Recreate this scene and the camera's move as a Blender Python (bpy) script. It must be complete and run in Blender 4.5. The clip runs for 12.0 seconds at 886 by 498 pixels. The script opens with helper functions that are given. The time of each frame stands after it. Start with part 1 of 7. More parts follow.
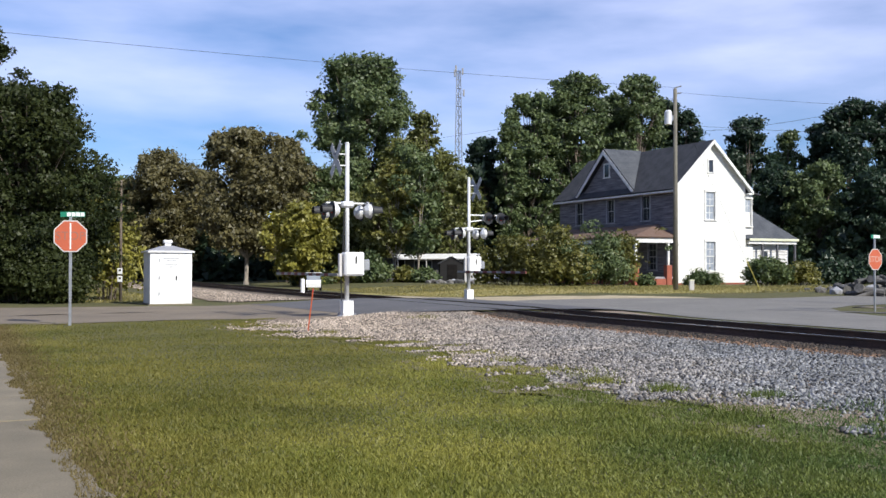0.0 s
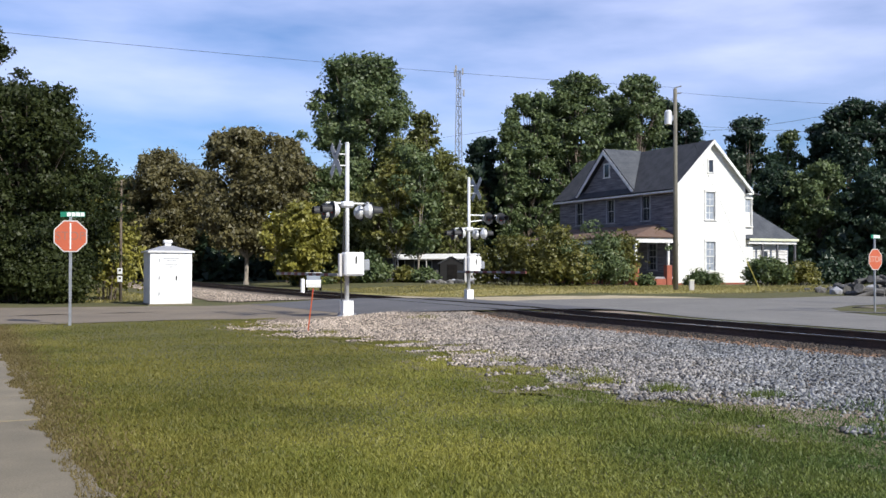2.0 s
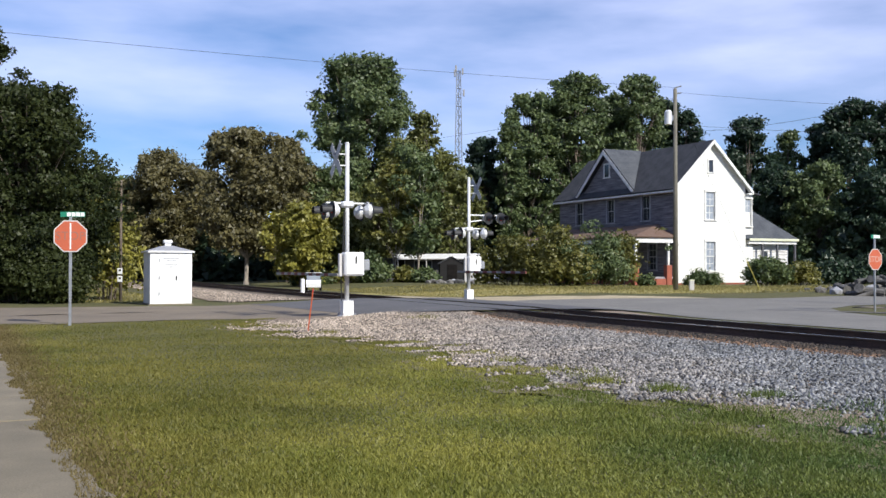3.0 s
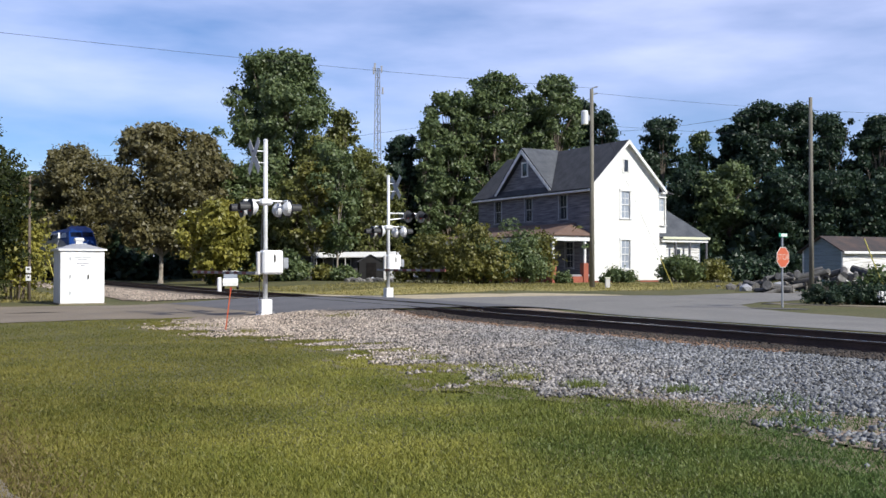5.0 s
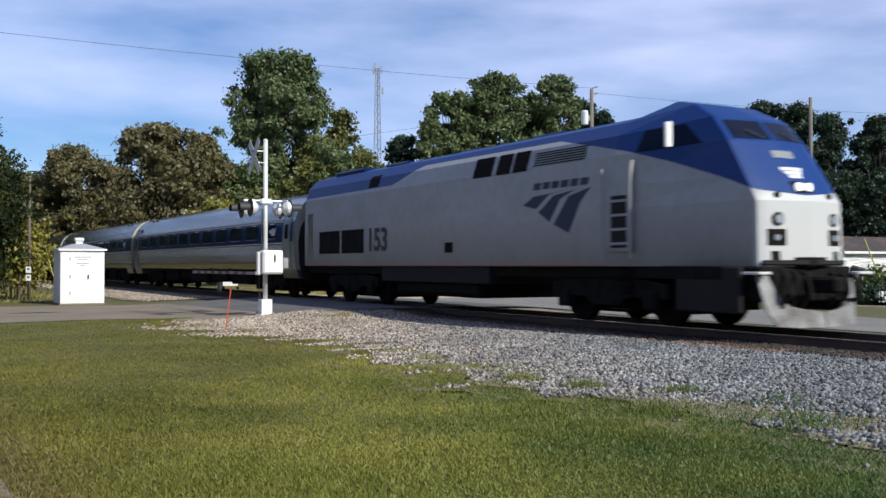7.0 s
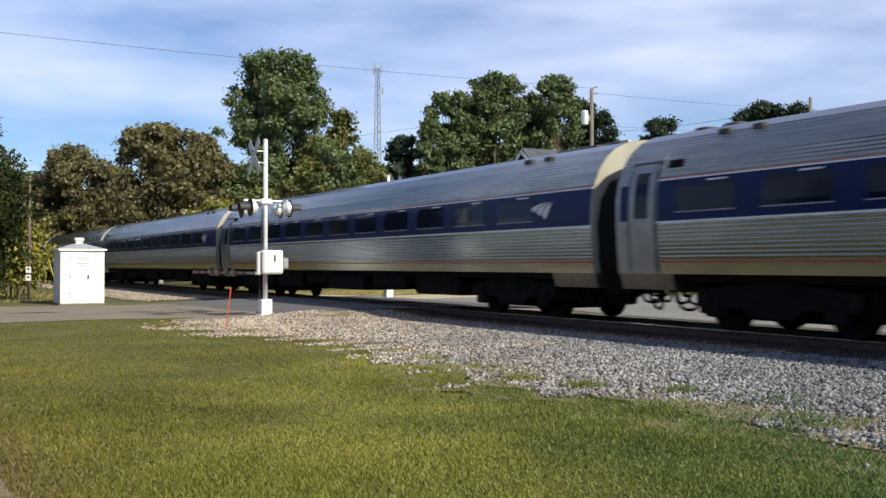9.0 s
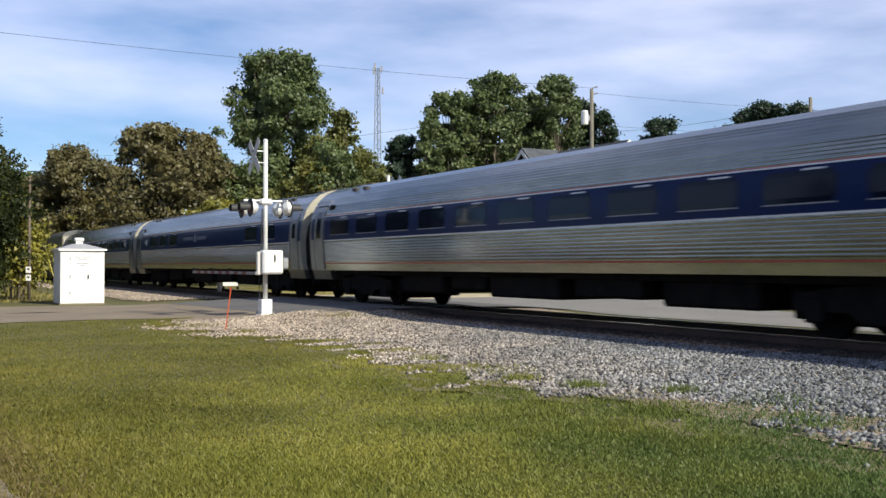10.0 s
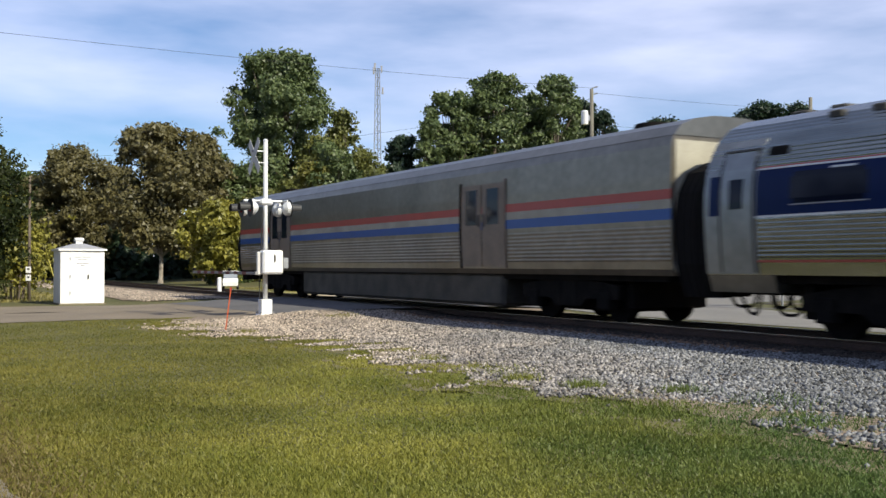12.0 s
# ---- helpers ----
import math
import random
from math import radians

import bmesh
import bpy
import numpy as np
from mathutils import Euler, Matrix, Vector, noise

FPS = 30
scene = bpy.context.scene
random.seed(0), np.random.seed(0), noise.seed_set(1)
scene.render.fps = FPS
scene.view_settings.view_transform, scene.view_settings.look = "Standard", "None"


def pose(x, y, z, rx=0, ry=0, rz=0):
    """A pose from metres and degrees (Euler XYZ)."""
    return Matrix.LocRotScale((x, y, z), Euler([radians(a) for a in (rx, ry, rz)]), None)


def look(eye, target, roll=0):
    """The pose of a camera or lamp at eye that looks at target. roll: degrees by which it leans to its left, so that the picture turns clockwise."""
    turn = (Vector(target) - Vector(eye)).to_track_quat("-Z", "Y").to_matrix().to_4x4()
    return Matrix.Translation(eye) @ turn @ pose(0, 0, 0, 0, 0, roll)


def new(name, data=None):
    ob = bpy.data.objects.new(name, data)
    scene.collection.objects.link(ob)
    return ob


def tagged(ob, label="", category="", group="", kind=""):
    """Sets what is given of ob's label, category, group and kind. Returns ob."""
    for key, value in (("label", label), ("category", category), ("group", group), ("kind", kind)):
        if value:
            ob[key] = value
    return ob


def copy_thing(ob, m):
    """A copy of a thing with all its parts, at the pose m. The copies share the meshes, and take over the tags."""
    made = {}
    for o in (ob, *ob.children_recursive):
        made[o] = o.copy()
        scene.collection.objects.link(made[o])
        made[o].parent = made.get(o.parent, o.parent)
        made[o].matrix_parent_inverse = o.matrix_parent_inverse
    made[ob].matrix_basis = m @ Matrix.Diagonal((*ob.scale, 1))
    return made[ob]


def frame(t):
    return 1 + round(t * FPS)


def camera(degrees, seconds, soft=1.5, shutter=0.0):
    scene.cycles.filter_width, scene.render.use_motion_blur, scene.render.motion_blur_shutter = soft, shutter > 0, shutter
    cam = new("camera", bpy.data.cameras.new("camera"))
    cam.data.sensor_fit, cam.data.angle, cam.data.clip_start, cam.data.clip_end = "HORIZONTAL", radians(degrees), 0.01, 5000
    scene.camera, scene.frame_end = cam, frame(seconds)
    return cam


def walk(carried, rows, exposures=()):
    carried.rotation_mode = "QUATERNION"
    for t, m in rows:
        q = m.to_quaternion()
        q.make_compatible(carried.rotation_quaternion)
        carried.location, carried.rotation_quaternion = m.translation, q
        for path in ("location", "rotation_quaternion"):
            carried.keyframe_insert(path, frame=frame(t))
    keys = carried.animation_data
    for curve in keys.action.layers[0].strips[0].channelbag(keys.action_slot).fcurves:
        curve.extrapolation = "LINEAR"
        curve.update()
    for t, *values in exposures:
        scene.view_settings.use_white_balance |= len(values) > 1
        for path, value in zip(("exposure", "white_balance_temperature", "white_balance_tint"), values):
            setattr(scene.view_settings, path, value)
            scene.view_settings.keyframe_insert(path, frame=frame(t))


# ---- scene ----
cam = camera(47.8, 12.0, soft=1.5, shutter=0.12)
EYE = 1.5
EARLY = pose(0.03, 0, EYE, 90 + 1.035, -0.08, 4.65)
LATE = pose(0, 0, EYE, 90 + 0.93, 0, 0)
walk(cam, [(0.0, EARLY), (3.25, EARLY), (4.75, LATE), (12.0, LATE)], [(0.0, 0.22, 6400, 8), (5.0, 0.21, 6400, 8), (7.1, 0.10, 6400, 5), (9.0, 0.32, 7050, 4), (12.0, 0.32, 7100, 4)])

# ---- light ----
SUN_AZ = Vector((0.74, -0.67))
SUN_EL = radians(36)
to_sun = Vector((SUN_AZ.x * math.cos(SUN_EL), SUN_AZ.y * math.cos(SUN_EL), math.sin(SUN_EL)))
sun = new("sun", bpy.data.lights.new("sun", "SUN"))
sun.data.energy, sun.data.angle, sun.data.color = 5.0, radians(0.5), (1.0, 0.955, 0.865)
sun.matrix_world = look(to_sun * 50, (0, 0, 0))

world = bpy.data.worlds.new("sky")
scene.world = world
world.use_nodes = True
wn, wl = world.node_tree.nodes, world.node_tree.links
sky = wn.new("ShaderNodeTexSky")
sky.sky_type, sky.sun_disc = "NISHITA", False
sky.sun_elevation, sky.sun_rotation = SUN_EL, math.atan2(SUN_AZ.x, SUN_AZ.y)
sky.air_density, sky.dust_density, sky.ozone_density = 1.0, 0.3, 4.5
coord, mapping = wn.new("ShaderNodeTexCoord"), wn.new("ShaderNodeMapping")
mapping.inputs["Scale"].default_value = (1.2, 1.0, 5.0)
mapping.inputs["Rotation"].default_value = (0.0, 0.25, 0.4)
mapping.inputs["Location"].default_value = (0.55, 0.0, 0.35)
clouds, ramp = wn.new("ShaderNodeTexNoise"), wn.new("ShaderNodeValToRGB")
clouds.inputs["Scale"].default_value, clouds.inputs["Detail"].default_value = 2.2, 6.0
clouds.inputs["Roughness"].default_value = 0.5
ramp.color_ramp.elements[0].position, ramp.color_ramp.elements[1].position = 0.37, 0.76
veil = wn.new("ShaderNodeMix")
veil.data_type = "RGBA"
veil.inputs[7].default_value = (10.2, 10.7, 15.0, 1)
gain = wn.new("ShaderNodeMath")
gain.operation = "MULTIPLY"
gain.inputs[1].default_value = 0.70
wl.new(coord.outputs["Generated"], mapping.inputs["Vector"])
wl.new(mapping.outputs["Vector"], clouds.inputs["Vector"])
wl.new(clouds.outputs["Fac"], ramp.inputs["Fac"])
wl.new(ramp.outputs["Color"], gain.inputs[0])
wl.new(gain.outputs[0], veil.inputs[0])
haze = wn.new("ShaderNodeMix")
haze.data_type, haze.blend_type = "RGBA", "MULTIPLY"
haze.inputs[0].default_value = 1.0
haze.inputs[7].default_value = (0.82, 0.96, 1.24, 1)
wl.new(sky.outputs["Color"], haze.inputs[6])
wl.new(haze.outputs[2], veil.inputs[6])
wl.new(veil.outputs[2], wn["Background"].inputs["Color"])
wn["Background"].inputs["Strength"].default_value = 0.085


# ---- materials ----
def material(name, base, rough=0.7, metal=0.0, other=None, scale=3.0, amount=0.5, bump=0.0, bump_scale=40.0, fine=0.25, island=0.0, each=0.0, stretch=(1, 1, 1), coat=0.0):
    """A surface of two colours mixed by broad noise, darkened and lightened by fine noise, with fine relief."""
    m = bpy.data.materials.new(name)
    m.use_nodes = True
    n, l = m.node_tree.nodes, m.node_tree.links
    bsdf = n["Principled BSDF"]
    bsdf.inputs["Roughness"].default_value, bsdf.inputs["Metallic"].default_value = rough, metal
    bsdf.inputs["Coat Weight"].default_value = coat
    tc, mp = n.new("ShaderNodeTexCoord"), n.new("ShaderNodeMapping")
    mp.inputs["Scale"].default_value = stretch
    l.new(tc.outputs["Object"], mp.inputs["Vector"])
    broad, small = n.new("ShaderNodeTexNoise"), n.new("ShaderNodeTexNoise")
    broad.inputs["Scale"].default_value, broad.inputs["Detail"].default_value = scale, 5
    small.inputs["Scale"].default_value, small.inputs["Detail"].default_value = bump_scale, 3
    for t in (broad, small):
        l.new(mp.outputs["Vector"], t.inputs["Vector"])
    other = other or tuple(c * 0.75 for c in base)
    ra = n.new("ShaderNodeValToRGB")
    ra.color_ramp.elements[0].position, ra.color_ramp.elements[1].position = 0.5 - amount * 0.3, 0.5 + amount * 0.3
    ra.color_ramp.elements[0].color, ra.color_ramp.elements[1].color = (*base, 1), (*other, 1)
    l.new(broad.outputs["Fac"], ra.inputs["Fac"])
    hsv = n.new("ShaderNodeHueSaturation")
    mr = n.new("ShaderNodeMapRange")
    mr.inputs["From Min"].default_value, mr.inputs["From Max"].default_value = 0.3, 0.7
    mr.inputs["To Min"].default_value, mr.inputs["To Max"].default_value = 1 - fine, 1 + fine
    l.new(small.outputs["Fac"], mr.inputs["Value"])
    value = mr.outputs["Result"]
    for source, spread in (("island", island), ("each", each)):
        if spread:
            info = n.new("ShaderNodeNewGeometry" if source == "island" else "ShaderNodeObjectInfo")
            m2, mul = n.new("ShaderNodeMapRange"), n.new("ShaderNodeMath")
            m2.inputs["To Min"].default_value, m2.inputs["To Max"].default_value = 1 - spread, 1 + spread
            l.new(info.outputs["Random Per Island" if source == "island" else "Random"], m2.inputs["Value"])
            mul.operation = "MULTIPLY"
            l.new(value, mul.inputs[0])
            l.new(m2.outputs["Result"], mul.inputs[1])
            value = mul.outputs[0]
    l.new(value, hsv.inputs["Value"])
    l.new(ra.outputs["Color"], hsv.inputs["Color"])
    l.new(hsv.outputs["Color"], bsdf.inputs["Base Color"])
    if bump:
        b = n.new("ShaderNodeBump")
        b.inputs["Strength"].default_value, b.inputs["Distance"].default_value = 0.6, bump
        l.new(small.outputs["Fac"], b.inputs["Height"])
        l.new(b.outputs["Normal"], bsdf.inputs["Normal"])
    return m


def leaf_material(name, base, other, through_light=0.3, gloss=0.035):
    """Thin leaves: each its own shade, some light coming through."""
    m = bpy.data.materials.new(name)
    m.use_nodes = True
    n, l = m.node_tree.nodes, m.node_tree.links
    n.remove(n["Principled BSDF"])
    geo, ra = n.new("ShaderNodeNewGeometry"), n.new("ShaderNodeValToRGB")
    ra.color_ramp.elements[0].color, ra.color_ramp.elements[1].color = (*base, 1), (*other, 1)
    noise_t, tc, add = n.new("ShaderNodeTexNoise"), n.new("ShaderNodeTexCoord"), n.new("ShaderNodeMath")
    noise_t.inputs["Scale"].default_value = 0.45
    l.new(tc.outputs["Object"], noise_t.inputs["Vector"])
    add.operation = "MULTIPLY_ADD"
    add.inputs[1].default_value = 0.5
    l.new(geo.outputs["Random Per Island"], add.inputs[0])
    mr = n.new("ShaderNodeMapRange")
    mr.inputs["From Min"].default_value, mr.inputs["From Max"].default_value = 0.35, 0.65
    mr.inputs["To Max"].default_value = 0.5
    l.new(noise_t.outputs["Fac"], mr.inputs["Value"])
    l.new(mr.outputs["Result"], add.inputs[2])
    l.new(add.outputs[0], ra.inputs["Fac"])
    d, t, mix = n.new("ShaderNodeBsdfDiffuse"), n.new("ShaderNodeBsdfTranslucent"), n.new("ShaderNodeMixShader")
    mix.inputs[0].default_value = through_light
    l.new(ra.outputs["Color"], d.inputs["Color"])
    l.new(ra.outputs["Color"], t.inputs["Color"])
    l.new(d.outputs[0], mix.inputs[1])
    l.new(t.outputs[0], mix.inputs[2])
    sheen, top = n.new("ShaderNodeBsdfGlossy"), n.new("ShaderNodeMixShader")
    sheen.inputs["Roughness"].default_value = 0.5
    sheen.inputs["Color"].default_value = (0.8, 0.8, 0.8, 1)
    top.inputs[0].default_value = gloss
    l.new(mix.outputs[0], top.inputs[1])
    l.new(sheen.outputs[0], top.inputs[2])
    l.new(top.outputs[0], n["Material Output"].inputs["Surface"])
    return m


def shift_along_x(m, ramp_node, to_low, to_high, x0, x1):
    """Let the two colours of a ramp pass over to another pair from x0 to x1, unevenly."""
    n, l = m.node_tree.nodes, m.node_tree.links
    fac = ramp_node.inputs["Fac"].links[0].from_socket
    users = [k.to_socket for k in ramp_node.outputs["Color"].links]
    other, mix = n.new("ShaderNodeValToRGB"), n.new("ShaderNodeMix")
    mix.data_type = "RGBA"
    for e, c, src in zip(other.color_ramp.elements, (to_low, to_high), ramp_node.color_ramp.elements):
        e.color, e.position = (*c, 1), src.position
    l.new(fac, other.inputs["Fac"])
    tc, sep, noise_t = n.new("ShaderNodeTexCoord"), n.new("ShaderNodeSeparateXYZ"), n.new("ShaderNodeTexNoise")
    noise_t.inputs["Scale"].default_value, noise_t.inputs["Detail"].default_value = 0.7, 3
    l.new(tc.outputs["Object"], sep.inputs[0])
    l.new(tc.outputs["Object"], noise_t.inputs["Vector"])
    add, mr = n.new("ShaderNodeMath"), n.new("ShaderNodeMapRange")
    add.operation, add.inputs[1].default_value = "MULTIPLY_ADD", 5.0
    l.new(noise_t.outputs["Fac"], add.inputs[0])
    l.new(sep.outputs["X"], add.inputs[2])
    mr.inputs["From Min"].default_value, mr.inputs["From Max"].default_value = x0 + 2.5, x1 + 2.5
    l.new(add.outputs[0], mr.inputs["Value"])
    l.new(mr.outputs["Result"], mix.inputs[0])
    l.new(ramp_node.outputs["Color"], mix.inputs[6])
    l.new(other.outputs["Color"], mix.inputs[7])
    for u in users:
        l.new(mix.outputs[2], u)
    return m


def first_ramp(m):
    return [k for k in m.node_tree.nodes if k.bl_idname == "ShaderNodeValToRGB"][0]


def lapped(name, base, other, pitch=0.13, rough=0.75, streak=0.6):
    """Lapped boards too far off to tell apart: relief in z, streaks along the boards."""
    m = material(name, base, rough, other=other, scale=1.2, amount=streak, bump_scale=9.0, fine=0.2, stretch=(0.6, 0.6, 9))
    n, l = m.node_tree.nodes, m.node_tree.links
    tc, w, b = n.new("ShaderNodeTexCoord"), n.new("ShaderNodeTexWave"), n.new("ShaderNodeBump")
    w.wave_type, w.bands_direction, w.wave_profile = "BANDS", "Z", "SAW"
    w.inputs["Scale"].default_value = 0.314 / pitch
    b.inputs["Strength"].default_value, b.inputs["Distance"].default_value = 0.7, 0.02
    l.new(tc.outputs["Object"], w.inputs["Vector"])
    l.new(w.outputs["Fac"], b.inputs["Height"])
    l.new(b.outputs["Normal"], n["Principled BSDF"].inputs["Normal"])
    return m


def plain(name, base, rough=0.5, metal=0.0, **kw):
    return material(name, base, rough, metal, scale=2.0, amount=0.8, fine=0.06, other=tuple(c * 0.85 for c in base), **kw)


GRASS = material("grass_ground", (0.066, 0.070, 0.016), 0.95, other=(0.105, 0.090, 0.030), scale=0.35, amount=0.9, bump=0.04, bump_scale=14, fine=0.5)
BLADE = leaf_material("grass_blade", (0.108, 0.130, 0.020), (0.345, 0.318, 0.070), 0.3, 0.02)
# Darker blades towards both sides: lens falloff put into the grass colour.
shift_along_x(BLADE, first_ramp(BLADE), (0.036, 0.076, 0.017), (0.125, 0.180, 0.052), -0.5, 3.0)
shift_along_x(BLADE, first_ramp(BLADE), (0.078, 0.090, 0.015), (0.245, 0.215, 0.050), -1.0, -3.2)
DEAD_BLADE = leaf_material("dead_blade", (0.085, 0.066, 0.024), (0.21, 0.165, 0.066), 0.3, 0.02)
DRY_BLADE = leaf_material("dry_blade", (0.135, 0.130, 0.034), (0.36, 0.30, 0.10), 0.3)
ASPHALT = material("asphalt", (0.205, 0.192, 0.172), 0.9, other=(0.150, 0.142, 0.130), scale=0.5, amount=0.9, bump=0.006, bump_scale=60, fine=0.25)
TAN_ROAD = material("tan_worn_asphalt", (0.215, 0.172, 0.122), 0.95, other=(0.155, 0.125, 0.092), scale=0.5, amount=0.8, bump=0.006, bump_scale=60, fine=0.25)
DARK_ASPHALT = material("dark_asphalt", (0.12, 0.115, 0.115), 0.9, other=(0.085, 0.082, 0.085), scale=0.7, amount=0.7, bump=0.006, bump_scale=60, fine=0.2)
CONCRETE = material("concrete", (0.225, 0.188, 0.128), 0.9, other=(0.155, 0.130, 0.088), scale=1.5, amount=0.7, bump=0.004, bump_scale=70, fine=0.2, each=0.1)
DIRT = material("dirt", (0.46, 0.38, 0.26), 0.95, other=(0.34, 0.28, 0.17), scale=0.8, amount=0.8, bump=0.02, bump_scale=20, fine=0.25)
EARTH = material("worn_earth", (0.095, 0.086, 0.034), 0.95, other=(0.17, 0.14, 0.075), scale=2.2, amount=0.8, bump=0.03, bump_scale=30, fine=0.5)
BALLAST = material("ballast", (0.27, 0.205, 0.145), 0.9, other=(0.16, 0.125, 0.095), scale=1.0, amount=0.8, bump=0.05, bump_scale=16, fine=0.5)
STONE = material("ballast_stone", (0.43, 0.35, 0.275), 0.85, other=(0.24, 0.195, 0.155), scale=0.5, amount=0.8, bump_scale=30, fine=0.2, island=0.9)
# Tan to dark blue-grey rightwards: lens shading painted into the stones.
shift_along_x(STONE, first_ramp(STONE), (0.205, 0.205, 0.208), (0.105, 0.110, 0.118), -3.5, 3.5)
GRIMY_SHADED_STONE = material("grimy_stone", (0.050, 0.038, 0.030), 0.9, other=(0.030, 0.024, 0.020), scale=0.8, island=0.6, fine=0.2)
RUSTY_STONE = material("rusty_stone", (0.20, 0.12, 0.075), 0.9, other=(0.15, 0.09, 0.055), scale=0.8, island=0.5, fine=0.2)
RAIL = material("rusty_rail", (0.10, 0.06, 0.045), 0.7, 0.4, other=(0.06, 0.04, 0.032), scale=2, fine=0.3)
RAIL_HEAD = plain("worn_rail_head", (0.45, 0.44, 0.43), 0.25, 1.0)
TIE = material("creosoted_tie", (0.055, 0.045, 0.038), 0.9, other=(0.11, 0.09, 0.07), scale=2, bump=0.01, bump_scale=25, each=0.3, stretch=(1, 6, 1))
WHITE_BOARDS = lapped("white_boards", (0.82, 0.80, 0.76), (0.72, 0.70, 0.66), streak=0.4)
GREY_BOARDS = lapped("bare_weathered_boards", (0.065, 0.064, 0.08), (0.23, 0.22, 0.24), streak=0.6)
WORN_BOARDS = lapped("worn_white_boards", (0.78, 0.77, 0.75), (0.42, 0.40, 0.38), pitch=0.2, streak=0.35)
SHINGLE = material("dark_shingle", (0.032, 0.033, 0.039), 0.9, other=(0.055, 0.056, 0.062), scale=1.5, bump=0.01, bump_scale=12, fine=0.25)
GREY_SHINGLE = material("grey_shingle", (0.05, 0.055, 0.065), 0.9, other=(0.08, 0.085, 0.095), scale=1.5, bump=0.01, bump_scale=12, fine=0.2)
RUST_ROOF = material("rusted_tin", (0.13, 0.07, 0.045), 0.85, other=(0.17, 0.12, 0.095), scale=1.2, amount=0.9, fine=0.3, stretch=(3, 1, 1))
WHITE_TRIM = material("white_trim", (0.78, 0.77, 0.74), 0.7, other=(0.55, 0.54, 0.52), scale=3, amount=0.7, fine=0.1)
WHITE_PAINT = material("white_metal_paint", (0.84, 0.83, 0.82), 0.5, other=(0.74, 0.73, 0.71), scale=2.5, amount=0.6, fine=0.05)
GREY_PAINT = plain("grey_paint", (0.32, 0.32, 0.34), 0.6)
BRICK = material("brick", (0.36, 0.10, 0.06), 0.9, other=(0.26, 0.08, 0.05), scale=8, bump=0.01, bump_scale=30)
GLASS = plain("window_glass", (0.03, 0.035, 0.045), 0.06)
PALE_GLASS = plain("curtained_glass", (0.30, 0.33, 0.38), 0.08)
WOOD_POLE = material("weathered_pole", (0.19, 0.175, 0.14), 0.9, other=(0.11, 0.10, 0.082), scale=3, bump=0.008, bump_scale=20, stretch=(4, 4, 0.3))
GALV = material("galvanised_steel", (0.42, 0.43, 0.45), 0.45, 0.7, scale=4, fine=0.12)
ALUMINIUM = material("aluminium_paint", (0.70, 0.70, 0.70), 0.45, 0.2, scale=3, fine=0.08, other=(0.58, 0.58, 0.57))
BLACK = plain("black_paint", (0.025, 0.025, 0.027), 0.6)
# Grime taken nearly to black, with the deep shade under the train in it.
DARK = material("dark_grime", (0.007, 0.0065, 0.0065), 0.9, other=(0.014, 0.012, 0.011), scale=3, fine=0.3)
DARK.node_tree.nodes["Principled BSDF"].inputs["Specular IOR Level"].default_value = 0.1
RED_SIGN = plain("faded_red_sign", (0.50, 0.105, 0.045), 0.6)
GREEN_SIGN = plain("green_sign", (0.02, 0.22, 0.13), 0.4)
YELLOWED = plain("yellowed_trim", (0.66, 0.66, 0.48), 0.6)
BLUE_GREY = lapped("blue_grey_boards", (0.20, 0.25, 0.29), (0.13, 0.17, 0.20), pitch=0.2)
RED = plain("red_paint", (0.50, 0.06, 0.04), 0.5)
ORANGE = plain("orange_stake", (0.55, 0.10, 0.03), 0.6)
YELLOW = plain("yellow_guard", (0.46, 0.40, 0.09), 0.6)
LENS_RED = plain("red_lens", (0.30, 0.02, 0.02), 0.15)
BARK = material("bark", (0.10, 0.075, 0.055), 0.95, other=(0.17, 0.14, 0.11), scale=3, bump=0.03, bump_scale=10, stretch=(3, 3, 0.5))
PALE_BARK = material("pale_bark", (0.33, 0.29, 0.24), 0.95, other=(0.20, 0.17, 0.14), scale=3, bump=0.02, bump_scale=10)
LEAF_DARK = leaf_material("leaf_dark", (0.015, 0.033, 0.017), (0.041, 0.070, 0.036))
LEAF_MID = leaf_material("leaf_mid", (0.048, 0.078, 0.028), (0.165, 0.205, 0.078))
LEAF_BROWN = leaf_material("leaf_brown", (0.070, 0.064, 0.027), (0.175, 0.150, 0.060))
LEAF_YELLOW = leaf_material("leaf_yellow", (0.11, 0.115, 0.02), (0.36, 0.32, 0.06))
LEAF_LIGHT = leaf_material("leaf_light", (0.055, 0.07, 0.018), (0.20, 0.205, 0.055))
LEAF_THICKET = leaf_material("leaf_thicket", (0.013, 0.022, 0.007), (0.060, 0.072, 0.020), 0.3, 0.02)
LEAF_OLIVE = leaf_material("leaf_olive", (0.066, 0.074, 0.016), (0.235, 0.215, 0.048))


# ---- helpers ----
def mesh_object(name, bm, mat, smooth=False):
    me = bpy.data.meshes.new(name)
    bmesh.ops.recalc_face_normals(bm, faces=bm.faces)
    bm.to_mesh(me)
    bm.free()
    for m in mat if isinstance(mat, (list, tuple)) else (mat,):
        me.materials.append(m)
    if smooth:
        me.polygons.foreach_set("use_smooth", [True] * len(me.polygons))
    return new(name, me)


def part(name, bm, mat, parent, label="", smooth=False):
    if isinstance(bm, list):
        owners = parent if isinstance(parent, list) else [parent] * len(bm)
        return [part(name, b, mat, p, label, smooth) for b, p in zip(bm, owners)]
    ob = mesh_object(name, bm, mat, smooth)
    ob.parent = parent
    return tagged(ob, label)


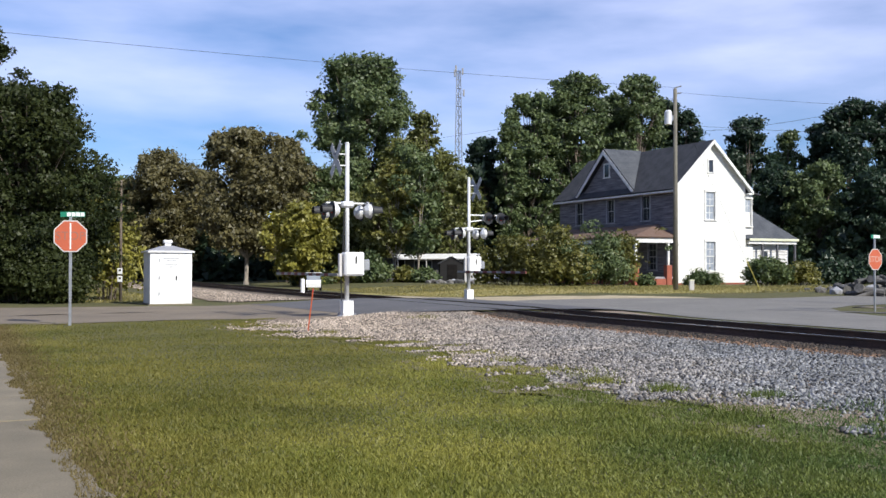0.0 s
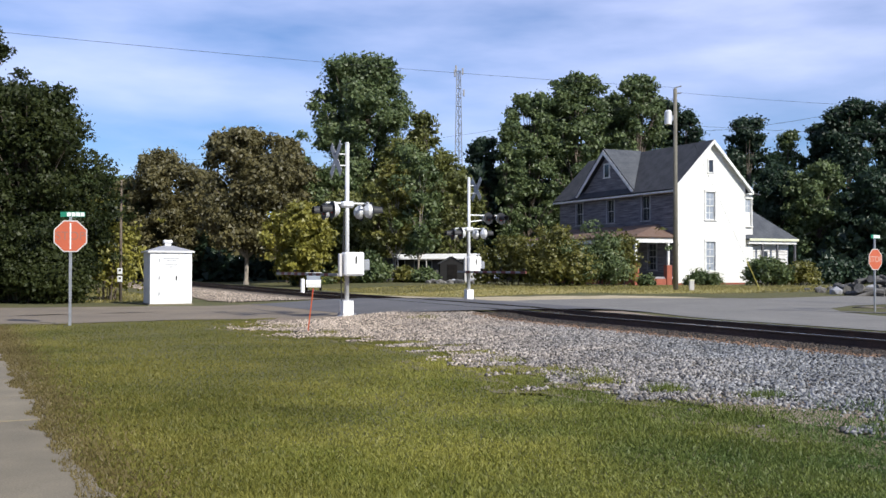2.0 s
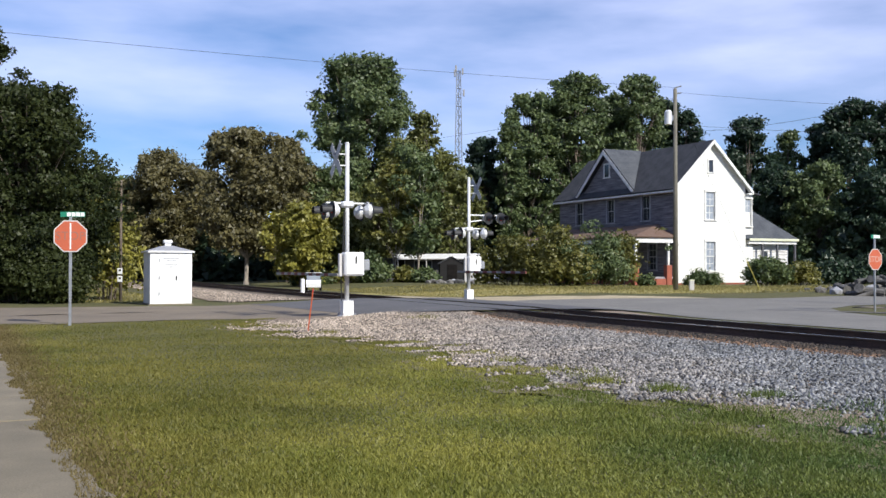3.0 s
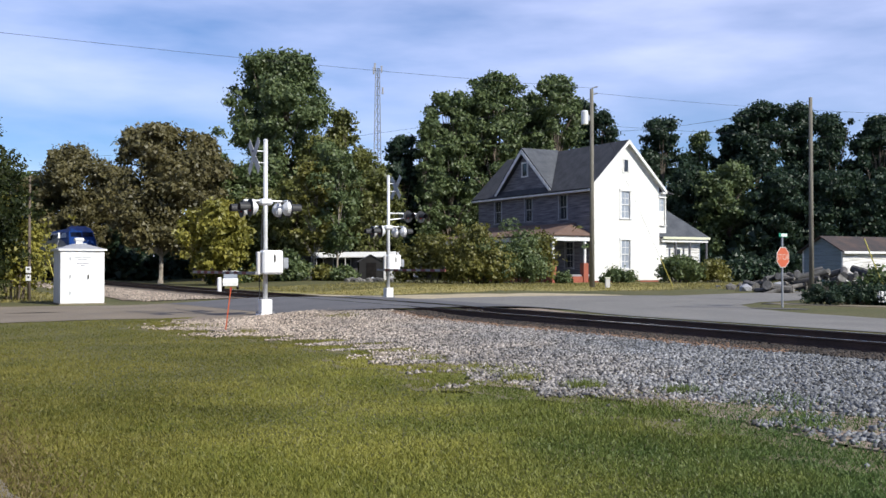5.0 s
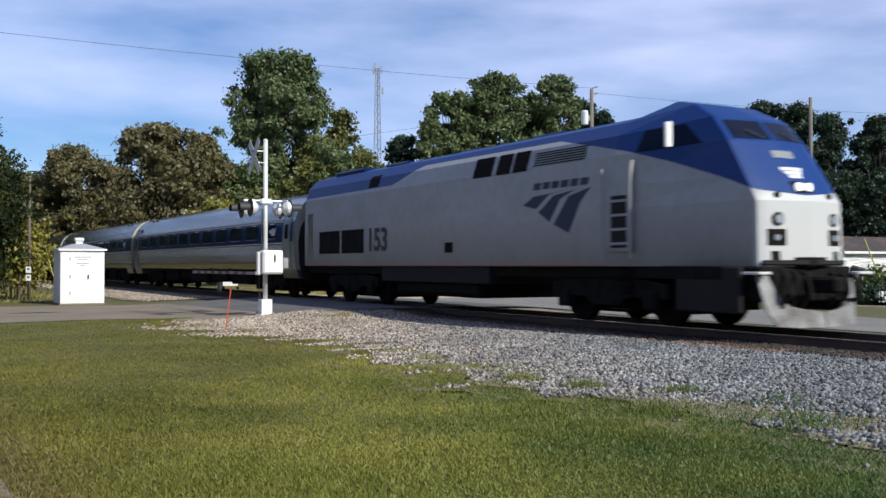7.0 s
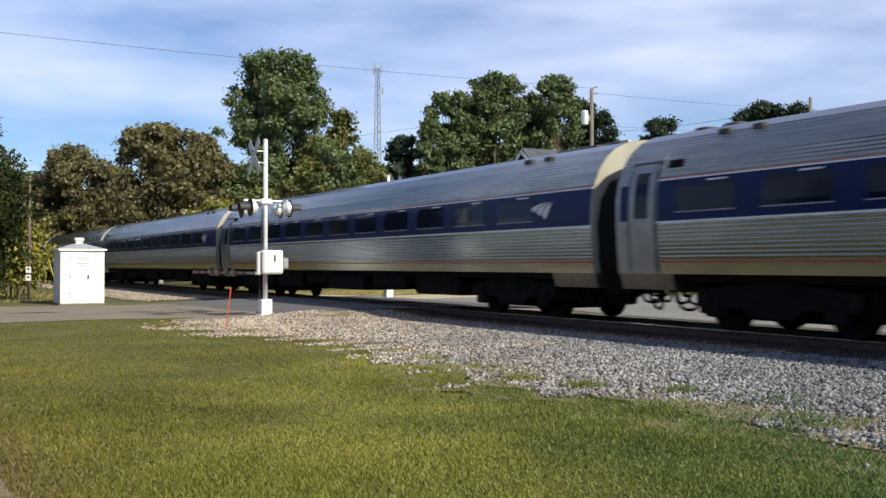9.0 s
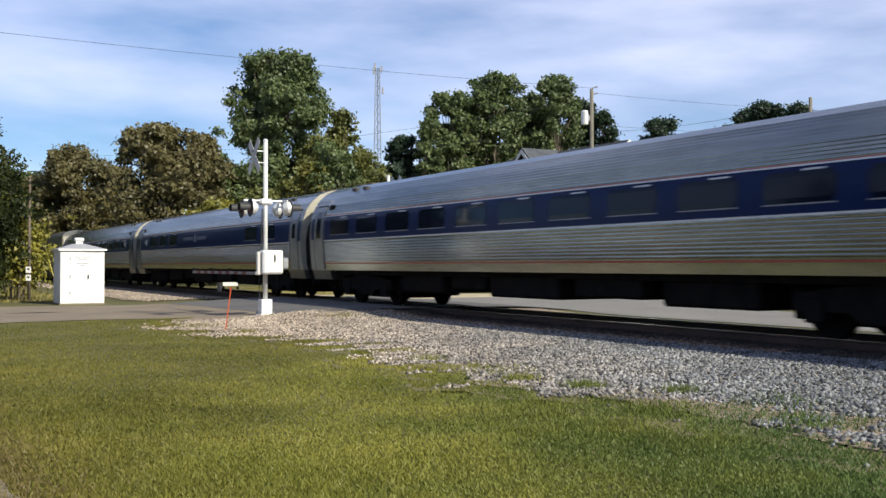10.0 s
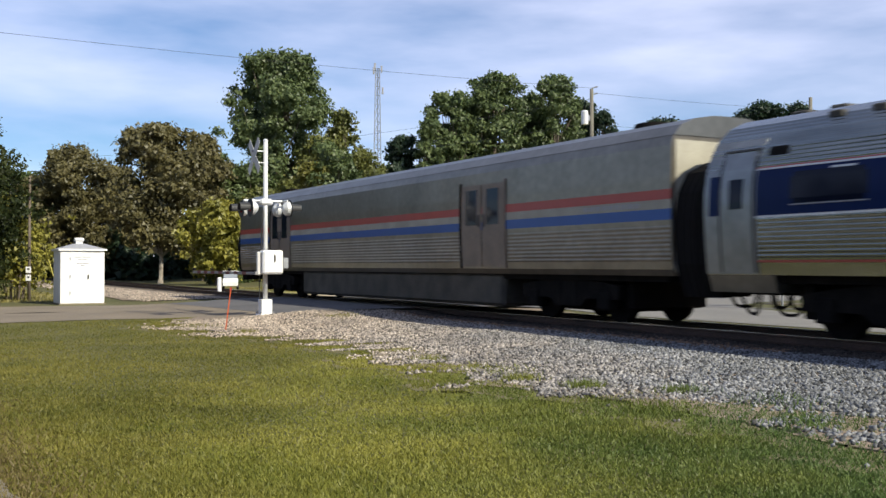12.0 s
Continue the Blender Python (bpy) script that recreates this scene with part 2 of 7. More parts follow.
def again(ob, m, parent=None):
    """The same part once more, sharing its mesh, at the local pose m."""
    o = new(ob.name.split(".")[0], ob.data)
    o.parent = parent or ob.parent
    o.matrix_basis = m
    if "label" in ob:
        o["label"] = ob["label"]
    return o


def thing(name, m, label, category, group="", kind=""):
    e = new(name)
    e.matrix_world = m
    return tagged(e, label, category, group, kind)


def box(x0, x1, y0, y1, z0, z1, bevel=0.0, bm=None):
    own = bm is None
    bm = bmesh.new() if own else bm
    v = [bm.verts.new(p) for p in ((x0, y0, z0), (x1, y0, z0), (x1, y1, z0), (x0, y1, z0), (x0, y0, z1), (x1, y0, z1), (x1, y1, z1), (x0, y1, z1))]
    f = [bm.faces.new([v[i] for i in q]) for q in ((3, 2, 1, 0), (4, 5, 6, 7), (0, 1, 5, 4), (1, 2, 6, 5), (2, 3, 7, 6), (3, 0, 4, 7))]
    if bevel:
        bmesh.ops.bevel(bm, geom=list({e for g in f for e in g.edges}), offset=bevel, segments=1, affect="EDGES")
    return bm


def rod(p0, p1, r0, r1=None, n=10, bm=None):
    bm = bmesh.new() if bm is None else bm
    r1 = r0 if r1 is None else r1
    p0, p1 = Vector(p0), Vector(p1)
    q = (p1 - p0).to_track_quat("Z", "Y")
    rings = []
    for p, r in ((p0, r0), (p1, r1)):
        rings.append([bm.verts.new(p + q @ Vector((r * math.cos(2 * math.pi * i / n), r * math.sin(2 * math.pi * i / n), 0))) for i in range(n)])
    for i in range(n):
        bm.faces.new((rings[0][i], rings[0][(i + 1) % n], rings[1][(i + 1) % n], rings[1][i]))
    bm.faces.new(rings[0][::-1])
    bm.faces.new(rings[1])
    return bm


def pipe(points, r, n=6, bm=None):
    """One round tube through the points."""
    bm = bmesh.new() if bm is None else bm
    pts = [Vector(p) for p in points]
    rings = []
    for i, p in enumerate(pts):
        way = pts[min(i + 1, len(pts) - 1)] - pts[max(i - 1, 0)]
        q = way.to_track_quat("Z", "Y")
        rings.append([bm.verts.new(p + q @ Vector((r * math.cos(2 * math.pi * k / n), r * math.sin(2 * math.pi * k / n), 0))) for k in range(n)])
    for a, b in zip(rings, rings[1:]):
        for k in range(n):
            bm.faces.new((a[k], a[(k + 1) % n], b[(k + 1) % n], b[k]))
    bm.faces.new(rings[0][::-1])
    bm.faces.new(rings[-1])
    return bm


def prism(poly, axis, a, b, bm=None):
    """A polygon given in the two other axes (in the order x, y, z), pushed out along axis from a to b."""
    bm = bmesh.new() if bm is None else bm

    def at(p, h):
        c = list(p)
        c.insert("xyz".index(axis), h)
        return bm.verts.new(c)
    lo, hi = [at(p, a) for p in poly], [at(p, b) for p in poly]
    bm.faces.new(lo[::-1])
    bm.faces.new(hi)
    for i in range(len(poly)):
        j = (i + 1) % len(poly)
        bm.faces.new((lo[i], lo[j], hi[j], hi[i]))
    return bm


def slab(quad, thick, bm=None):
    """A flat plate with the given corners on top."""
    bm = bmesh.new() if bm is None else bm
    q = [Vector(p) for p in quad]
    nrm = (q[1] - q[0]).cross(q[2] - q[0]).normalized() * thick
    hi, lo = [bm.verts.new(p) for p in q], [bm.verts.new(p - nrm) for p in q]
    bm.faces.new(hi)
    bm.faces.new(lo[::-1])
    for i in range(len(q)):
        j = (i + 1) % len(q)
        bm.faces.new((lo[i], lo[j], hi[j], hi[i]))
    return bm


def array_mesh(name, verts, faces, mat):
    """One mesh from arrays: verts (n, 3), faces (m, 3 or 4)."""
    me = bpy.data.meshes.new(name)
    k = faces.shape[1]
    me.vertices.add(len(verts))
    me.vertices.foreach_set("co", verts.astype(np.float32).ravel())
    me.loops.add(faces.size)
    me.loops.foreach_set("vertex_index", faces.astype(np.int32).ravel())
    me.polygons.add(len(faces))
    me.polygons.foreach_set("loop_start", np.arange(0, faces.size, k, dtype=np.int32))
    me.update(calc_edges=True)
    me.materials.append(mat)
    return new(name, me)


def smooth_step(a, b, x):
    t = np.clip((np.asarray(x, float) - a) / (b - a), 0, 1)
    return t * t * (3 - 2 * t)


# ---- the lie of the land ----
ALPHA, TRACK_OFF, RAIL_TOP = radians(29.4), 14.15, 0.32
ALONG = np.array([-math.sin(ALPHA), math.cos(ALPHA)])
SIDE = np.array([-math.cos(ALPHA), -math.sin(ALPHA)])
TRACK = pose(-SIDE[0] * TRACK_OFF, -SIDE[1] * TRACK_OFF, 0, 0, 0, 180 + 29.4)


def to_track(x, y):
    """Metres along the track away from the viewer, and beside it towards the viewer."""
    qx, qy = np.asarray(x) + SIDE[0] * TRACK_OFF, np.asarray(y) + SIDE[1] * TRACK_OFF
    return qx * ALONG[0] + qy * ALONG[1], qx * SIDE[0] + qy * SIDE[1]


def from_track(s, lat):
    return (-SIDE[0] * TRACK_OFF + lat * SIDE[0] + s * ALONG[0], -SIDE[1] * TRACK_OFF + lat * SIDE[1] + s * ALONG[1])


def ground_z(x, y):
    s, lat = to_track(x, y)
    rise = 0.3 * smooth_step(40, 54, y) * smooth_step(6, 14, -lat)
    berm = 0.11 * (1 - smooth_step(2.2, 7.5, np.abs(lat)))
    ramp = 0.13 * (1 - smooth_step(2.0, 7.0, np.abs(lat))) * smooth_step(22, 26, s) * (1 - smooth_step(35, 39, s))
    return rise + berm + ramp


def road_z(x, y):
    s, lat = to_track(x, y)
    return ground_z(x, y) + 0.015 + 0.065 * (1 - smooth_step(1.3, 4.5, np.abs(lat)))


def drape(name, poly, mat, height, step=1.0, extra=0.0, thick=0.0):
    """A sheet with that outline, laid over the land."""
    bm = bmesh.new()
    bm.faces.new([bm.verts.new((x, y, 0)) for x, y in poly])
    bmesh.ops.triangulate(bm, faces=bm.faces[:])
    for axis in (0, 1):
        lo, hi = min(p[axis] for p in poly), max(p[axis] for p in poly)
        c = math.ceil(lo / step) * step
        while c < hi:
            co, no = [0, 0, 0], [0, 0, 0]
            co[axis], no[axis] = c, 1
            bmesh.ops.bisect_plane(bm, geom=bm.verts[:] + bm.edges[:] + bm.faces[:], plane_co=co, plane_no=no)
            c += step
    for v in bm.verts:
        v.co.z = float(height(v.co.x, v.co.y)) + extra
    for f in bm.faces:
        if f.normal.z < 0:
            f.normal_flip()
    if thick:
        r = bmesh.ops.extrude_face_region(bm, geom=bm.faces[:])
        for v in r["geom"]:
            if isinstance(v, bmesh.types.BMVert):
                v.co.z -= thick
    return mesh_object(name, bm, mat, True)


def axis_steps(inner_lo, inner_hi, step, far):
    c = list(np.arange(inner_lo, inner_hi + 0.01, step))
    d = step
    while c[-1] < far:
        d *= 1.5
        c.append(c[-1] + d)
    d = step
    while c[0] > -far:
        d *= 1.5
        c.insert(0, c[0] - d)
    return np.array(c)


gx, gy = axis_steps(-60, 60, 1.0, 2500), axis_steps(-12, 110, 1.0, 2500)
XX, YY = np.meshgrid(gx, gy)
ZZ = ground_z(XX, YY)
nx, ny = len(gx), len(gy)
idx = np.arange(nx * ny).reshape(ny, nx)
quads = np.stack([idx[:-1, :-1], idx[:-1, 1:], idx[1:, 1:], idx[1:, :-1]], -1).reshape(-1, 4)
tagged(array_mesh("ground", np.stack([XX, YY, ZZ], -1).reshape(-1, 3), quads, GRASS), "mown grass lawn, partly dry and yellowed", "ground", kind="structure")

rng = np.random.default_rng(7)


def wiggle(points, amount, pieces=6):
    """A line through the points, broken up into short uneven steps."""
    out = []
    for a, b in zip(points, points[1:]):
        a, b = np.array(a, float), np.array(b, float)
        n = np.array([-(b - a)[1], (b - a)[0]]) / max(np.linalg.norm(b - a), 1e-6)
        for i in range(pieces):
            out.append(tuple(a + (b - a) * i / pieces + n * rng.normal(0, amount)))
    return out + [tuple(points[-1])]


# ---- roads ----
near_line = [(60, 28.8), (14.5, 28.6), (12.8, 27.6), (9, 28.6), (6.5, 28.0), (4.5, 26.6), (2.6, 25.2), (-2.2, 24.8), (-4.2, 24.6)]
far_line = [(60, 39.8), (14, 39.2), (8, 38.6), (5, 37.2), (2.6, 35.6), (-2.2, 35.4), (-4.2, 35.6)]
crossing_near = [from_track(s, lat) for lat, s in near_line]
crossing_far = [from_track(s, lat) for lat, s in far_line]
tagged(drape("road", wiggle(crossing_near[:6], 0.05) + wiggle(crossing_far[:4], 0.04)[::-1], TAN_ROAD, road_z), "tan worn asphalt road up to the crossing", "road", kind="structure")
apron = [from_track(s, lat) for lat, s in ((4.5, 26.6), (2.6, 25.2), (0.9, 24.9), (0.9, 35.5), (2.6, 35.6), (5, 37.2))]
tagged(drape("crossing_apron", apron, DARK_ASPHALT, road_z, 0.5, 0.004), "dark asphalt apron before the rails", "road", kind="structure")
middle = [from_track(s, lat) for lat, s in ((0.60, 24.9), (-0.60, 24.9), (-0.60, 35.5), (0.60, 35.5))]
tagged(drape("crossing_panel", middle, DARK_ASPHALT, lambda x, y: 0.31, 1.0, 0.0), "dark asphalt between the rails of the crossing", "road", kind="structure")
apron_far = [from_track(s, lat) for lat, s in ((-0.9, 24.9), (-2.4, 24.8), (-4.2, 24.6), (-5.2, 30), (-4.2, 36), (-2.2, 35.4), (-0.9, 35.4))]
tagged(drape("far_apron", apron_far, DARK_ASPHALT, road_z, 0.5, 0.004), "dark asphalt apron beyond the rails", "road", kind="structure")
far_area = [from_track(-20, -4.4), from_track(8, -4.3), from_track(18, -4.1), from_track(25, -4.0), from_track(36, -4.0), (-3.0, 43.0), (0.4, 45.2), (5.5, 45.6), (10.5, 45.6), (17.8, 49.2), (40, 60), (42, 55), (24, 46.4), (15.6, 42.6), (12.9, 40.4), (11.2, 37.6), (10.6, 34.4), (11.1, 31.4), from_track(18, -10.2), from_track(8, -10.2), from_track(-20, -10.2)]
tagged(drape("street", wiggle(far_area, 0.06, 4), ASPHALT, road_z), "broad pale asphalt street meeting a side road", "road", kind="structure")
drive = wiggle([(-2.6, 42.6), (-6, 45.0), (-11, 46.5), (-16, 47.0)], 0.15) + wiggle([(-16, 47.9), (-11, 48.0), (-5, 48.6), (1, 48.4), (7, 46.8), (9, 45.7)], 0.2)
tagged(drape("dirt_drive", drive, DIRT, ground_z, 1.0, 0.012), "sandy dirt drive across the lawn", "drive", kind="structure")
dry = wiggle([(-13, 50), (-8, 55), (0, 58), (6, 56), (14, 58)], 0.4) + wiggle([(12, 51), (4, 49.5), (-4, 50)], 0.4)
tagged(drape("dry_grass", dry, material("dry_grass", (0.36, 0.28, 0.10), 0.95, other=(0.20, 0.19, 0.05), scale=0.7, amount=0.9, bump=0.03, bump_scale=14, fine=0.4), ground_z, 1.5, 0.008), "patch of dry yellowed grass", "lawn", kind="structure")

# verge of the far street: kerb walk and green strip
walk_far = [(12.2, 38.4), (15.4, 35.4), (20, 34.2), (30, 32), (30, 33), (20, 35.2), (15.8, 36.5), (12.9, 39.4)]
tagged(drape("far_walk", walk_far, CONCRETE, ground_z, 1.0, 0.03, 0.06), "narrow concrete walk along a lawn", "pavement", kind="structure")
road_crack = wiggle([from_track(33.6, 20), from_track(32.8, 14), from_track(33.6, 9)], 0.25, 8)
tagged(drape("tar_line", road_crack + [(p[0] + 0.05, p[1] + 0.09) for p in road_crack[::-1]], BLACK, road_z, 2.0, 0.005), "tarred crack in the road", "road", kind="structure")
patch = wiggle([(8.5, 36.4), (12.4, 34.0), (12.2, 33.4), (8.2, 36.0)], 0.1)
tagged(drape("asphalt_patch", patch, DARK_ASPHALT, road_z, 2.0, 0.004), "dark patch in the street", "road", kind="structure")

# ---- ballast ----
edge_near = [(150, 4.2), (62, 4.4), (52, 5.2), (42, 5.4), (40.2, 4.6)]
bed_far = wiggle([from_track(s, lat) for s, lat in edge_near], 0.12) + [from_track(40.2, -3.0), from_track(150, -3.0)]
tagged(drape("ballast_bed", bed_far, BALLAST, ground_z, 1.0, 0.03), "grey crushed stone bed of the track", "ballast", kind="structure")
edge = [(28.2, 7.0), (26.8, 7.9), (23.5, 8.4), (20.5, 8.0), (18.0, 7.0), (15.5, 7.2), (12.6, 7.7), (9.7, 7.6), (7.0, 7.1), (5.6, 7.6), (2.0, 7.4), (-25, 7.4)]
EDGE_S, EDGE_LAT = [e[0] for e in edge[::-1]], [e[1] for e in edge[::-1]]


def bank_edge(s):
    """How far from the track the stones reach towards the lawn."""
    s = np.asarray(s, float)
    return np.interp(s, EDGE_S, EDGE_LAT) + 0.2 + 0.28 * np.sin(s * 1.9) + 0.20 * np.sin(s * 4.7 + 1) + 0.10 * np.sin(s * 11.3 + 2)


lumps = np.random.default_rng(31).uniform(0, 1, (64, 64))


def lump(x, y):
    x, y = np.asarray(x, float) % 64, np.asarray(y, float) % 64
    i, j = np.floor(x).astype(int) % 64, np.floor(y).astype(int) % 64
    u, v = x - np.floor(x), y - np.floor(y)
    u, v = u * u * (3 - 2 * u), v * v * (3 - 2 * v)
    k, m = (i + 1) % 64, (j + 1) % 64
    return (lumps[i, j] * (1 - u) + lumps[k, j] * u) * (1 - v) + (lumps[i, m] * (1 - u) + lumps[k, m] * u) * v


def patchiness(x, y):
    """Uneven growth, 0 to 1, in patches of about half a metre with smaller ones in them."""
    return np.clip(0.5 + 2.1 * (0.6 * lump(x * 1.5, y * 1.5) + 0.4 * lump(x * 4.1 + 9, y * 4.1 + 3) - 0.5), 0, 1)


bed_near = [from_track(s, float(bank_edge(s)) - 0.60) for s in np.arange(28.2, -25.01, -0.28)] + [from_track(-25, -3.2), from_track(24.8, -3.2), from_track(24.8, 2.6), from_track(26.8, 4.6)]
tagged(drape("near_ballast_bed", bed_near, BALLAST, ground_z, 0.7, 0.014), "grey crushed stone bank beside the track", "ballast", kind="structure")

fringe_strip = [from_track(s, float(bank_edge(s)) + 0.32) for s in np.arange(28.2, -25.01, -0.28)] + [from_track(s, float(bank_edge(s)) - 1.3) for s in np.arange(-25, 28.21, 0.28)]
tagged(drape("worn_earth", fringe_strip, EARTH, ground_z, 0.7, 0.006), "worn brown earth between the stones and the lawn", "ground", kind="structure")


def stones(name, n, s_range, lat_of, size, mat, label, lift=0.02):
    """Loose angular stones, each its own shape."""
    s = rng.uniform(*s_range, n)
    lat = lat_of(s, n)
    x, y = from_track(s, lat)
    z = ground_z(x, y) + lift
    base = np.array([(1, 0, 0), (-0.5, 0.87, 0.1), (-0.5, -0.87, -0.1), (0.1, 0.1, 0.75), (0, -0.1, -0.75)])
    tri = np.array([(0, 1, 3), (1, 2, 3), (2, 0, 3), (1, 0, 4), (2, 1, 4), (0, 2, 4)])
    r = size * rng.uniform(0.55, 1.25, n)
    v = base[None] * rng.uniform(0.6, 1.25, (n, 5, 3)) * r[:, None, None]
    a, b = rng.uniform(0, 6.28, n), rng.uniform(-1, 1, n)
    ca, sa, cb, sb = np.cos(a), np.sin(a), np.cos(b), np.sin(b)
    y1, z1 = v[..., 1] * cb[:, None] - v[..., 2] * sb[:, None], v[..., 1] * sb[:, None] + v[..., 2] * cb[:, None]
    x1 = v[..., 0] * ca[:, None] - y1 * sa[:, None]
    y1 = v[..., 0] * sa[:, None] + y1 * ca[:, None]
    v = np.stack([x1 + x[:, None], y1 + y[:, None], z1 + z[:, None]], -1)
    f = tri[None] + 5 * np.arange(n)[:, None, None]
    return tagged(array_mesh(name, v.reshape(-1, 3), f.reshape(-1, 3), mat), label, "stones", kind="stuff")


def near_bank(s, n):
    lim = bank_edge(s)
    lat = 1.6 + rng.uniform(0, 1, n) * (lim + 0.1 - 1.6)
    x, y = from_track(s, lat)
    inside = (lim - lat) / 1.7
    bare = inside + rng.normal(0, 0.16, n) < 0.08 + patchiness(x, y) * 0.85
    return np.where(bare, 1.6 + rng.uniform(0, 0.85, n) * (lim - 2.5), lat)


stones("ballast_stones", 80000, (0, 26.5), near_bank, 0.038, STONE, "loose grey crushed stones on the bank")
stones("far_ballast_stones", 9000, (40.3, 75), lambda s, n: rng.uniform(2.0, 5.0, n), 0.05, STONE, "loose grey crushed stones beside the track")
stones("rusty_stones", 4000, (11, 24.6), lambda s, n: rng.normal(1.65, 0.2, n), 0.04, RUSTY_STONE, "rust-stained stones along the ties", 0.03)
# dark strip along the tie ends: shadow put into the stones' colour, with grime
stones("grimy_stones", 12000, (0, 24.6), lambda s, n: rng.uniform(0.85, 1.75, n), 0.045, GRIMY_SHADED_STONE, "dark grimy stones at the tie ends, shadow in their colour", 0.035)
stones("crib_stones", 5000, (2, 24.6), lambda s, n: rng.uniform(-0.7, 0.7, n), 0.045, GRIMY_SHADED_STONE, "dark grimy stones between the rails", 0.03)

# ---- track ----
track = thing("railway_track", TRACK, "rusty steel rails on dark wooden ties in ballast", "railway track")


def rail_mesh(x):
    prof = [(-0.07, 0.15), (0.07, 0.15), (0.07, 0.165), (0.012, 0.185), (0.012, 0.275), (0.036, 0.285), (0.036, 0.312), (-0.036, 0.312), (-0.036, 0.285), (-0.012, 0.275), (-0.012, 0.185), (-0.07, 0.165)]
    return prism([(x + px, pz) for px, pz in prof], "y", -320, 40)


for rx in (-0.755, 0.755):
    r = part("rail", rail_mesh(rx), RAIL, track)
    part("rail_head", box(rx - 0.030, rx + 0.030, -320, 40, 0.3125, RAIL_TOP), RAIL_HEAD, r, "polished running surface")
tie = part("tie", box(-1.3, 1.3, -0.11, 0.11, 0.02, 0.155, 0.008), TIE, track)
tie.matrix_basis = pose(0, 12, 0)
for i in range(1, 200):
    y = 12 - i * 0.55
    if not -35.4 < y < -24.9:
        again(tie, pose(rng.normal(0, 0.02), y + rng.normal(0, 0.02), rng.normal(0, 0.004), 0, 0, rng.normal(0, 0.6)))


# ---- the train ----
STEEL = material("stainless_steel", (0.325, 0.345, 0.33), 0.20, 1.0, other=(0.22, 0.23, 0.215), scale=0.8, amount=0.8, fine=0.14, bump_scale=6, stretch=(1, 0.15, 1))
STEEL_PLAIN = material("dull_stainless", (0.24, 0.235, 0.215), 0.36, 0.85, other=(0.16, 0.155, 0.14), scale=1.0, amount=0.8, fine=0.12, bump_scale=6)
BAG_STEEL = material("brushed_grey_steel", (0.28, 0.25, 0.205), 0.36, 0.85, other=(0.18, 0.158, 0.128), scale=1.0, amount=0.9, fine=0.12, bump_scale=6)
BLUE_BAND = plain("blue_band", (0.003, 0.014, 0.072), 0.3)
BLUE_BAND.node_tree.nodes["Principled BSDF"].inputs["Specular IOR Level"].default_value = 0.12
BLUE_STRIPE = plain("blue_stripe", (0.012, 0.080, 0.30), 0.4)
RED_STRIPE = plain("red_stripe", (0.40, 0.06, 0.045), 0.4)
WHITE_STRIPE = plain("white_stripe", (0.72, 0.72, 0.72), 0.4)
DIM_WHITE = plain("dim_white_lettering", (0.22, 0.23, 0.27), 0.5)
RUBBER = plain("black_rubber", (0.012, 0.011, 0.011), 0.9)
RUBBER.node_tree.nodes["Principled BSDF"].inputs["Specular IOR Level"].default_value = 0.15
DOOR_STEEL = material("door_steel", (0.31, 0.32, 0.32), 0.38, 0.6, other=(0.21, 0.22, 0.215), scale=1.3, amount=0.8, fine=0.1, bump_scale=6)
CAR_GLASS = plain("tinted_glass", (0.006, 0.009, 0.022), 0.08)


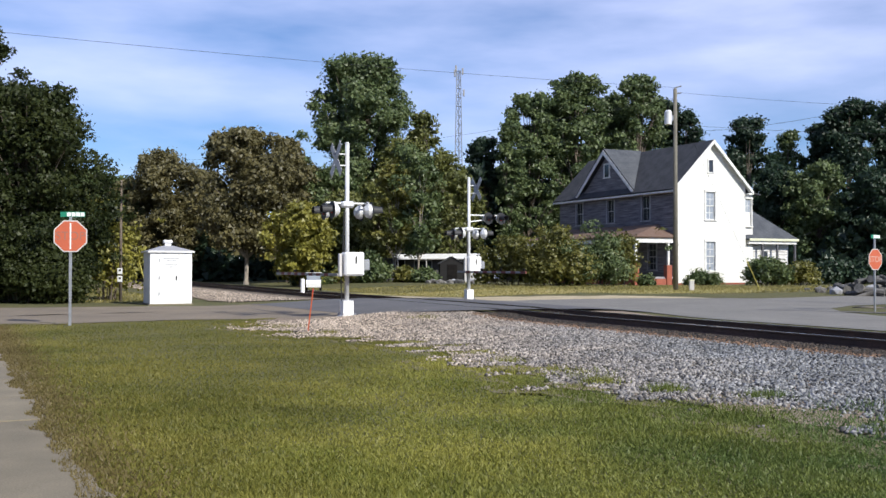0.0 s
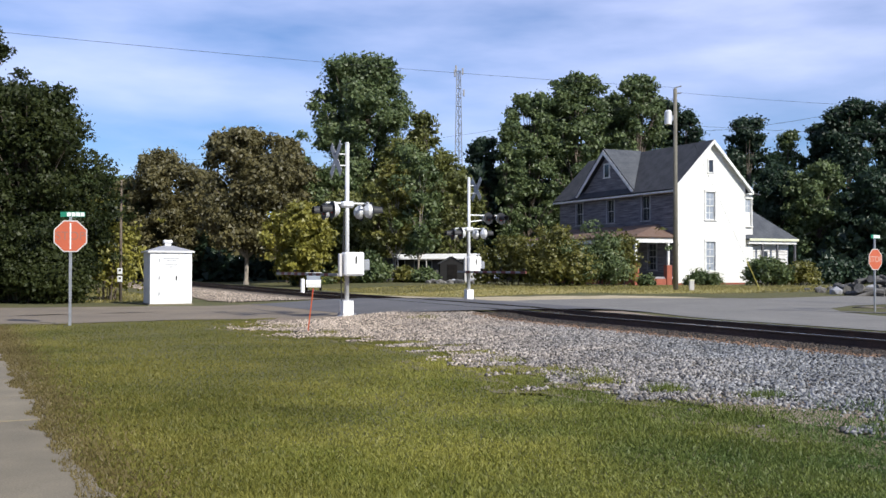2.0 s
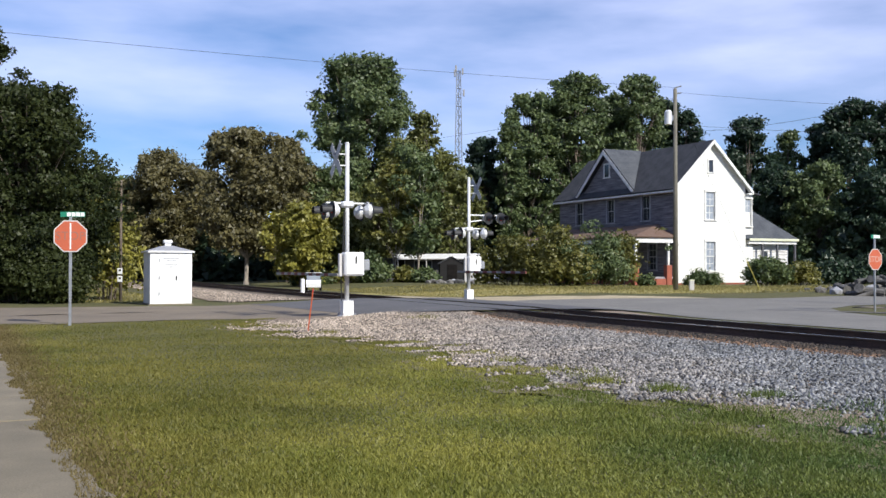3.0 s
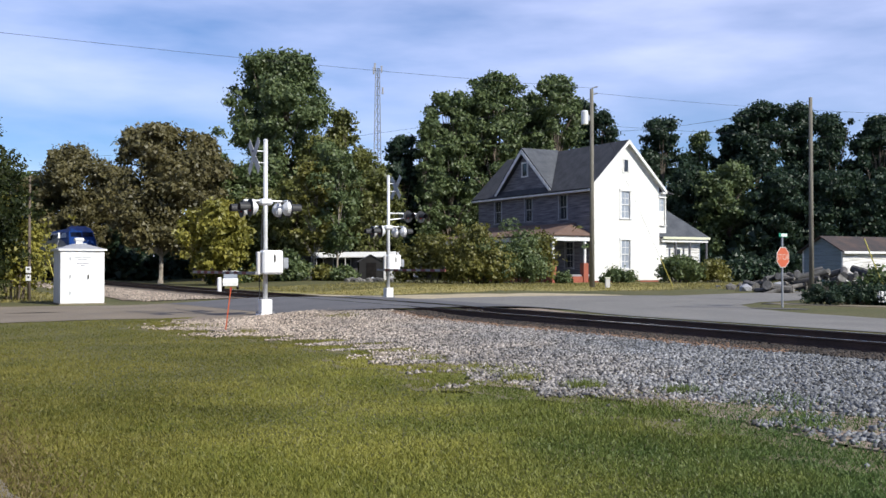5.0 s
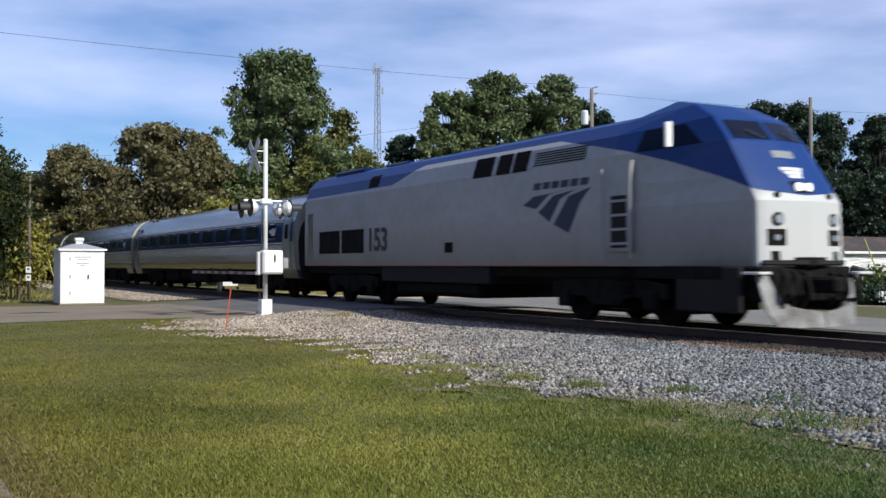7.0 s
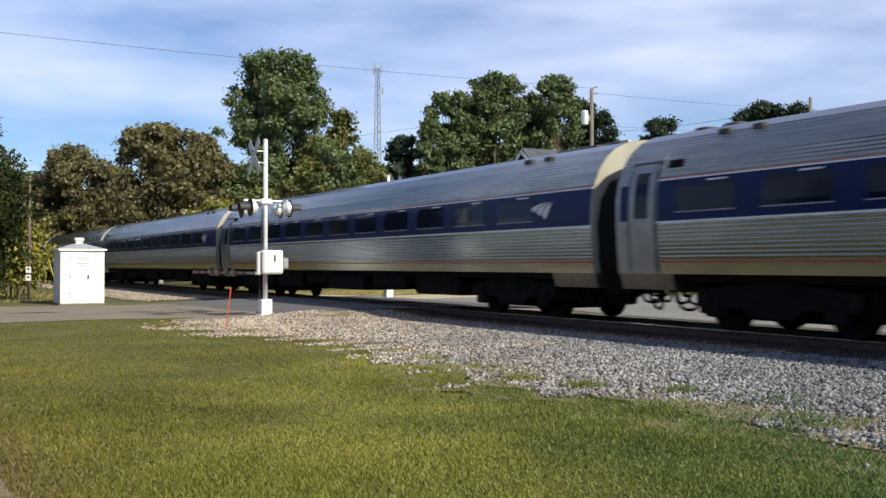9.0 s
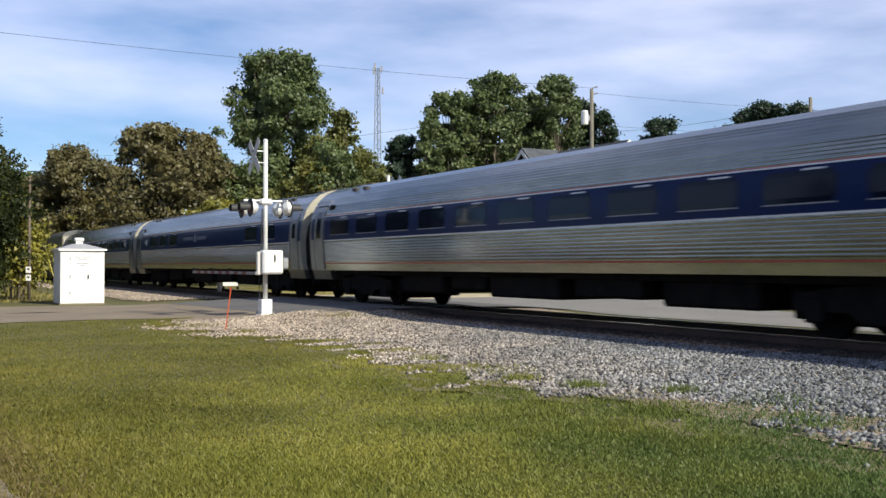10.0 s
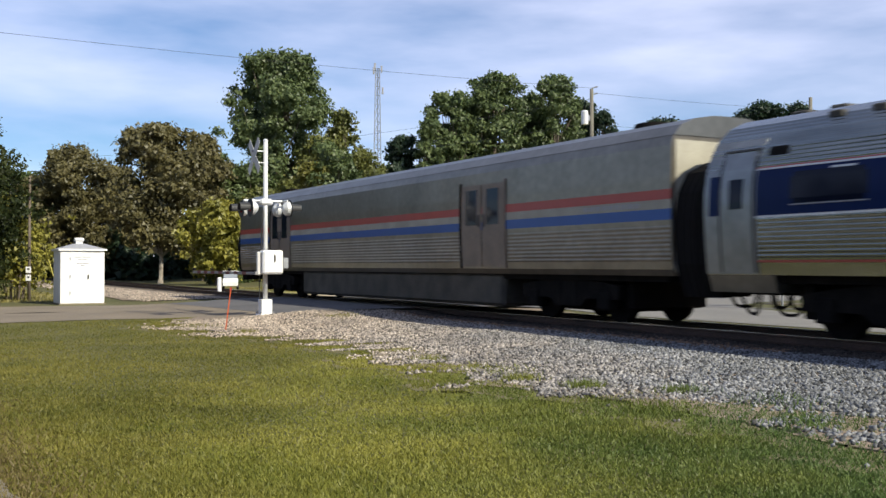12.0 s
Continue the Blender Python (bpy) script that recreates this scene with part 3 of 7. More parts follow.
def livery():
    """Silver paint below, blue above a line that climbs from the nose over the cab and dips again at the rear."""
    m = material("silver_and_blue_paint", (0.35, 0.35, 0.352), 0.45, 0.06, other=(0.29, 0.285, 0.275), scale=0.9, amount=0.8, fine=0.06, bump_scale=5)
    n, l = m.node_tree.nodes, m.node_tree.links
    bsdf = n["Principled BSDF"]
    silver = bsdf.inputs["Base Color"].links[0].from_socket
    # road dirt thrown up along the lower side
    dirt_noise, dirt_add, dirt_range, dirty, where, part_of = n.new("ShaderNodeTexNoise"), n.new("ShaderNodeMath"), n.new("ShaderNodeMapRange"), n.new("ShaderNodeMix"), n.new("ShaderNodeTexCoord"), n.new("ShaderNodeSeparateXYZ")
    dirt_noise.inputs["Scale"].default_value, dirt_noise.inputs["Detail"].default_value = 0.9, 6
    l.new(where.outputs["Object"], dirt_noise.inputs["Vector"])
    l.new(where.outputs["Object"], part_of.inputs[0])
    dirt_add.operation, dirt_add.inputs[1].default_value = "MULTIPLY_ADD", 1.3
    l.new(dirt_noise.outputs["Fac"], dirt_add.inputs[0])
    l.new(part_of.outputs["Z"], dirt_add.inputs[2])
    dirt_range.inputs["From Min"].default_value, dirt_range.inputs["From Max"].default_value = 1.75, 2.9
    dirt_range.inputs["To Min"].default_value, dirt_range.inputs["To Max"].default_value = 0.75, 0.0
    l.new(dirt_add.outputs[0], dirt_range.inputs["Value"])
    dirty.data_type = "RGBA"
    dirty.inputs[7].default_value = (0.145, 0.120, 0.085, 1)
    l.new(dirt_range.outputs["Result"], dirty.inputs[0])
    l.new(silver, dirty.inputs[6])
    # paler silver on the nose front: sunlight on it, put into the paint
    nose_mask, sunlit_nose = n.new("ShaderNodeMapRange"), n.new("ShaderNodeMix")
    nose_mask.inputs["From Min"].default_value, nose_mask.inputs["From Max"].default_value = 20.14, 20.26
    l.new(part_of.outputs["Y"], nose_mask.inputs["Value"])
    sunlit_nose.data_type = "RGBA"
    sunlit_nose.inputs[7].default_value = (0.50, 0.50, 0.49, 1)
    l.new(nose_mask.outputs["Result"], sunlit_nose.inputs[0])
    l.new(dirty.outputs[2], sunlit_nose.inputs[6])
    silver = sunlit_nose.outputs[2]
    tc, sep, curve = n.new("ShaderNodeTexCoord"), n.new("ShaderNodeSeparateXYZ"), n.new("ShaderNodeFloatCurve")
    l.new(tc.outputs["Object"], sep.inputs[0])
    scaled = n.new("ShaderNodeMath")
    scaled.operation = "DIVIDE"
    scaled.inputs[1].default_value = 22.0
    l.new(sep.outputs["Y"], scaled.inputs[0])
    l.new(scaled.outputs[0], curve.inputs["Value"])
    pts = curve.mapping.curves[0].points
    line = [(0, 3.42), (7.0, 3.46), (8.6, 3.90), (14.8, 3.88), (16.2, 3.62), (17.2, 3.42), (18.3, 3.12), (19.5, 2.74), (20.5, 2.36), (20.9, 2.18), (22, 2.05)]
    pts[0].location, pts[1].location = (0, (line[0][1] - 2) / 2.5), (1, (line[-1][1] - 2) / 2.5)
    for y, z in line[1:-1]:
        pts.new(y / 22, (z - 2) / 2.5)
    for p in pts:
        p.handle_type = "VECTOR"
    curve.mapping.update()
    zz = n.new("ShaderNodeMath")
    zz.operation, zz.inputs[1].default_value, zz.inputs[2].default_value = "MULTIPLY_ADD", 0.4, -0.8
    l.new(sep.outputs["Z"], zz.inputs[0])
    more, mix = n.new("ShaderNodeMath"), n.new("ShaderNodeMix")
    more.operation, mix.data_type = "GREATER_THAN", "RGBA"
    l.new(zz.outputs[0], more.inputs[0])
    l.new(curve.outputs[0], more.inputs[1])
    l.new(more.outputs[0], mix.inputs[0])
    l.new(silver, mix.inputs[6])
    mix.inputs[7].default_value = (0.002, 0.030, 0.155, 1)
    l.new(mix.outputs[2], bsdf.inputs["Base Color"])
    inv = n.new("ShaderNodeMath")
    inv.operation, inv.inputs[0].default_value = "MULTIPLY_ADD", 0.0
    inv.inputs[1].default_value, inv.inputs[2].default_value = 0.0, 0.06
    l.new(more.outputs[0], inv.inputs[0])
    inv.inputs[1].default_value = -0.06
    l.new(inv.outputs[0], bsdf.inputs["Metallic"])
    return m


LIVERY = livery()
BOARD_GREY = plain("number_board_grey", (0.22, 0.24, 0.24), 0.5)
GRIMY_SILVER = material("grimy_silver", (0.085, 0.076, 0.062), 0.7, 0.1, other=(0.04, 0.036, 0.03), scale=1.6, fine=0.25)
LIVERY.node_tree.nodes["Principled BSDF"].inputs["Specular IOR Level"].default_value = 0.3
BAG_DOOR = material("brown_grey_door", (0.25, 0.195, 0.150), 0.6, 0.2, other=(0.17, 0.135, 0.105), scale=2.0, amount=0.8, fine=0.15)
CAR_GLASS.node_tree.nodes["Principled BSDF"].inputs["Specular IOR Level"].default_value = 0.16
# Grimy grey lowered further to carry the shade along the engine's underside.
LOWER_GREY = plain("grimy_grey", (0.02, 0.019, 0.019), 0.8)
LOWER_GREY.node_tree.nodes["Principled BSDF"].inputs["Specular IOR Level"].default_value = 0.2
PLOUGH = material("scuffed_plough", (0.34, 0.34, 0.34), 0.6, 0.2, other=(0.10, 0.09, 0.085), scale=2.2, amount=0.8, fine=0.3)


def truck(parent, y, wheel_r=0.46, base=2.6, frame_z=0.62, x_out=1.12):
    """A four-wheeled truck with its frame, springs and wheels."""
    bm = bmesh.new()
    for sx in (-1, 1):
        prism([(y - base / 2 - 0.45, frame_z + 0.10), (y - base / 2 - 0.45, frame_z - 0.18), (y - 0.65, frame_z - 0.18), (y - 0.45, frame_z - 0.34), (y + 0.45, frame_z - 0.34), (y + 0.65, frame_z - 0.18), (y + base / 2 + 0.45, frame_z - 0.18), (y + base / 2 + 0.45, frame_z + 0.10), (y + 0.5, frame_z + 0.26), (y - 0.5, frame_z + 0.26)], "x", sx * x_out - 0.09, sx * x_out + 0.09, bm)
    box(-1.0, 1.0, y - 0.3, y + 0.3, frame_z - 0.05, frame_z + 0.25, 0, bm)
    t = part("truck", bm, DARK, parent, "grimy steel truck frame, underside shade in its colour")
    # Solid box added between the wheels to keep light from showing through.
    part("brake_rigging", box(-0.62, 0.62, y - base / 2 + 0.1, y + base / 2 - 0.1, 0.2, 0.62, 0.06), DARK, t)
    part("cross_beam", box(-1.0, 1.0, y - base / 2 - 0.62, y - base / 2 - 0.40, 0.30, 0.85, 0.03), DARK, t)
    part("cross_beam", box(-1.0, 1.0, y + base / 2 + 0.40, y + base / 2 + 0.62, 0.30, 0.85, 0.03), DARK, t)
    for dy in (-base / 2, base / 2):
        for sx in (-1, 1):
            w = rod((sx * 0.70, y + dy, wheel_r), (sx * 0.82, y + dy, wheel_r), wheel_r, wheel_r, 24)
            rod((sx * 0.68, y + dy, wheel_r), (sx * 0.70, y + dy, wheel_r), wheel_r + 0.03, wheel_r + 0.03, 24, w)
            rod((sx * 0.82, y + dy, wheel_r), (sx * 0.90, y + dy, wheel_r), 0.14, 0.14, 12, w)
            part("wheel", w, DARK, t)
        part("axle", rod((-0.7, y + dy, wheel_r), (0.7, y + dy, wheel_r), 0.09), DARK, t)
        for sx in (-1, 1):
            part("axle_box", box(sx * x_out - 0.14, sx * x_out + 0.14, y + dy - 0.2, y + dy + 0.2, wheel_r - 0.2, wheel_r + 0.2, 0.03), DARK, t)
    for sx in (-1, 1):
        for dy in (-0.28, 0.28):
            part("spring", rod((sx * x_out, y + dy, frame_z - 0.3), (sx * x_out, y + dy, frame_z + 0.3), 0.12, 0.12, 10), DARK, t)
    return t


def shell(profile, y0, y1, closed=True):
    """A car body: the right half of its cross-section, mirrored and pushed from y0 to y1."""
    poly = profile + [(-x, z) for x, z in profile[::-1] if x > 1e-6]
    return prism(poly, "y", y0, y1)


def curve_at(profile, z):
    for (xa, za), (xb, zb) in zip(profile, profile[1:]):
        if za <= z <= zb:
            return xa + (xb - xa) * (z - za) / max(zb - za, 1e-6)
    return profile[-1][0]


AM = [(1.525, 1.02), (1.55, 1.25), (1.58, 1.6), (1.60, 2.0), (1.60, 2.3), (1.575, 2.6), (1.52, 2.85), (1.42, 3.10), (1.24, 3.36), (0.98, 3.58), (0.62, 3.74), (0.25, 3.80), (0.0, 3.81)]


def fluted(profile, bands, pitch, depth):
    """The profile with ridges between the heights of each band."""
    out = []
    z0, z1 = profile[0][1], profile[-1][1]
    zs = sorted({p[1] for p in profile} | {z for a, b in bands for z in np.arange(a, b, pitch / 4)})
    for z in zs:
        x = curve_at(profile, z)
        k = 0.0
        for a, b in bands:
            if a <= z <= b:
                k = 1 if int(round((z - a) / (pitch / 4))) % 4 in (1, 2) else 0
        out.append((max(x + k * depth, 0.0), z))
    if out[-1][0] > 1e-6:
        out.append((0.0, z1))
    return out


AM_FLUTED = fluted(fluted(AM, [(1.30, 1.94)], 0.075, 0.008), [(2.80, 3.58)], 0.068, 0.008)


def side_panel(profile, y0, y1, z0, z1, out, rows=4, n_thick=0.012):
    """A thin curved panel for each side of the body, between two heights."""
    made = []
    for sx in (1, -1):
        ring = []
        for k in range(rows + 1):
            z = z0 + (z1 - z0) * k / rows
            ring.append((sx * (curve_at(profile, z) + out), z))
        back = [(x - sx * n_thick * 2, z) for x, z in ring[::-1]]
        made.append(prism(ring + back, "y", y0, y1))
    return made


# Cream that puts sunlight on the car ends into colour; also the dull stripe.
CREAM_END = material("end_wall_paint", (0.42, 0.395, 0.325), 0.6, 0.1, other=(0.27, 0.25, 0.20), scale=1.5, amount=0.8, fine=0.15)
HOOP_OUT = [(1.20, 0.60), (1.42, 1.2), (1.46, 2.0), (1.38, 2.5), (1.15, 2.88), (0.65, 3.10), (0, 3.16)]
HOOP_IN = [(0.45, 0.62), (0.45, 1.3), (0.45, 2.1), (0.45, 2.5), (0.42, 2.75), (0.3, 2.85), (0, 2.87)]


def gangway_hoop(y0, y1):
    """A black bellows arch between two car ends, in one piece with three folds."""
    out = HOOP_OUT + [(-x, z) for x, z in HOOP_OUT[-2::-1]]
    inn = HOOP_IN + [(-x, z) for x, z in HOOP_IN[-2::-1]]
    bm = bmesh.new()
    rings = []
    for k in range(7):
        y = y0 + (y1 - y0) * k / 6
        g = 1.0 if k % 2 == 0 else 0.965
        rings.append(([bm.verts.new((x * g, y, z)) for x, z in out], [bm.verts.new((x, y, z)) for x, z in inn]))
    n = len(out)
    for (oa, ia), (ob, ib) in zip(rings, rings[1:]):
        for k in range(n - 1):
            bm.faces.new((oa[k], oa[k + 1], ob[k + 1], ob[k]))
            bm.faces.new((ia[k], ib[k], ib[k + 1], ia[k + 1]))
        for k in (0, n - 1):
            bm.faces.new((oa[k], ob[k], ib[k], ia[k]))
    for o, q in (rings[0], rings[-1]):
        for k in range(n - 1):
            bm.faces.new((o[k], q[k], q[k + 1], o[k + 1]))
    return bm


def vestibule_end(c, e, H, kind):
    """One end of a coach: its end wall, bellows, hoses, and its side door where it has one ("small" or "tall" window)."""
    a, b = sorted((e * (H - 1.17), e * H))
    part("step_skirt", prism([(-1.42, 0.72), (1.42, 0.72), (1.51, 1.02), (-1.51, 1.02)], "y", a - 0.3 * (e > 0), b + 0.3 * (e < 0)), STEEL_PLAIN, c, "steel step well below the door")
    if kind:
        part("vestibule", side_panel(AM, a, b, 1.03, 3.3, 0.016, rows=8), DOOR_STEEL, c, "plain steel vestibule side")
        d0, d1 = sorted((e * (H - 1.08), e * (H - 0.40)))
        door = part("door", side_panel(AM, d0, d1, 0.98 + 0.05, 3.08, 0.028, rows=7), DOOR_STEEL, c, "steel side door")
        lo, hi, w = (2.12, 2.62, 0.19) if kind == "small" else (2.06, 2.92, 0.15)
        part("door_window", side_panel(AM, d0 + w, d1 - w, lo, hi, 0.034, rows=4), CAR_GLASS, door)
        for dd in (d0 - 0.06, d1 + 0.02):
            part("door_groove", side_panel(AM, dd, dd + 0.045, 1.06, 3.12, 0.020, rows=7), BLACK, door)
        part("door_groove", side_panel(AM, d0 - 0.06, d1 + 0.065, 3.10, 3.135, 0.024, rows=1), BLACK, door)
        s0, s1 = sorted((e * (H - 0.34), e * (H - 0.12)))
        part("end_stripe", side_panel(AM, s0, s1, 2.02, 2.70, 0.022, rows=5), BLUE_BAND, c, "short end of the blue band")
        g0, g1 = sorted((e * (H - 1.72), e * (H - 1.34)))
        part("vent_grille", side_panel(AM, g0, g1, 2.98, 3.12, 0.024, rows=2), DARK, c)
    y0, y1 = sorted((e * H, e * (H + 0.015)))
    part("end_wall", shell([(x * 0.992, z) for x, z in AM], y0, y1), CREAM_END, c, "end wall slab, sunlight on the end as cream colour")
    y0, y1 = sorted((e * (H + 0.015), e * (H + 0.39)))
    part("diaphragm", gangway_hoop(y0, y1), RUBBER, c, "black rubber gangway hoop")
    part("coupler", box(-0.16, 0.16, min(e * (H - 0.5), e * (H + 0.27)), max(e * (H - 0.5), e * (H + 0.27)), 0.72, 0.98, 0.04), DARK, c)
    for k in range(12):
        x = (1.05 - 0.16 * (k % 3)) * (1 if k % 2 else -1)
        start, drop = H + 0.25 - 0.17 * k, 0.36 + 0.06 * (k % 4)
        pts = [(x + 0.06 * math.sin(5 * u + k), e * (start - 0.62 * u), 0.82 - drop * math.sin(math.pi * u) - 0.06 * math.sin(3 * math.pi * u)) for u in np.linspace(0, 1, 9)]
        part("hose", pipe(pts, 0.03, 5), RUBBER, c, "black hanging hose")
    truck(c, e * 9.07)
    for dy in (0.9, 1.7):
        part("roof_vent", box(-0.25, 0.25, e * (H - dy) - 0.18, e * (H - dy) + 0.18, 3.76, 3.87, 0.03), GRIMY_SILVER, c)
        part("roof_hatch", box(0.78, 1.05, e * (H - dy - 1.4) - 0.14, e * (H - dy - 1.4) + 0.14, 3.50, 3.63, 0.02), GRIMY_SILVER, c)


def coach(windows, label, lettered=False, rear="small", lead="small"):
    c = thing("passenger_coach", Matrix(), label, "railway coach", "coaches of the train")
    H = 12.6
    part("body", shell(AM_FLUTED, -H, H), STEEL, c, "fluted stainless steel body")
    vestibule_end(c, -1, H, rear)
    vestibule_end(c, 1, H, lead)
    y_lo, y_hi = -H + (1.17 if rear else 0.03), H - (1.17 if lead else 0.03)
    band = part("window_band", side_panel(AM, y_lo, y_hi, 1.99, 2.74, 0.010, rows=6), BLUE_BAND, c, "dark blue band along the windows")
    part("stripe", side_panel(AM, y_lo, y_hi, 1.955, 1.99, 0.020, rows=1), WHITE_STRIPE, c, "white stripe")
    part("stripe", side_panel(AM, y_lo, y_hi, 2.74, 2.768, 0.020, rows=1), WHITE_STRIPE, c, "white stripe")
    part("stripe", side_panel(AM, y_lo, y_hi, 2.768, 2.79, 0.020, rows=1), RED_STRIPE, c, "red stripe")
    part("stripe", side_panel(AM, y_lo, y_hi, 1.225, 1.262, 0.018, rows=1), RED_STRIPE, c, "red stripe")
    for y in windows:
        for side in (1, -1):
            w = bmesh.new()
            for k, (a, b) in enumerate(((2.16, 2.24), (2.24, 2.58), (2.58, 2.66))):
                s = 0.72 if k == 1 else 0.66
                ring = [(side * (curve_at(AM, a) + 0.018), a), (side * (curve_at(AM, b) + 0.018), b), (side * (curve_at(AM, b) - 0.01), b), (side * (curve_at(AM, a) - 0.01), a)]
                prism(ring, "y", y - s, y + s, w)
            part("window", w, CAR_GLASS, c)
        part("window_rim", side_panel(AM, y - 0.72, y + 0.72, 2.132, 2.152, 0.021, rows=1), GREY_PAINT, c, "dull metal lower rim")
        part("window_latch", side_panel(AM, y + 0.05, y + 0.5, 2.665, 2.695, 0.022, rows=1), ALUMINIUM, c)
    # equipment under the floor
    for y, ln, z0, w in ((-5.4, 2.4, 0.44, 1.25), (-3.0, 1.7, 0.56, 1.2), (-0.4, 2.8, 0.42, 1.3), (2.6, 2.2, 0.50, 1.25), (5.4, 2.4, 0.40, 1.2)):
        part("equipment_box", box(-w, w, y - ln / 2, y + ln / 2, z0, 1.0, 0.05), DARK, c, "grimy underfloor box, underside shade in its colour")
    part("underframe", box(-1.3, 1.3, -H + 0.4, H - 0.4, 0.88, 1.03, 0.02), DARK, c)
    # marks near the ends, drawn as plain shapes
    for start in [-H + 2.0] if lettered else [H - 2.55 if lead else H - 2.1]:
        for k in range(3):
            yy = start + 0.20 * k
            drop = 0.07 * k
            ring = [(yy, 2.41 - drop), (yy + 0.10, 2.47 - drop * 0.5), (yy + 0.50 - 0.07 * k, 2.54), (yy + 0.24, 2.44 - drop * 0.6), (yy + 0.11, 2.34 - drop * 1.2)]
            for sx in (1, -1):
                x = sx * (curve_at(AM, 2.4) + 0.012)
                part("mark", prism(ring, "x", min(x, x + sx * 0.014), max(x, x + sx * 0.014)), WHITE_STRIPE, c, "small pale swept mark")
    if lettered:
        y = -2.6
        for w in [0.11] * 9 + [0.34] + [0.11] * 8:
            lo, hi = (2.34, 2.49) if w < 0.3 else (2.24, 2.58)
            gap = 0.07 if w < 0.3 else 0.22
            y += 0.15 if w > 0.3 else 0.0
            part("lettering", side_panel(AM, y, y + w, lo, hi, 0.014, rows=2), DIM_WHITE, c, "pale lettering bar")
            y += w + gap
    return c


BG = [(1.42, 0.98), (1.48, 1.1), (1.50, 1.4), (1.52, 2.0), (1.52, 2.8), (1.50, 3.4), (1.45, 3.58), (1.25, 3.78), (0.9, 3.92), (0.45, 3.99), (0.0, 4.0)]


def baggage_car():
    c = thing("baggage_car", Matrix(), "grey steel baggage car with red, white and blue stripes", "railway baggage car")
    H = 12.55
    part("body", shell(fluted(BG, [(1.25, 1.95)], 0.085, 0.009), -H, H), BAG_STEEL, c, "grey steel body, fluted along the bottom")
    part("roof", shell([(1.46, 3.585), (1.26, 3.79), (0.9, 3.93), (0.45, 4.0), (0.0, 4.01)], -H - 0.02, H + 0.02), STEEL_PLAIN, c, "smooth rounded roof")
    part("stripe", side_panel(BG, -H, H, 2.40, 2.585, 0.006, rows=1), RED_STRIPE, c, "red stripe")
    part("stripe", side_panel(BG, -H, H, 2.225, 2.40, 0.005, rows=1), CREAM_END, c, "dull white stripe")
    part("stripe", side_panel(BG, -H, H, 2.02, 2.225, 0.006, rows=1), BLUE_STRIPE, c, "blue stripe")
    for yc in (5.95, -8.0):
        for k in (-1, 1):
            a, b = sorted((yc + k * 0.03, yc + k * 0.95))
            d = part("door", side_panel(BG, a, b, 1.15, 3.12, 0.022, rows=5), BAG_DOOR, c, "brown-grey sliding baggage door")
            part("door_window", side_panel(BG, a + 0.2, b - 0.2, 2.15, 3.0, 0.028, rows=3), CAR_GLASS, d)
            part("door_handle", side_panel(BG, yc + k * 0.12 - 0.02, yc + k * 0.12 + 0.02, 2.1, 2.4, 0.05, rows=1), BLACK, d)
        # dark strip drawn as the shadow at this edge; the other is plain frame
        part("door_frame", side_panel(BG, yc - 1.05, yc - 0.97, 1.1, 3.2, 0.03, rows=5), DARK, c)
        part("door_frame", side_panel(BG, yc + 0.97, yc + 1.05, 1.1, 3.2, 0.03, rows=5), BAG_DOOR, c)
    for e in (-1, 1):
        y0, y1 = sorted((e * (H + 0.02), e * (H + 0.53)))
        part("diaphragm", gangway_hoop(y0, y1), RUBBER, c, "black rubber gangway hoop")
        part("end_wall", box(-1.42, 1.42, min(e * H, e * (H + 0.02)), max(e * H, e * (H + 0.02)), 1.05, 3.5, 0.005), CREAM_END, c, "end wall, sunlight on it as pale cream colour")
        part("coupler", box(-0.16, 0.16, min(e * (H - 0.4), e * (H + 0.3)), max(e * (H - 0.4), e * (H + 0.3)), 0.72, 0.98, 0.04), DARK, c)
        part("roof_vent", rod((0, e * (H - 2.2), 3.96), (0, e * (H - 2.2), 4.14), 0.42, 0.38, 18), DARK, c, smooth=False)
        truck(c, e * 9.0, 0.46, 2.5, 0.66, 1.15)
    part("skirt", box(-1.34, 1.34, -6.2, 6.6, 0.20, 1.0, 0.08), GRIMY_SILVER, c, "grimy grey skirt below the floor")
    part("underframe", box(-1.3, 1.3, -H + 0.3, H - 0.3, 0.86, 1.0, 0.02), DARK, c)
    for k in range(9):
        part("lettering", side_panel(BG, H - 2.6 + 0.2 * k, H - 2.48 + 0.2 * k, 2.27, 2.36, 0.012, rows=1), GREY_PAINT, c, "small lettering too blurred to read")
    return c


# levels of the cab front: height, half width, distance ahead, crown of the front face
NOSE = [(1.16, 1.06, 20.26, 0.24), (2.30, 1.06, 20.22, 0.24), (2.75, 1.04, 19.94, 0.22), (3.42, 1.00, 19.50, 0.20), (3.90, 0.94, 19.08, 0.17), (4.22, 0.79, 18.46, 0.12), (4.40, 0.5, 17.7, 0.05)]
BODY = [(1.50, 1.16), (1.50, 2.30), (1.50, 2.75), (1.47, 3.35), (1.34, 3.76), (1.05, 4.05), (0.60, 4.20), (0.0, 4.25)]


def nose_point(u, z, out=0.0):
    """A point of the cab front: u from -1 to 1 across, at height z."""
    zs = [k[0] for k in NOSE]
    hw, y, crown = (float(np.interp(z, zs, [k[i] for k in NOSE])) for i in (1, 2, 3))
    return Vector((u * hw * 1.0, y + crown * (1 - 0.75 * abs(u) - 0.25 * u ** 8) + out * 0.9, z + out * 0.4))


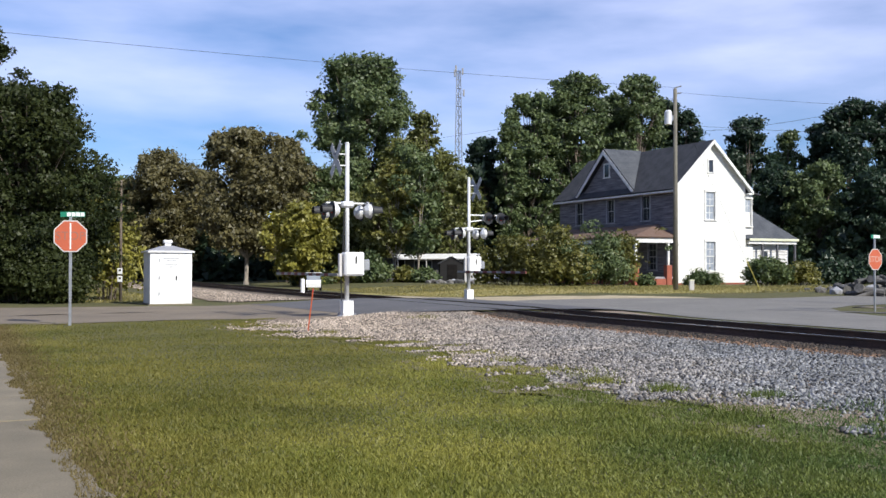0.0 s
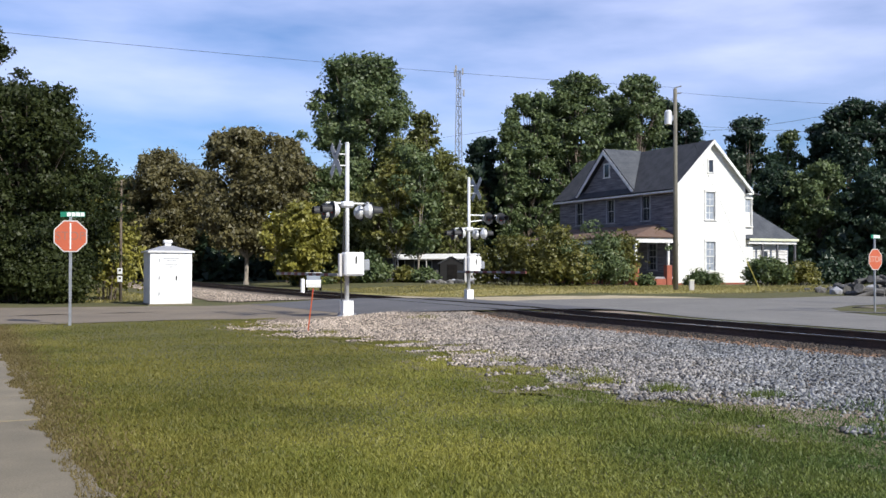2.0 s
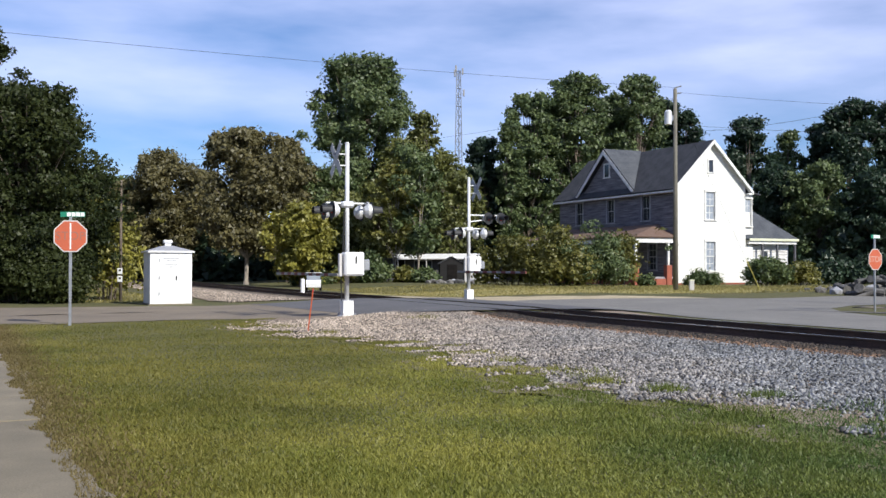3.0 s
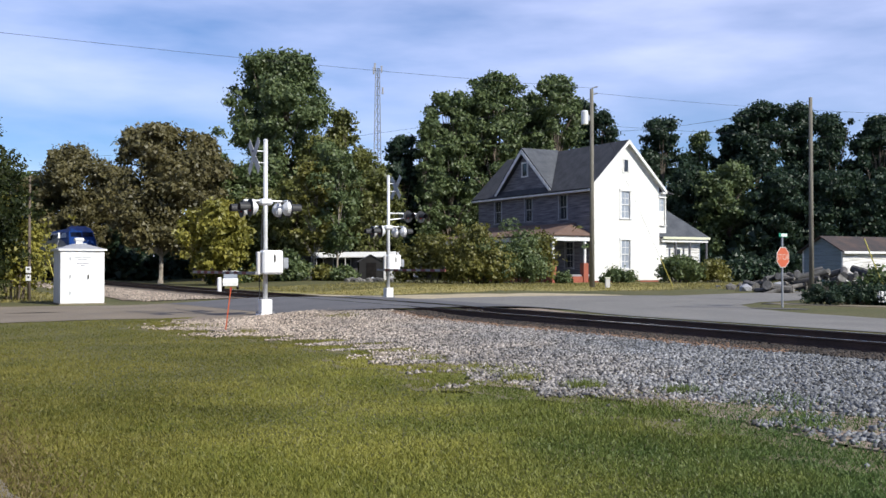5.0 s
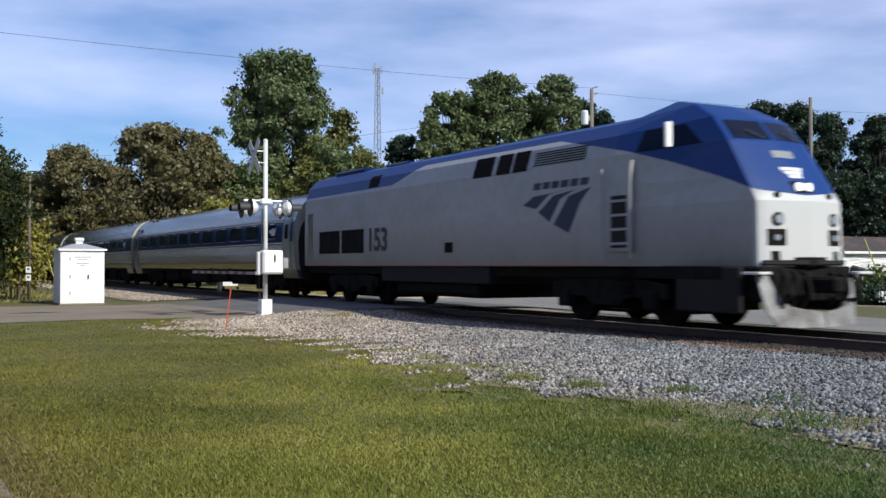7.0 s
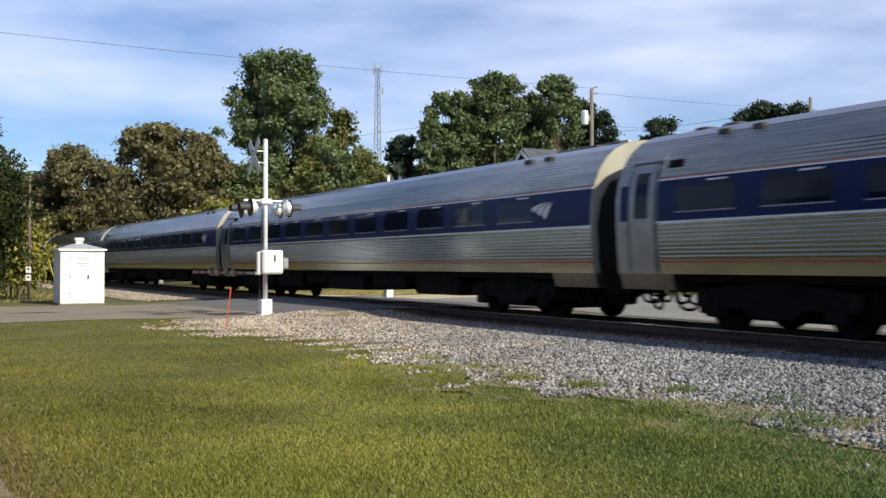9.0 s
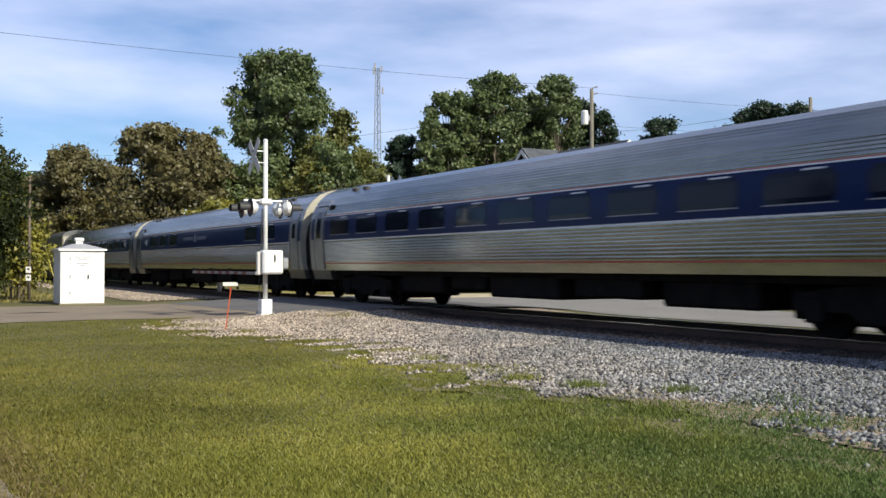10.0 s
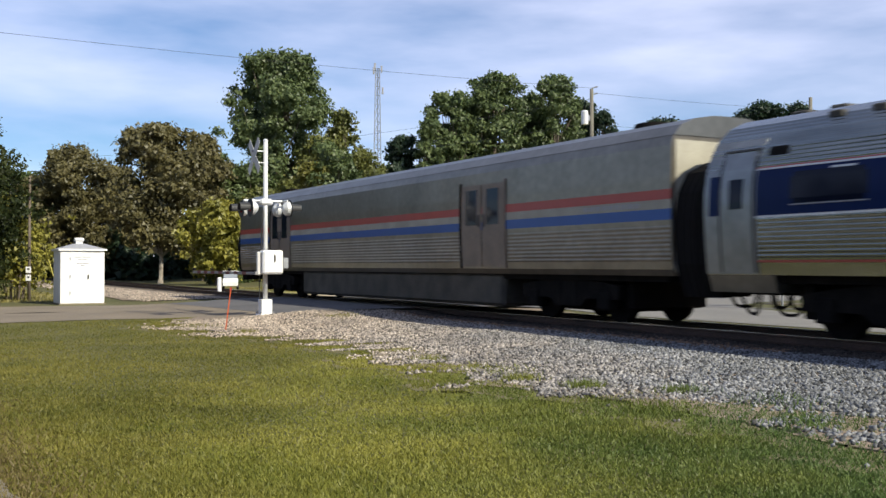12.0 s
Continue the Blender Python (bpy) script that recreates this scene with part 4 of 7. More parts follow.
def nose_patch(u0, u1, z0, z1, out=0.008, thick=0.02, skew=0.0):
    bm = bmesh.new()
    n, m = 5, 3
    grid = [[[bm.verts.new(nose_point(u0 + (u1 - u0) * i / n + skew * (j / m), z0 + (z1 - z0) * j / m, o)) for i in range(n + 1)] for j in range(m + 1)] for o in (out, out - thick)]
    for i in range(n):
        for j in range(m):
            bm.faces.new((grid[0][j][i], grid[0][j][i + 1], grid[0][j + 1][i + 1], grid[0][j + 1][i]))
    rim = [(0, i) for i in range(n)] + [(j, n) for j in range(m)] + [(m, i) for i in range(n, 0, -1)] + [(j, 0) for j in range(m, 0, -1)]
    for k in range(len(rim)):
        (a, b), (c, d) = rim[k], rim[(k + 1) % len(rim)]
        bm.faces.new((grid[0][a][b], grid[1][a][b], grid[1][c][d], grid[0][c][d]))
    return bm


def side_box(y0, y1, z0, z1, out=0.02, inn=0.06):
    """A plate for each side of the engine's body."""
    made = []
    for sx in (1, -1):
        zs = [z0 + (z1 - z0) * i / 4 for i in range(5)]
        lo = [(sx * (curve_at(BODY, z) + out), z) for z in zs] + [(sx * (curve_at(BODY, z) - inn), z) for z in zs[::-1]]
        made.append(prism(lo, "y", y0, y1))
    return made


def locomotive():
    c = thing("locomotive", Matrix(), "silver and blue diesel locomotive with a slanted nose", "locomotive")
    bm = bmesh.new()
    full = [(x, z) for x, z in BODY] + [(-x, z) for x, z in BODY[-2::-1]]
    back = [bm.verts.new((x, 0.45, z)) for x, z in full]
    mid = [bm.verts.new((x, 16.9, z)) for x, z in full]
    k = len(NOSE)
    cols = 21
    grid = [[bm.verts.new(nose_point(-1 + 2 * i / (cols - 1), NOSE[j][0])) for i in range(cols)] for j in range(k)]
    for i in range(len(full) - 1):
        bm.faces.new((back[i], back[i + 1], mid[i + 1], mid[i]))
    bm.faces.new(back)
    for j in range(k - 1):
        bm.faces.new((mid[j], mid[j + 1], grid[j + 1][-1], grid[j][-1]))
        bm.faces.new((mid[len(full) - 1 - j], grid[j][0], grid[j + 1][0], mid[len(full) - 2 - j]))
        for i in range(cols - 1):
            bm.faces.new((grid[j][i], grid[j][i + 1], grid[j + 1][i + 1], grid[j + 1][i]))
    bm.faces.new([mid[k - 1], mid[k], mid[k + 1]] + grid[k - 1])
    bm.faces.new([*grid[0], mid[0], back[0], back[-1], mid[-1]])
    part("body", bm, LIVERY, c, "silver and blue painted steel body")
    part("sill_stripe", side_box(0.5, 16.8, 1.165, 1.185, 0.006), RED_STRIPE, c, "thin red stripe")
    part("lower_body", box(-1.44, 1.44, 6.3, 12.2, 0.72, 1.16, 0.03), LOWER_GREY, c, "dark grey lower side")
    part("fuel_tank", box(-1.32, 1.32, 7.0, 11.6, 0.36, 0.80, 0.12), DARK, c)
    part("underframe", box(-1.35, 1.35, 0.5, 19.7, 0.92, 1.165, 0.02), DARK, c)
    # front
    part("windshield", nose_patch(0.06, 0.88, 3.46, 3.83), CAR_GLASS, c)
    part("windshield", nose_patch(-0.88, -0.06, 3.46, 3.83), CAR_GLASS, c)
    for u in (-0.42, 0.42):
        a, b = nose_point(u - 0.18, 3.46, 0.03), nose_point(u + 0.12, 3.62, 0.03)
        part("wiper", rod(a, b, 0.012, 0.012, 5), BLACK, c)
    part("number_board", nose_patch(-0.26, 0.26, 3.10, 3.24), BOARD_GREY, c)
    for k2 in range(3):
        part("mark", nose_patch(-0.26 + 0.06 * k2, 0.26 - 0.05 * k2, 2.86 - 0.07 * k2, 2.92 - 0.07 * k2, 0.010), WHITE_STRIPE, c, "white mark")
    housing = part("headlight", nose_patch(-0.22, 0.22, 2.45, 2.65, 0.012), DARK, c)
    for u in (-0.11, 0.11):
        p = nose_point(u, 2.55, 0.0)
        part("lamp", rod(p, p + Vector((0, 0.06, 0.0)), 0.085, 0.085, 16), HEADLAMP, housing, "lit round lamp")
    for u in (-0.62, 0.62):
        p = nose_point(u, 2.40, 0.0)
        part("red_marker", rod(p, p + Vector((0, 0.05, 0)), 0.06, 0.05, 12), DARK, c)
        p = nose_point(u * 1.05, 1.98, 0.0)
        ring = part("marker_lamp", rod(p + Vector((0, -0.04, 0)), p + Vector((0, 0.03, 0)), 0.125, 0.115, 16), DARK, c)
        part("lens", rod(p + Vector((0, 0.0, 0)), p + Vector((0, 0.04, 0)), 0.095, 0.08, 14), PALE_GLASS, ring)
        f = part("ditch_light", nose_patch(u * 1.1 - 0.17, u * 1.1 + 0.17, 1.52, 1.80, 0.012), DARK, c)
        p = nose_point(u * 1.1, 1.66, 0.0)
        part("lamp", rod(p, p + Vector((0, 0.03, 0)), 0.06, 0.055, 14), PALE_GLASS, f, "unlit lamp")
        part("step_notch", nose_patch(u * 1.15 - 0.08, u * 1.15 + 0.08, 1.24, 1.42, 0.010), DARK, c)
    part("anticlimber", nose_patch(-0.97, 0.97, 1.17, 1.24, 0.07, 0.11), LOWER_GREY, c)
    part("coupler_pocket", nose_patch(-0.36, 0.36, 1.16, 1.30, 0.05, 0.06), DARK, c)
    part("coupler", box(-0.14, 0.14, 20.4, 21.1, 0.70, 0.98, 0.05), DARK, c)
    # plough: two curved wings meeting ahead
    for sx in (-1, 1):
        wing = bmesh.new()
        rim = [(1.20, 1.02), (1.17, 0.70), (1.10, 0.40), (0.96, 0.14), (0.50, 0.12), (0.02, 0.12)]
        inner = [(1.02, 1.00), (0.96, 0.78), (0.86, 0.60), (0.70, 0.48), (0.40, 0.42), (0.02, 0.38)]
        ahead = lambda x, z: 20.82 - 0.36 * (x / 1.3) ** 2 - 0.16 * z
        for k2 in range(5):
            corners = [rim[k2], rim[k2 + 1], inner[k2 + 1], inner[k2]]
            slab([(sx * x, ahead(x, z), z) for x, z in corners][::sx], 0.05, wing)
        part("plough", wing, PLOUGH, c, "scuffed silver plough")
        part("step", box(min(sx * 1.1, sx * 1.5), max(sx * 1.1, sx * 1.4), 20.2, 20.58, 1.02, 1.07, 0.01), ALUMINIUM, c)
        # dark colour here stands for the shadow under the cab
        part("pilot_side", box(min(sx * 1.24, sx * 1.34), max(sx * 1.24, sx * 1.34), 18.5, 20.1, 0.34, 1.16, 0.03), LOWER_GREY, c, "side of the pilot, coloured dark for the shadow there")
    for x in (-0.85, -0.6, -0.35, 0.35, 0.6, 0.85):
        run = [(x, 20.54 + 0.22 * math.sin(math.pi * u), 1.05 - 0.6 * u + 0.08 * math.sin(9 * u + x)) for u in np.linspace(0, 1, 7)]
        part("brake_hose", pipe(run, 0.04, 6), RUBBER, c, "black brake hose")
    part("pilot_beam", box(-1.15, 1.15, 19.9, 20.4, 0.55, 1.16, 0.03), DARK, c)
    # sides
    for y0, y1 in ((1.75, 3.42), (3.56, 5.2)):
        part("radiator_screen", side_box(y0, y1, 1.55, 2.27, 0.012), DARK, c, "dark screened opening")
    for y0, y1 in ((11.5, 12.35), (12.55, 13.15), (13.25, 13.85)):
        part("air_intake", side_box(y0, y1, 3.30, 3.78, 0.014), DARK, c, "dark intake screen")
    for k2 in range(6):
        part("louvre", side_box(14.1, 15.95, 3.38 + 0.055 * k2, 3.40 + 0.055 * k2, 0.02), DARK, c)
    part("rear_window", side_box(5.4, 6.05, 3.48, 3.84, 0.014), DARK, c)
    part("filler_box", side_box(10.15, 10.55, 1.5, 1.76, 0.014), DARK, c)
    door = part("cab_door", side_box(16.75, 17.45, 1.45, 3.22, 0.016), LIVERY, c, "silver cab door")
    for yy in (16.66, 17.52):
        part("hand_rail", [rod((sx * 1.58, yy, 1.3), (sx * 1.58, yy, 3.1), 0.02, 0.02, 6) for sx in (1, -1)], GREY_PAINT, c)
    # no hollow here: a flat plate coloured with the recess's shade
    part("ladder_recess", side_box(16.86, 17.34, 1.52, 2.55, 0.0185), LOWER_GREY, c, "flat dark plate, shade of a recess behind the rungs")
    for k2 in range(4):
        part("ladder_rung", side_box(16.8, 17.4, 1.58 + 0.28 * k2, 1.63 + 0.28 * k2, 0.030), GREY_PAINT, c)
        part("lower_step", [box(min(sx * 1.36, sx * 1.48), max(sx * 1.36, sx * 1.48), 16.85, 17.35, 1.02 - 0.24 * k2, 1.06 - 0.24 * k2) for sx in (1, -1)], DARK, c)
    for sx in (1, -1):
        quad = []
        for z_in, v in ((3.35, 0.22), (3.35, 0.80), (3.76, 0.72), (3.76, 0.30)):
            inner = Vector((sx * curve_at(BODY, z_in), 16.9, z_in))
            quad.append(inner.lerp(nose_point(sx, z_in + 0.08), v) + Vector((sx * 0.012, 0, 0.004)))
        part("cab_window", slab(quad[::sx], 0.02), CAR_GLASS, c)
    part("mirror", [box(min(sx * 1.55, sx * 1.70), max(sx * 1.55, sx * 1.70), 18.62, 18.68, 3.34, 3.80, 0.01) for sx in (1,)], WHITE_PAINT, c, "white upright mirror")
    part("rear_door", side_box(0.75, 1.15, 1.4, 2.9, 0.014), STEEL_PLAIN, c)
    # number and marks on the side
    for sx in (1, -1):
        cu = bpy.data.curves.new("number", "FONT")
        cu.body, cu.size, cu.extrude, cu.align_x = "153", 0.92, 0.006, "CENTER"
        cu.offset = 0.022
        tmp = bpy.data.objects.new("number", cu)
        me = bpy.data.meshes.new_from_object(tmp)
        me.materials.append(BLACK)
        t = new("number", me)
        t.parent = c
        t.matrix_basis = pose(sx * 1.512, 6.15, 1.62, 90, 0, 90 * sx)
        tagged(t, "black numerals")
        for k2 in range(6):
            b2 = prism([(14.15 + 0.34 * k2, 2.84), (14.38 + 0.34 * k2, 2.84), (14.42 + 0.34 * k2, 2.99), (14.18 + 0.34 * k2, 2.99)], "x", min(sx * 1.49, sx * 1.508), max(sx * 1.49, sx * 1.508))
            part("lettering", b2, NAVY, c, "dark blue lettering bars")
        for poly in ([(13.75, 2.52), (14.15, 2.70), (15.3, 2.76), (14.75, 2.72), (14.25, 2.42)], [(14.35, 2.34), (14.9, 2.68), (15.65, 2.76), (15.15, 2.6), (14.75, 2.12)], [(14.9, 2.06), (15.45, 2.64), (16.2, 2.78), (15.85, 2.5), (15.45, 1.86)]):
            part("mark", prism(poly, "x", min(sx * 1.49, sx * 1.508), max(sx * 1.49, sx * 1.508)), NAVY, c, "dark blue swept mark")
    # roof
    for y, w, h, ln in ((2.8, 0.9, 4.26, 2.2), (6.0, 0.8, 4.22, 1.4), (9.4, 0.35, 4.30, 0.9), (13.2, 0.5, 4.28, 1.2)):
        part("roof_hatch", box(-w, w, y - ln / 2, y + ln / 2, 4.0, h, 0.05), BLUE_BAND, c)
    part("horn", box(-0.3, 0.3, 17.2, 17.6, 4.1, 4.27, 0.05), DARK, c)
    part("aerial_dome", rod((0.2, 18.0, 4.02), (0.2, 18.0, 4.2), 0.14, 0.1, 14), WHITE_PAINT, c)
    truck(c, 3.9, 0.51, 2.75, 0.72, 1.2)
    truck(c, 16.4, 0.51, 2.75, 0.72, 1.2)
    part("rear_coupler", box(-0.14, 0.14, -0.05, 0.6, 0.70, 0.98, 0.04), DARK, c)
    part("rear_diaphragm", box(-0.7, 0.7, 0.1, 0.46, 1.1, 3.3, 0.04), RUBBER, c)
    return c


NAVY = plain("navy_paint", (0.010, 0.016, 0.05), 0.6)
HEADLAMP = bpy.data.materials.new("headlamp_glow")
HEADLAMP.use_nodes = True
HEADLAMP.node_tree.nodes["Principled BSDF"].inputs["Emission Color"].default_value = (1, 0.97, 0.9, 1)
HEADLAMP.node_tree.nodes["Principled BSDF"].inputs["Emission Strength"].default_value = 0.45

engine = locomotive()
full_windows = [-10.0 + 2.0 * k for k in range(11)]
first_coach = coach(full_windows, "fluted stainless steel coach with a blue window band")
lettered_coach = coach([-8.6, -6.6, -4.6, 7.2, 9.2], "stainless steel coach with pale lettering on its blue band", True)
long_coach = coach([-10.2 + 2.0 * k for k in range(11)], "fluted stainless steel coach with a single tall-windowed end door", rear="tall", lead="")
coaches = [first_coach, long_coach, copy_thing(long_coach, Matrix()), copy_thing(long_coach, Matrix()), lettered_coach, copy_thing(first_coach, Matrix())]
baggage = baggage_car()


# ---- trees and bushes ----
def leaf_sprays(points, facing, size, grow):
    """Small leaf sprays, one triangle each, turned roughly outwards from their clump."""
    n = len(points)
    nrm = facing + grow.normal(0, 0.6, (n, 3))
    nrm /= np.linalg.norm(nrm, axis=1)[:, None] + 1e-9
    a = np.cross(nrm, grow.normal(0, 1, (n, 3)))
    a /= np.linalg.norm(a, axis=1)[:, None] + 1e-9
    b = np.cross(nrm, a)
    w = size * grow.uniform(0.55, 1.45, n)[:, None]
    v = np.stack([points - a * w - b * w * 0.5, points + a * w * 0.9 - b * w * 0.3, points + b * w * 1.1 + nrm * w * 0.3], 1)
    return v.reshape(-1, 3), np.arange(3 * n).reshape(n, 3)


def clump_points(lobes, n, grow, twig=0.26):
    """Leaves in small twig-end tufts over many uneven clumps, and the way each looks out."""
    m = max(n // 6, 8)
    r = np.array([k[3] for k in lobes])
    pick = grow.choice(len(lobes), m, p=r ** 2 / (r ** 2).sum())
    c = np.array([k[:3] for k in lobes])[pick]
    d = grow.normal(0, 1, (m, 3))
    d[:, 2] += 0.2
    d /= np.linalg.norm(d, axis=1)[:, None]
    tip = c + d * np.array((1.0, 1.0, 0.85)) * (r[pick] * np.abs(grow.normal(0.86, 0.24, m)))[:, None]
    tuft = np.arange(n) % m
    spread = grow.normal(0, 1, (n, 3)) * np.array((1.0, 1.0, 0.6)) * (twig * grow.uniform(0.5, 1.3, m)[tuft])[:, None]
    return tip[tuft] + spread, d[tuft]


def limb_mesh(height, radius, limbs, grow, lean=0.03):
    bm = bmesh.new()
    pts, p = [], Vector((0, 0, -0.15))
    for k in range(6):
        pts.append(p.copy())
        p = p + Vector((grow.normal(0, lean) * height / 5, grow.normal(0, lean) * height / 5, height / 5))
    for k in range(5):
        rod(pts[k], pts[k + 1], radius * (1 - 0.17 * k), radius * (1 - 0.17 * (k + 1)), 8, bm)
    rod(pts[0], pts[0] + Vector((0, 0, 0.5)), radius * 1.5, radius * 1.0, 8, bm)
    for end in limbs:
        e = Vector(end)
        k = min(4, max(1, int(e.z / height * 5 * 0.7)))
        base = pts[k]
        mid = base.lerp(e, 0.5) + Vector((0, 0, 0.08 * height * grow.uniform(0, 0.6)))
        rod(base, mid, radius * 0.35, radius * 0.2, 6, bm)
        rod(mid, e, radius * 0.2, radius * 0.05, 5, bm)
    return bm


def tree(x, y, height, width, base, leaf, seed, dense=1.0, size=0.145, lobes=44, label="tall leafy broadleaf tree", bark=BARK, trunk_r=None, low=0.12, group=""):
    """A trunk with limbs and a crown of many clumps inside an uneven egg; low moves its widest part down."""
    grow = np.random.default_rng(seed)
    z = float(ground_z(x, y))
    t = thing("tree", pose(x, y, z), label, "tree", group)
    bend, blobs = grow.uniform(0, 6.28, 3), []

    def reach(u, a):
        lob = 1 + 0.13 * math.sin(2 * a + bend[0]) + 0.10 * math.sin(3 * a + bend[1]) + 0.12 * math.sin(7 * u + 2 * a + bend[2])
        return width / 2 * min(lob, 1.12) * math.sin(math.pi * (low + 0.04 + (0.86 - low) * u)) ** 0.65
    for k in range(lobes):
        u, a = (k + grow.uniform(0, 1)) / lobes, grow.uniform(0, 2 * math.pi)
        r = width * grow.uniform(0.08, 0.17)
        rr = max(0.0, reach(u, a) * grow.uniform(0.2, 1) ** 0.5 - r * 0.7)
        zc = min(base + (height - base) * u, height - 0.8 * r)
        blobs.append((rr * math.cos(a), rr * math.sin(a), zc, r))
    r = width * 0.15
    blobs.append((grow.normal(0, 0.06) * width, grow.normal(0, 0.06) * width, height - 0.8 * r, r))
    for k in range(lobes):
        u, a = grow.uniform(0.03, 1.0), grow.uniform(0, 2 * math.pi)
        rr = reach(u, a) * grow.uniform(0.84, 1.16)
        blobs.append((rr * math.cos(a), rr * math.sin(a), base + (height - base) * u * 0.97, width * grow.uniform(0.035, 0.075)))
    part("trunk", limb_mesh(height * 0.9, trunk_r or height * 0.015, [(b[0], b[1], b[2]) for b in blobs[::2]], grow), bark, t)
    n = int(355 * dense * width * (height - base) * (0.165 / size) ** 1.4)
    pts, out = clump_points(blobs, n, grow, size * 1.6)
    v, f = leaf_sprays(pts, out, size, grow)
    cr = array_mesh("crown", v, f, leaf)
    cr.parent = t
    return t


def bush(x, y, width, depth, height, leaf, seed, n=2600, size=0.13, label="overgrown leafy bush", name="bush", rz=0.0, lobes=18):
    grow = np.random.default_rng(seed)
    z = float(ground_z(x, y))
    t = thing(name, pose(x, y, z, 0, 0, rz), label, name)
    blobs = []
    for k in range(lobes):
        u, w = grow.uniform(-1, 1), grow.uniform(-1, 1)
        h = 1.15 * height * (1 - 0.4 * u * u) * grow.uniform(0.6, 1.0)
        r = height * grow.uniform(0.14, 0.27)
        blobs.append((u * width / 2, w * depth / 2, max(h - r, r * 0.6), r))
        blobs.append((u * width / 2, w * depth / 2, max(h * 0.4, r * 0.5), r * 1.1))
        blobs.append((u * width / 2 + grow.normal(0, r), w * depth / 2 + grow.normal(0, r), max(h - r * 0.3, r * 0.5), r * 0.4))
    st = bmesh.new()
    for b in blobs[::3]:
        rod((b[0] * 0.5, b[1] * 0.5, -0.05), (b[0], b[1], b[2]), 0.03, 0.012, 5, st)
    part("stems", st, BARK, t)
    pts, out = clump_points(blobs, int(n * 1.7), grow, size * 1.4)
    v, f = leaf_sprays(pts, out, size * 0.85, grow)
    cr = array_mesh("foliage", v, f, leaf)
    cr.parent = t
    return t


def plant_row(rows, group):
    for x, y, h, w, b, leaf, kw in rows:
        tree(x, y, h * 0.965, w * 1.02, b, leaf, 100 + int(abs(x) * 13 + y * 7), group=group, **kw)


# beyond the line: brown and green woods, the tall one standing over the rest
plant_row([
    (-34.5, 94, 12.8, 8.8, 1.5, LEAF_BROWN, {}),
    (-39.3, 96, 10.4, 6.5, 1, LEAF_MID, {}),
    (-43.1, 96, 11.2, 7.1, 1, LEAF_MID, {}),
    (-22.6, 80, 13.0, 8.1, 3.0, LEAF_BROWN, dict(bark=PALE_BARK, label="broad tree with browning leaves and a pale trunk")),
    (-20.5, 86, 12.8, 4.9, 2.0, LEAF_BROWN, {}),
    (-32.1, 98, 11.4, 6.1, 1, LEAF_BROWN, {}),
    (-15.3, 92, 21.5, 9.4, 3.0, LEAF_MID, dict(lobes=62, label="very tall tree standing over the others")),
    (-9.3, 92, 15.9, 3.7, 3.0, LEAF_LIGHT, dict(dense=0.6, label="slender sparse tree with light green leaves")),
    (-11.4, 90, 13.2, 4.3, 3.0, LEAF_LIGHT, dict(bark=PALE_BARK, dense=0.7, label="slender olive-leaved tree with a pale trunk")),
    (-7.2, 91, 11.9, 4.1, 2.5, LEAF_LIGHT, dict(bark=PALE_BARK, dense=0.75, label="slender olive-leaved tree with a pale trunk")),
    (-17.1, 88, 10.2, 6.0, 1, LEAF_MID, {}),
    (-14.5, 97, 11.6, 6.6, 0.8, LEAF_DARK, {}),
    (-19.1, 88, 8.2, 4.0, 0.6, LEAF_BROWN, {}),
    (-3.7, 95, 13.8, 3.7, 1.5, LEAF_DARK, {}),
    (-6.1, 97, 10.5, 4.4, 1, LEAF_DARK, {}),
    (-1.6, 99, 11.3, 6.2, 0.8, LEAF_DARK, {}),
], "woods beyond the line")
# behind the house
plant_row([
    (0.6, 95, 18.2, 5.4, 2.5, LEAF_MID, {}),
    (-1.3, 93, 15.1, 2.7, 2, LEAF_MID, {}),
    (5.0, 97, 20.3, 7.4, 2.5, LEAF_MID, dict(lobes=56)),
    (11.2, 99, 20.4, 6.6, 2.5, LEAF_MID, dict(lobes=54)),
    (8.6, 102, 19.1, 6.9, 2, LEAF_MID, {}),
    (3.0, 104, 16.8, 6.5, 1, LEAF_DARK, {}),
    (16.3, 101, 17.3, 3.2, 4, LEAF_DARK, dict(dense=0.7)),
    (14.6, 103, 18.7, 4.1, 2, LEAF_DARK, {}),
    (22.4, 102, 16.6, 4.8, 1, LEAF_DARK, {}),
    (26.7, 104, 15.4, 3.6, 1.5, LEAF_MID, dict(dense=0.6)),
    (29.9, 104, 16.2, 3.6, 1, LEAF_DARK, {}),
    (31.4, 100, 17.9, 6.7, 1.5, LEAF_DARK, {}),
    (35.6, 101, 17.9, 4.9, 1.5, LEAF_DARK, {}),
    (38.7, 99, 16.6, 5.6, 1, LEAF_DARK, {}),
    (42.8, 98, 16.2, 5.3, 1, LEAF_DARK, {}),
    (46.6, 98, 16.7, 5.0, 1, LEAF_DARK, {}),
    (20.4, 106, 12.0, 5.4, 0.5, LEAF_DARK, {}),
    (23.4, 96, 11.0, 4.9, 0.5, LEAF_DARK, {}),
    (26.6, 93, 10.9, 5.8, 0.4, LEAF_MID, {}),
    (30.6, 90, 9.8, 6.4, 0.3, LEAF_DARK, {}),
    (34.6, 88, 9.7, 6.2, 0.3, LEAF_DARK, {}),
    (38.0, 86, 9.0, 5.8, 0.3, LEAF_DARK, {}),
    (41.6, 86, 9.5, 5.8, 0.3, LEAF_DARK, {}),
], "woods behind the house")
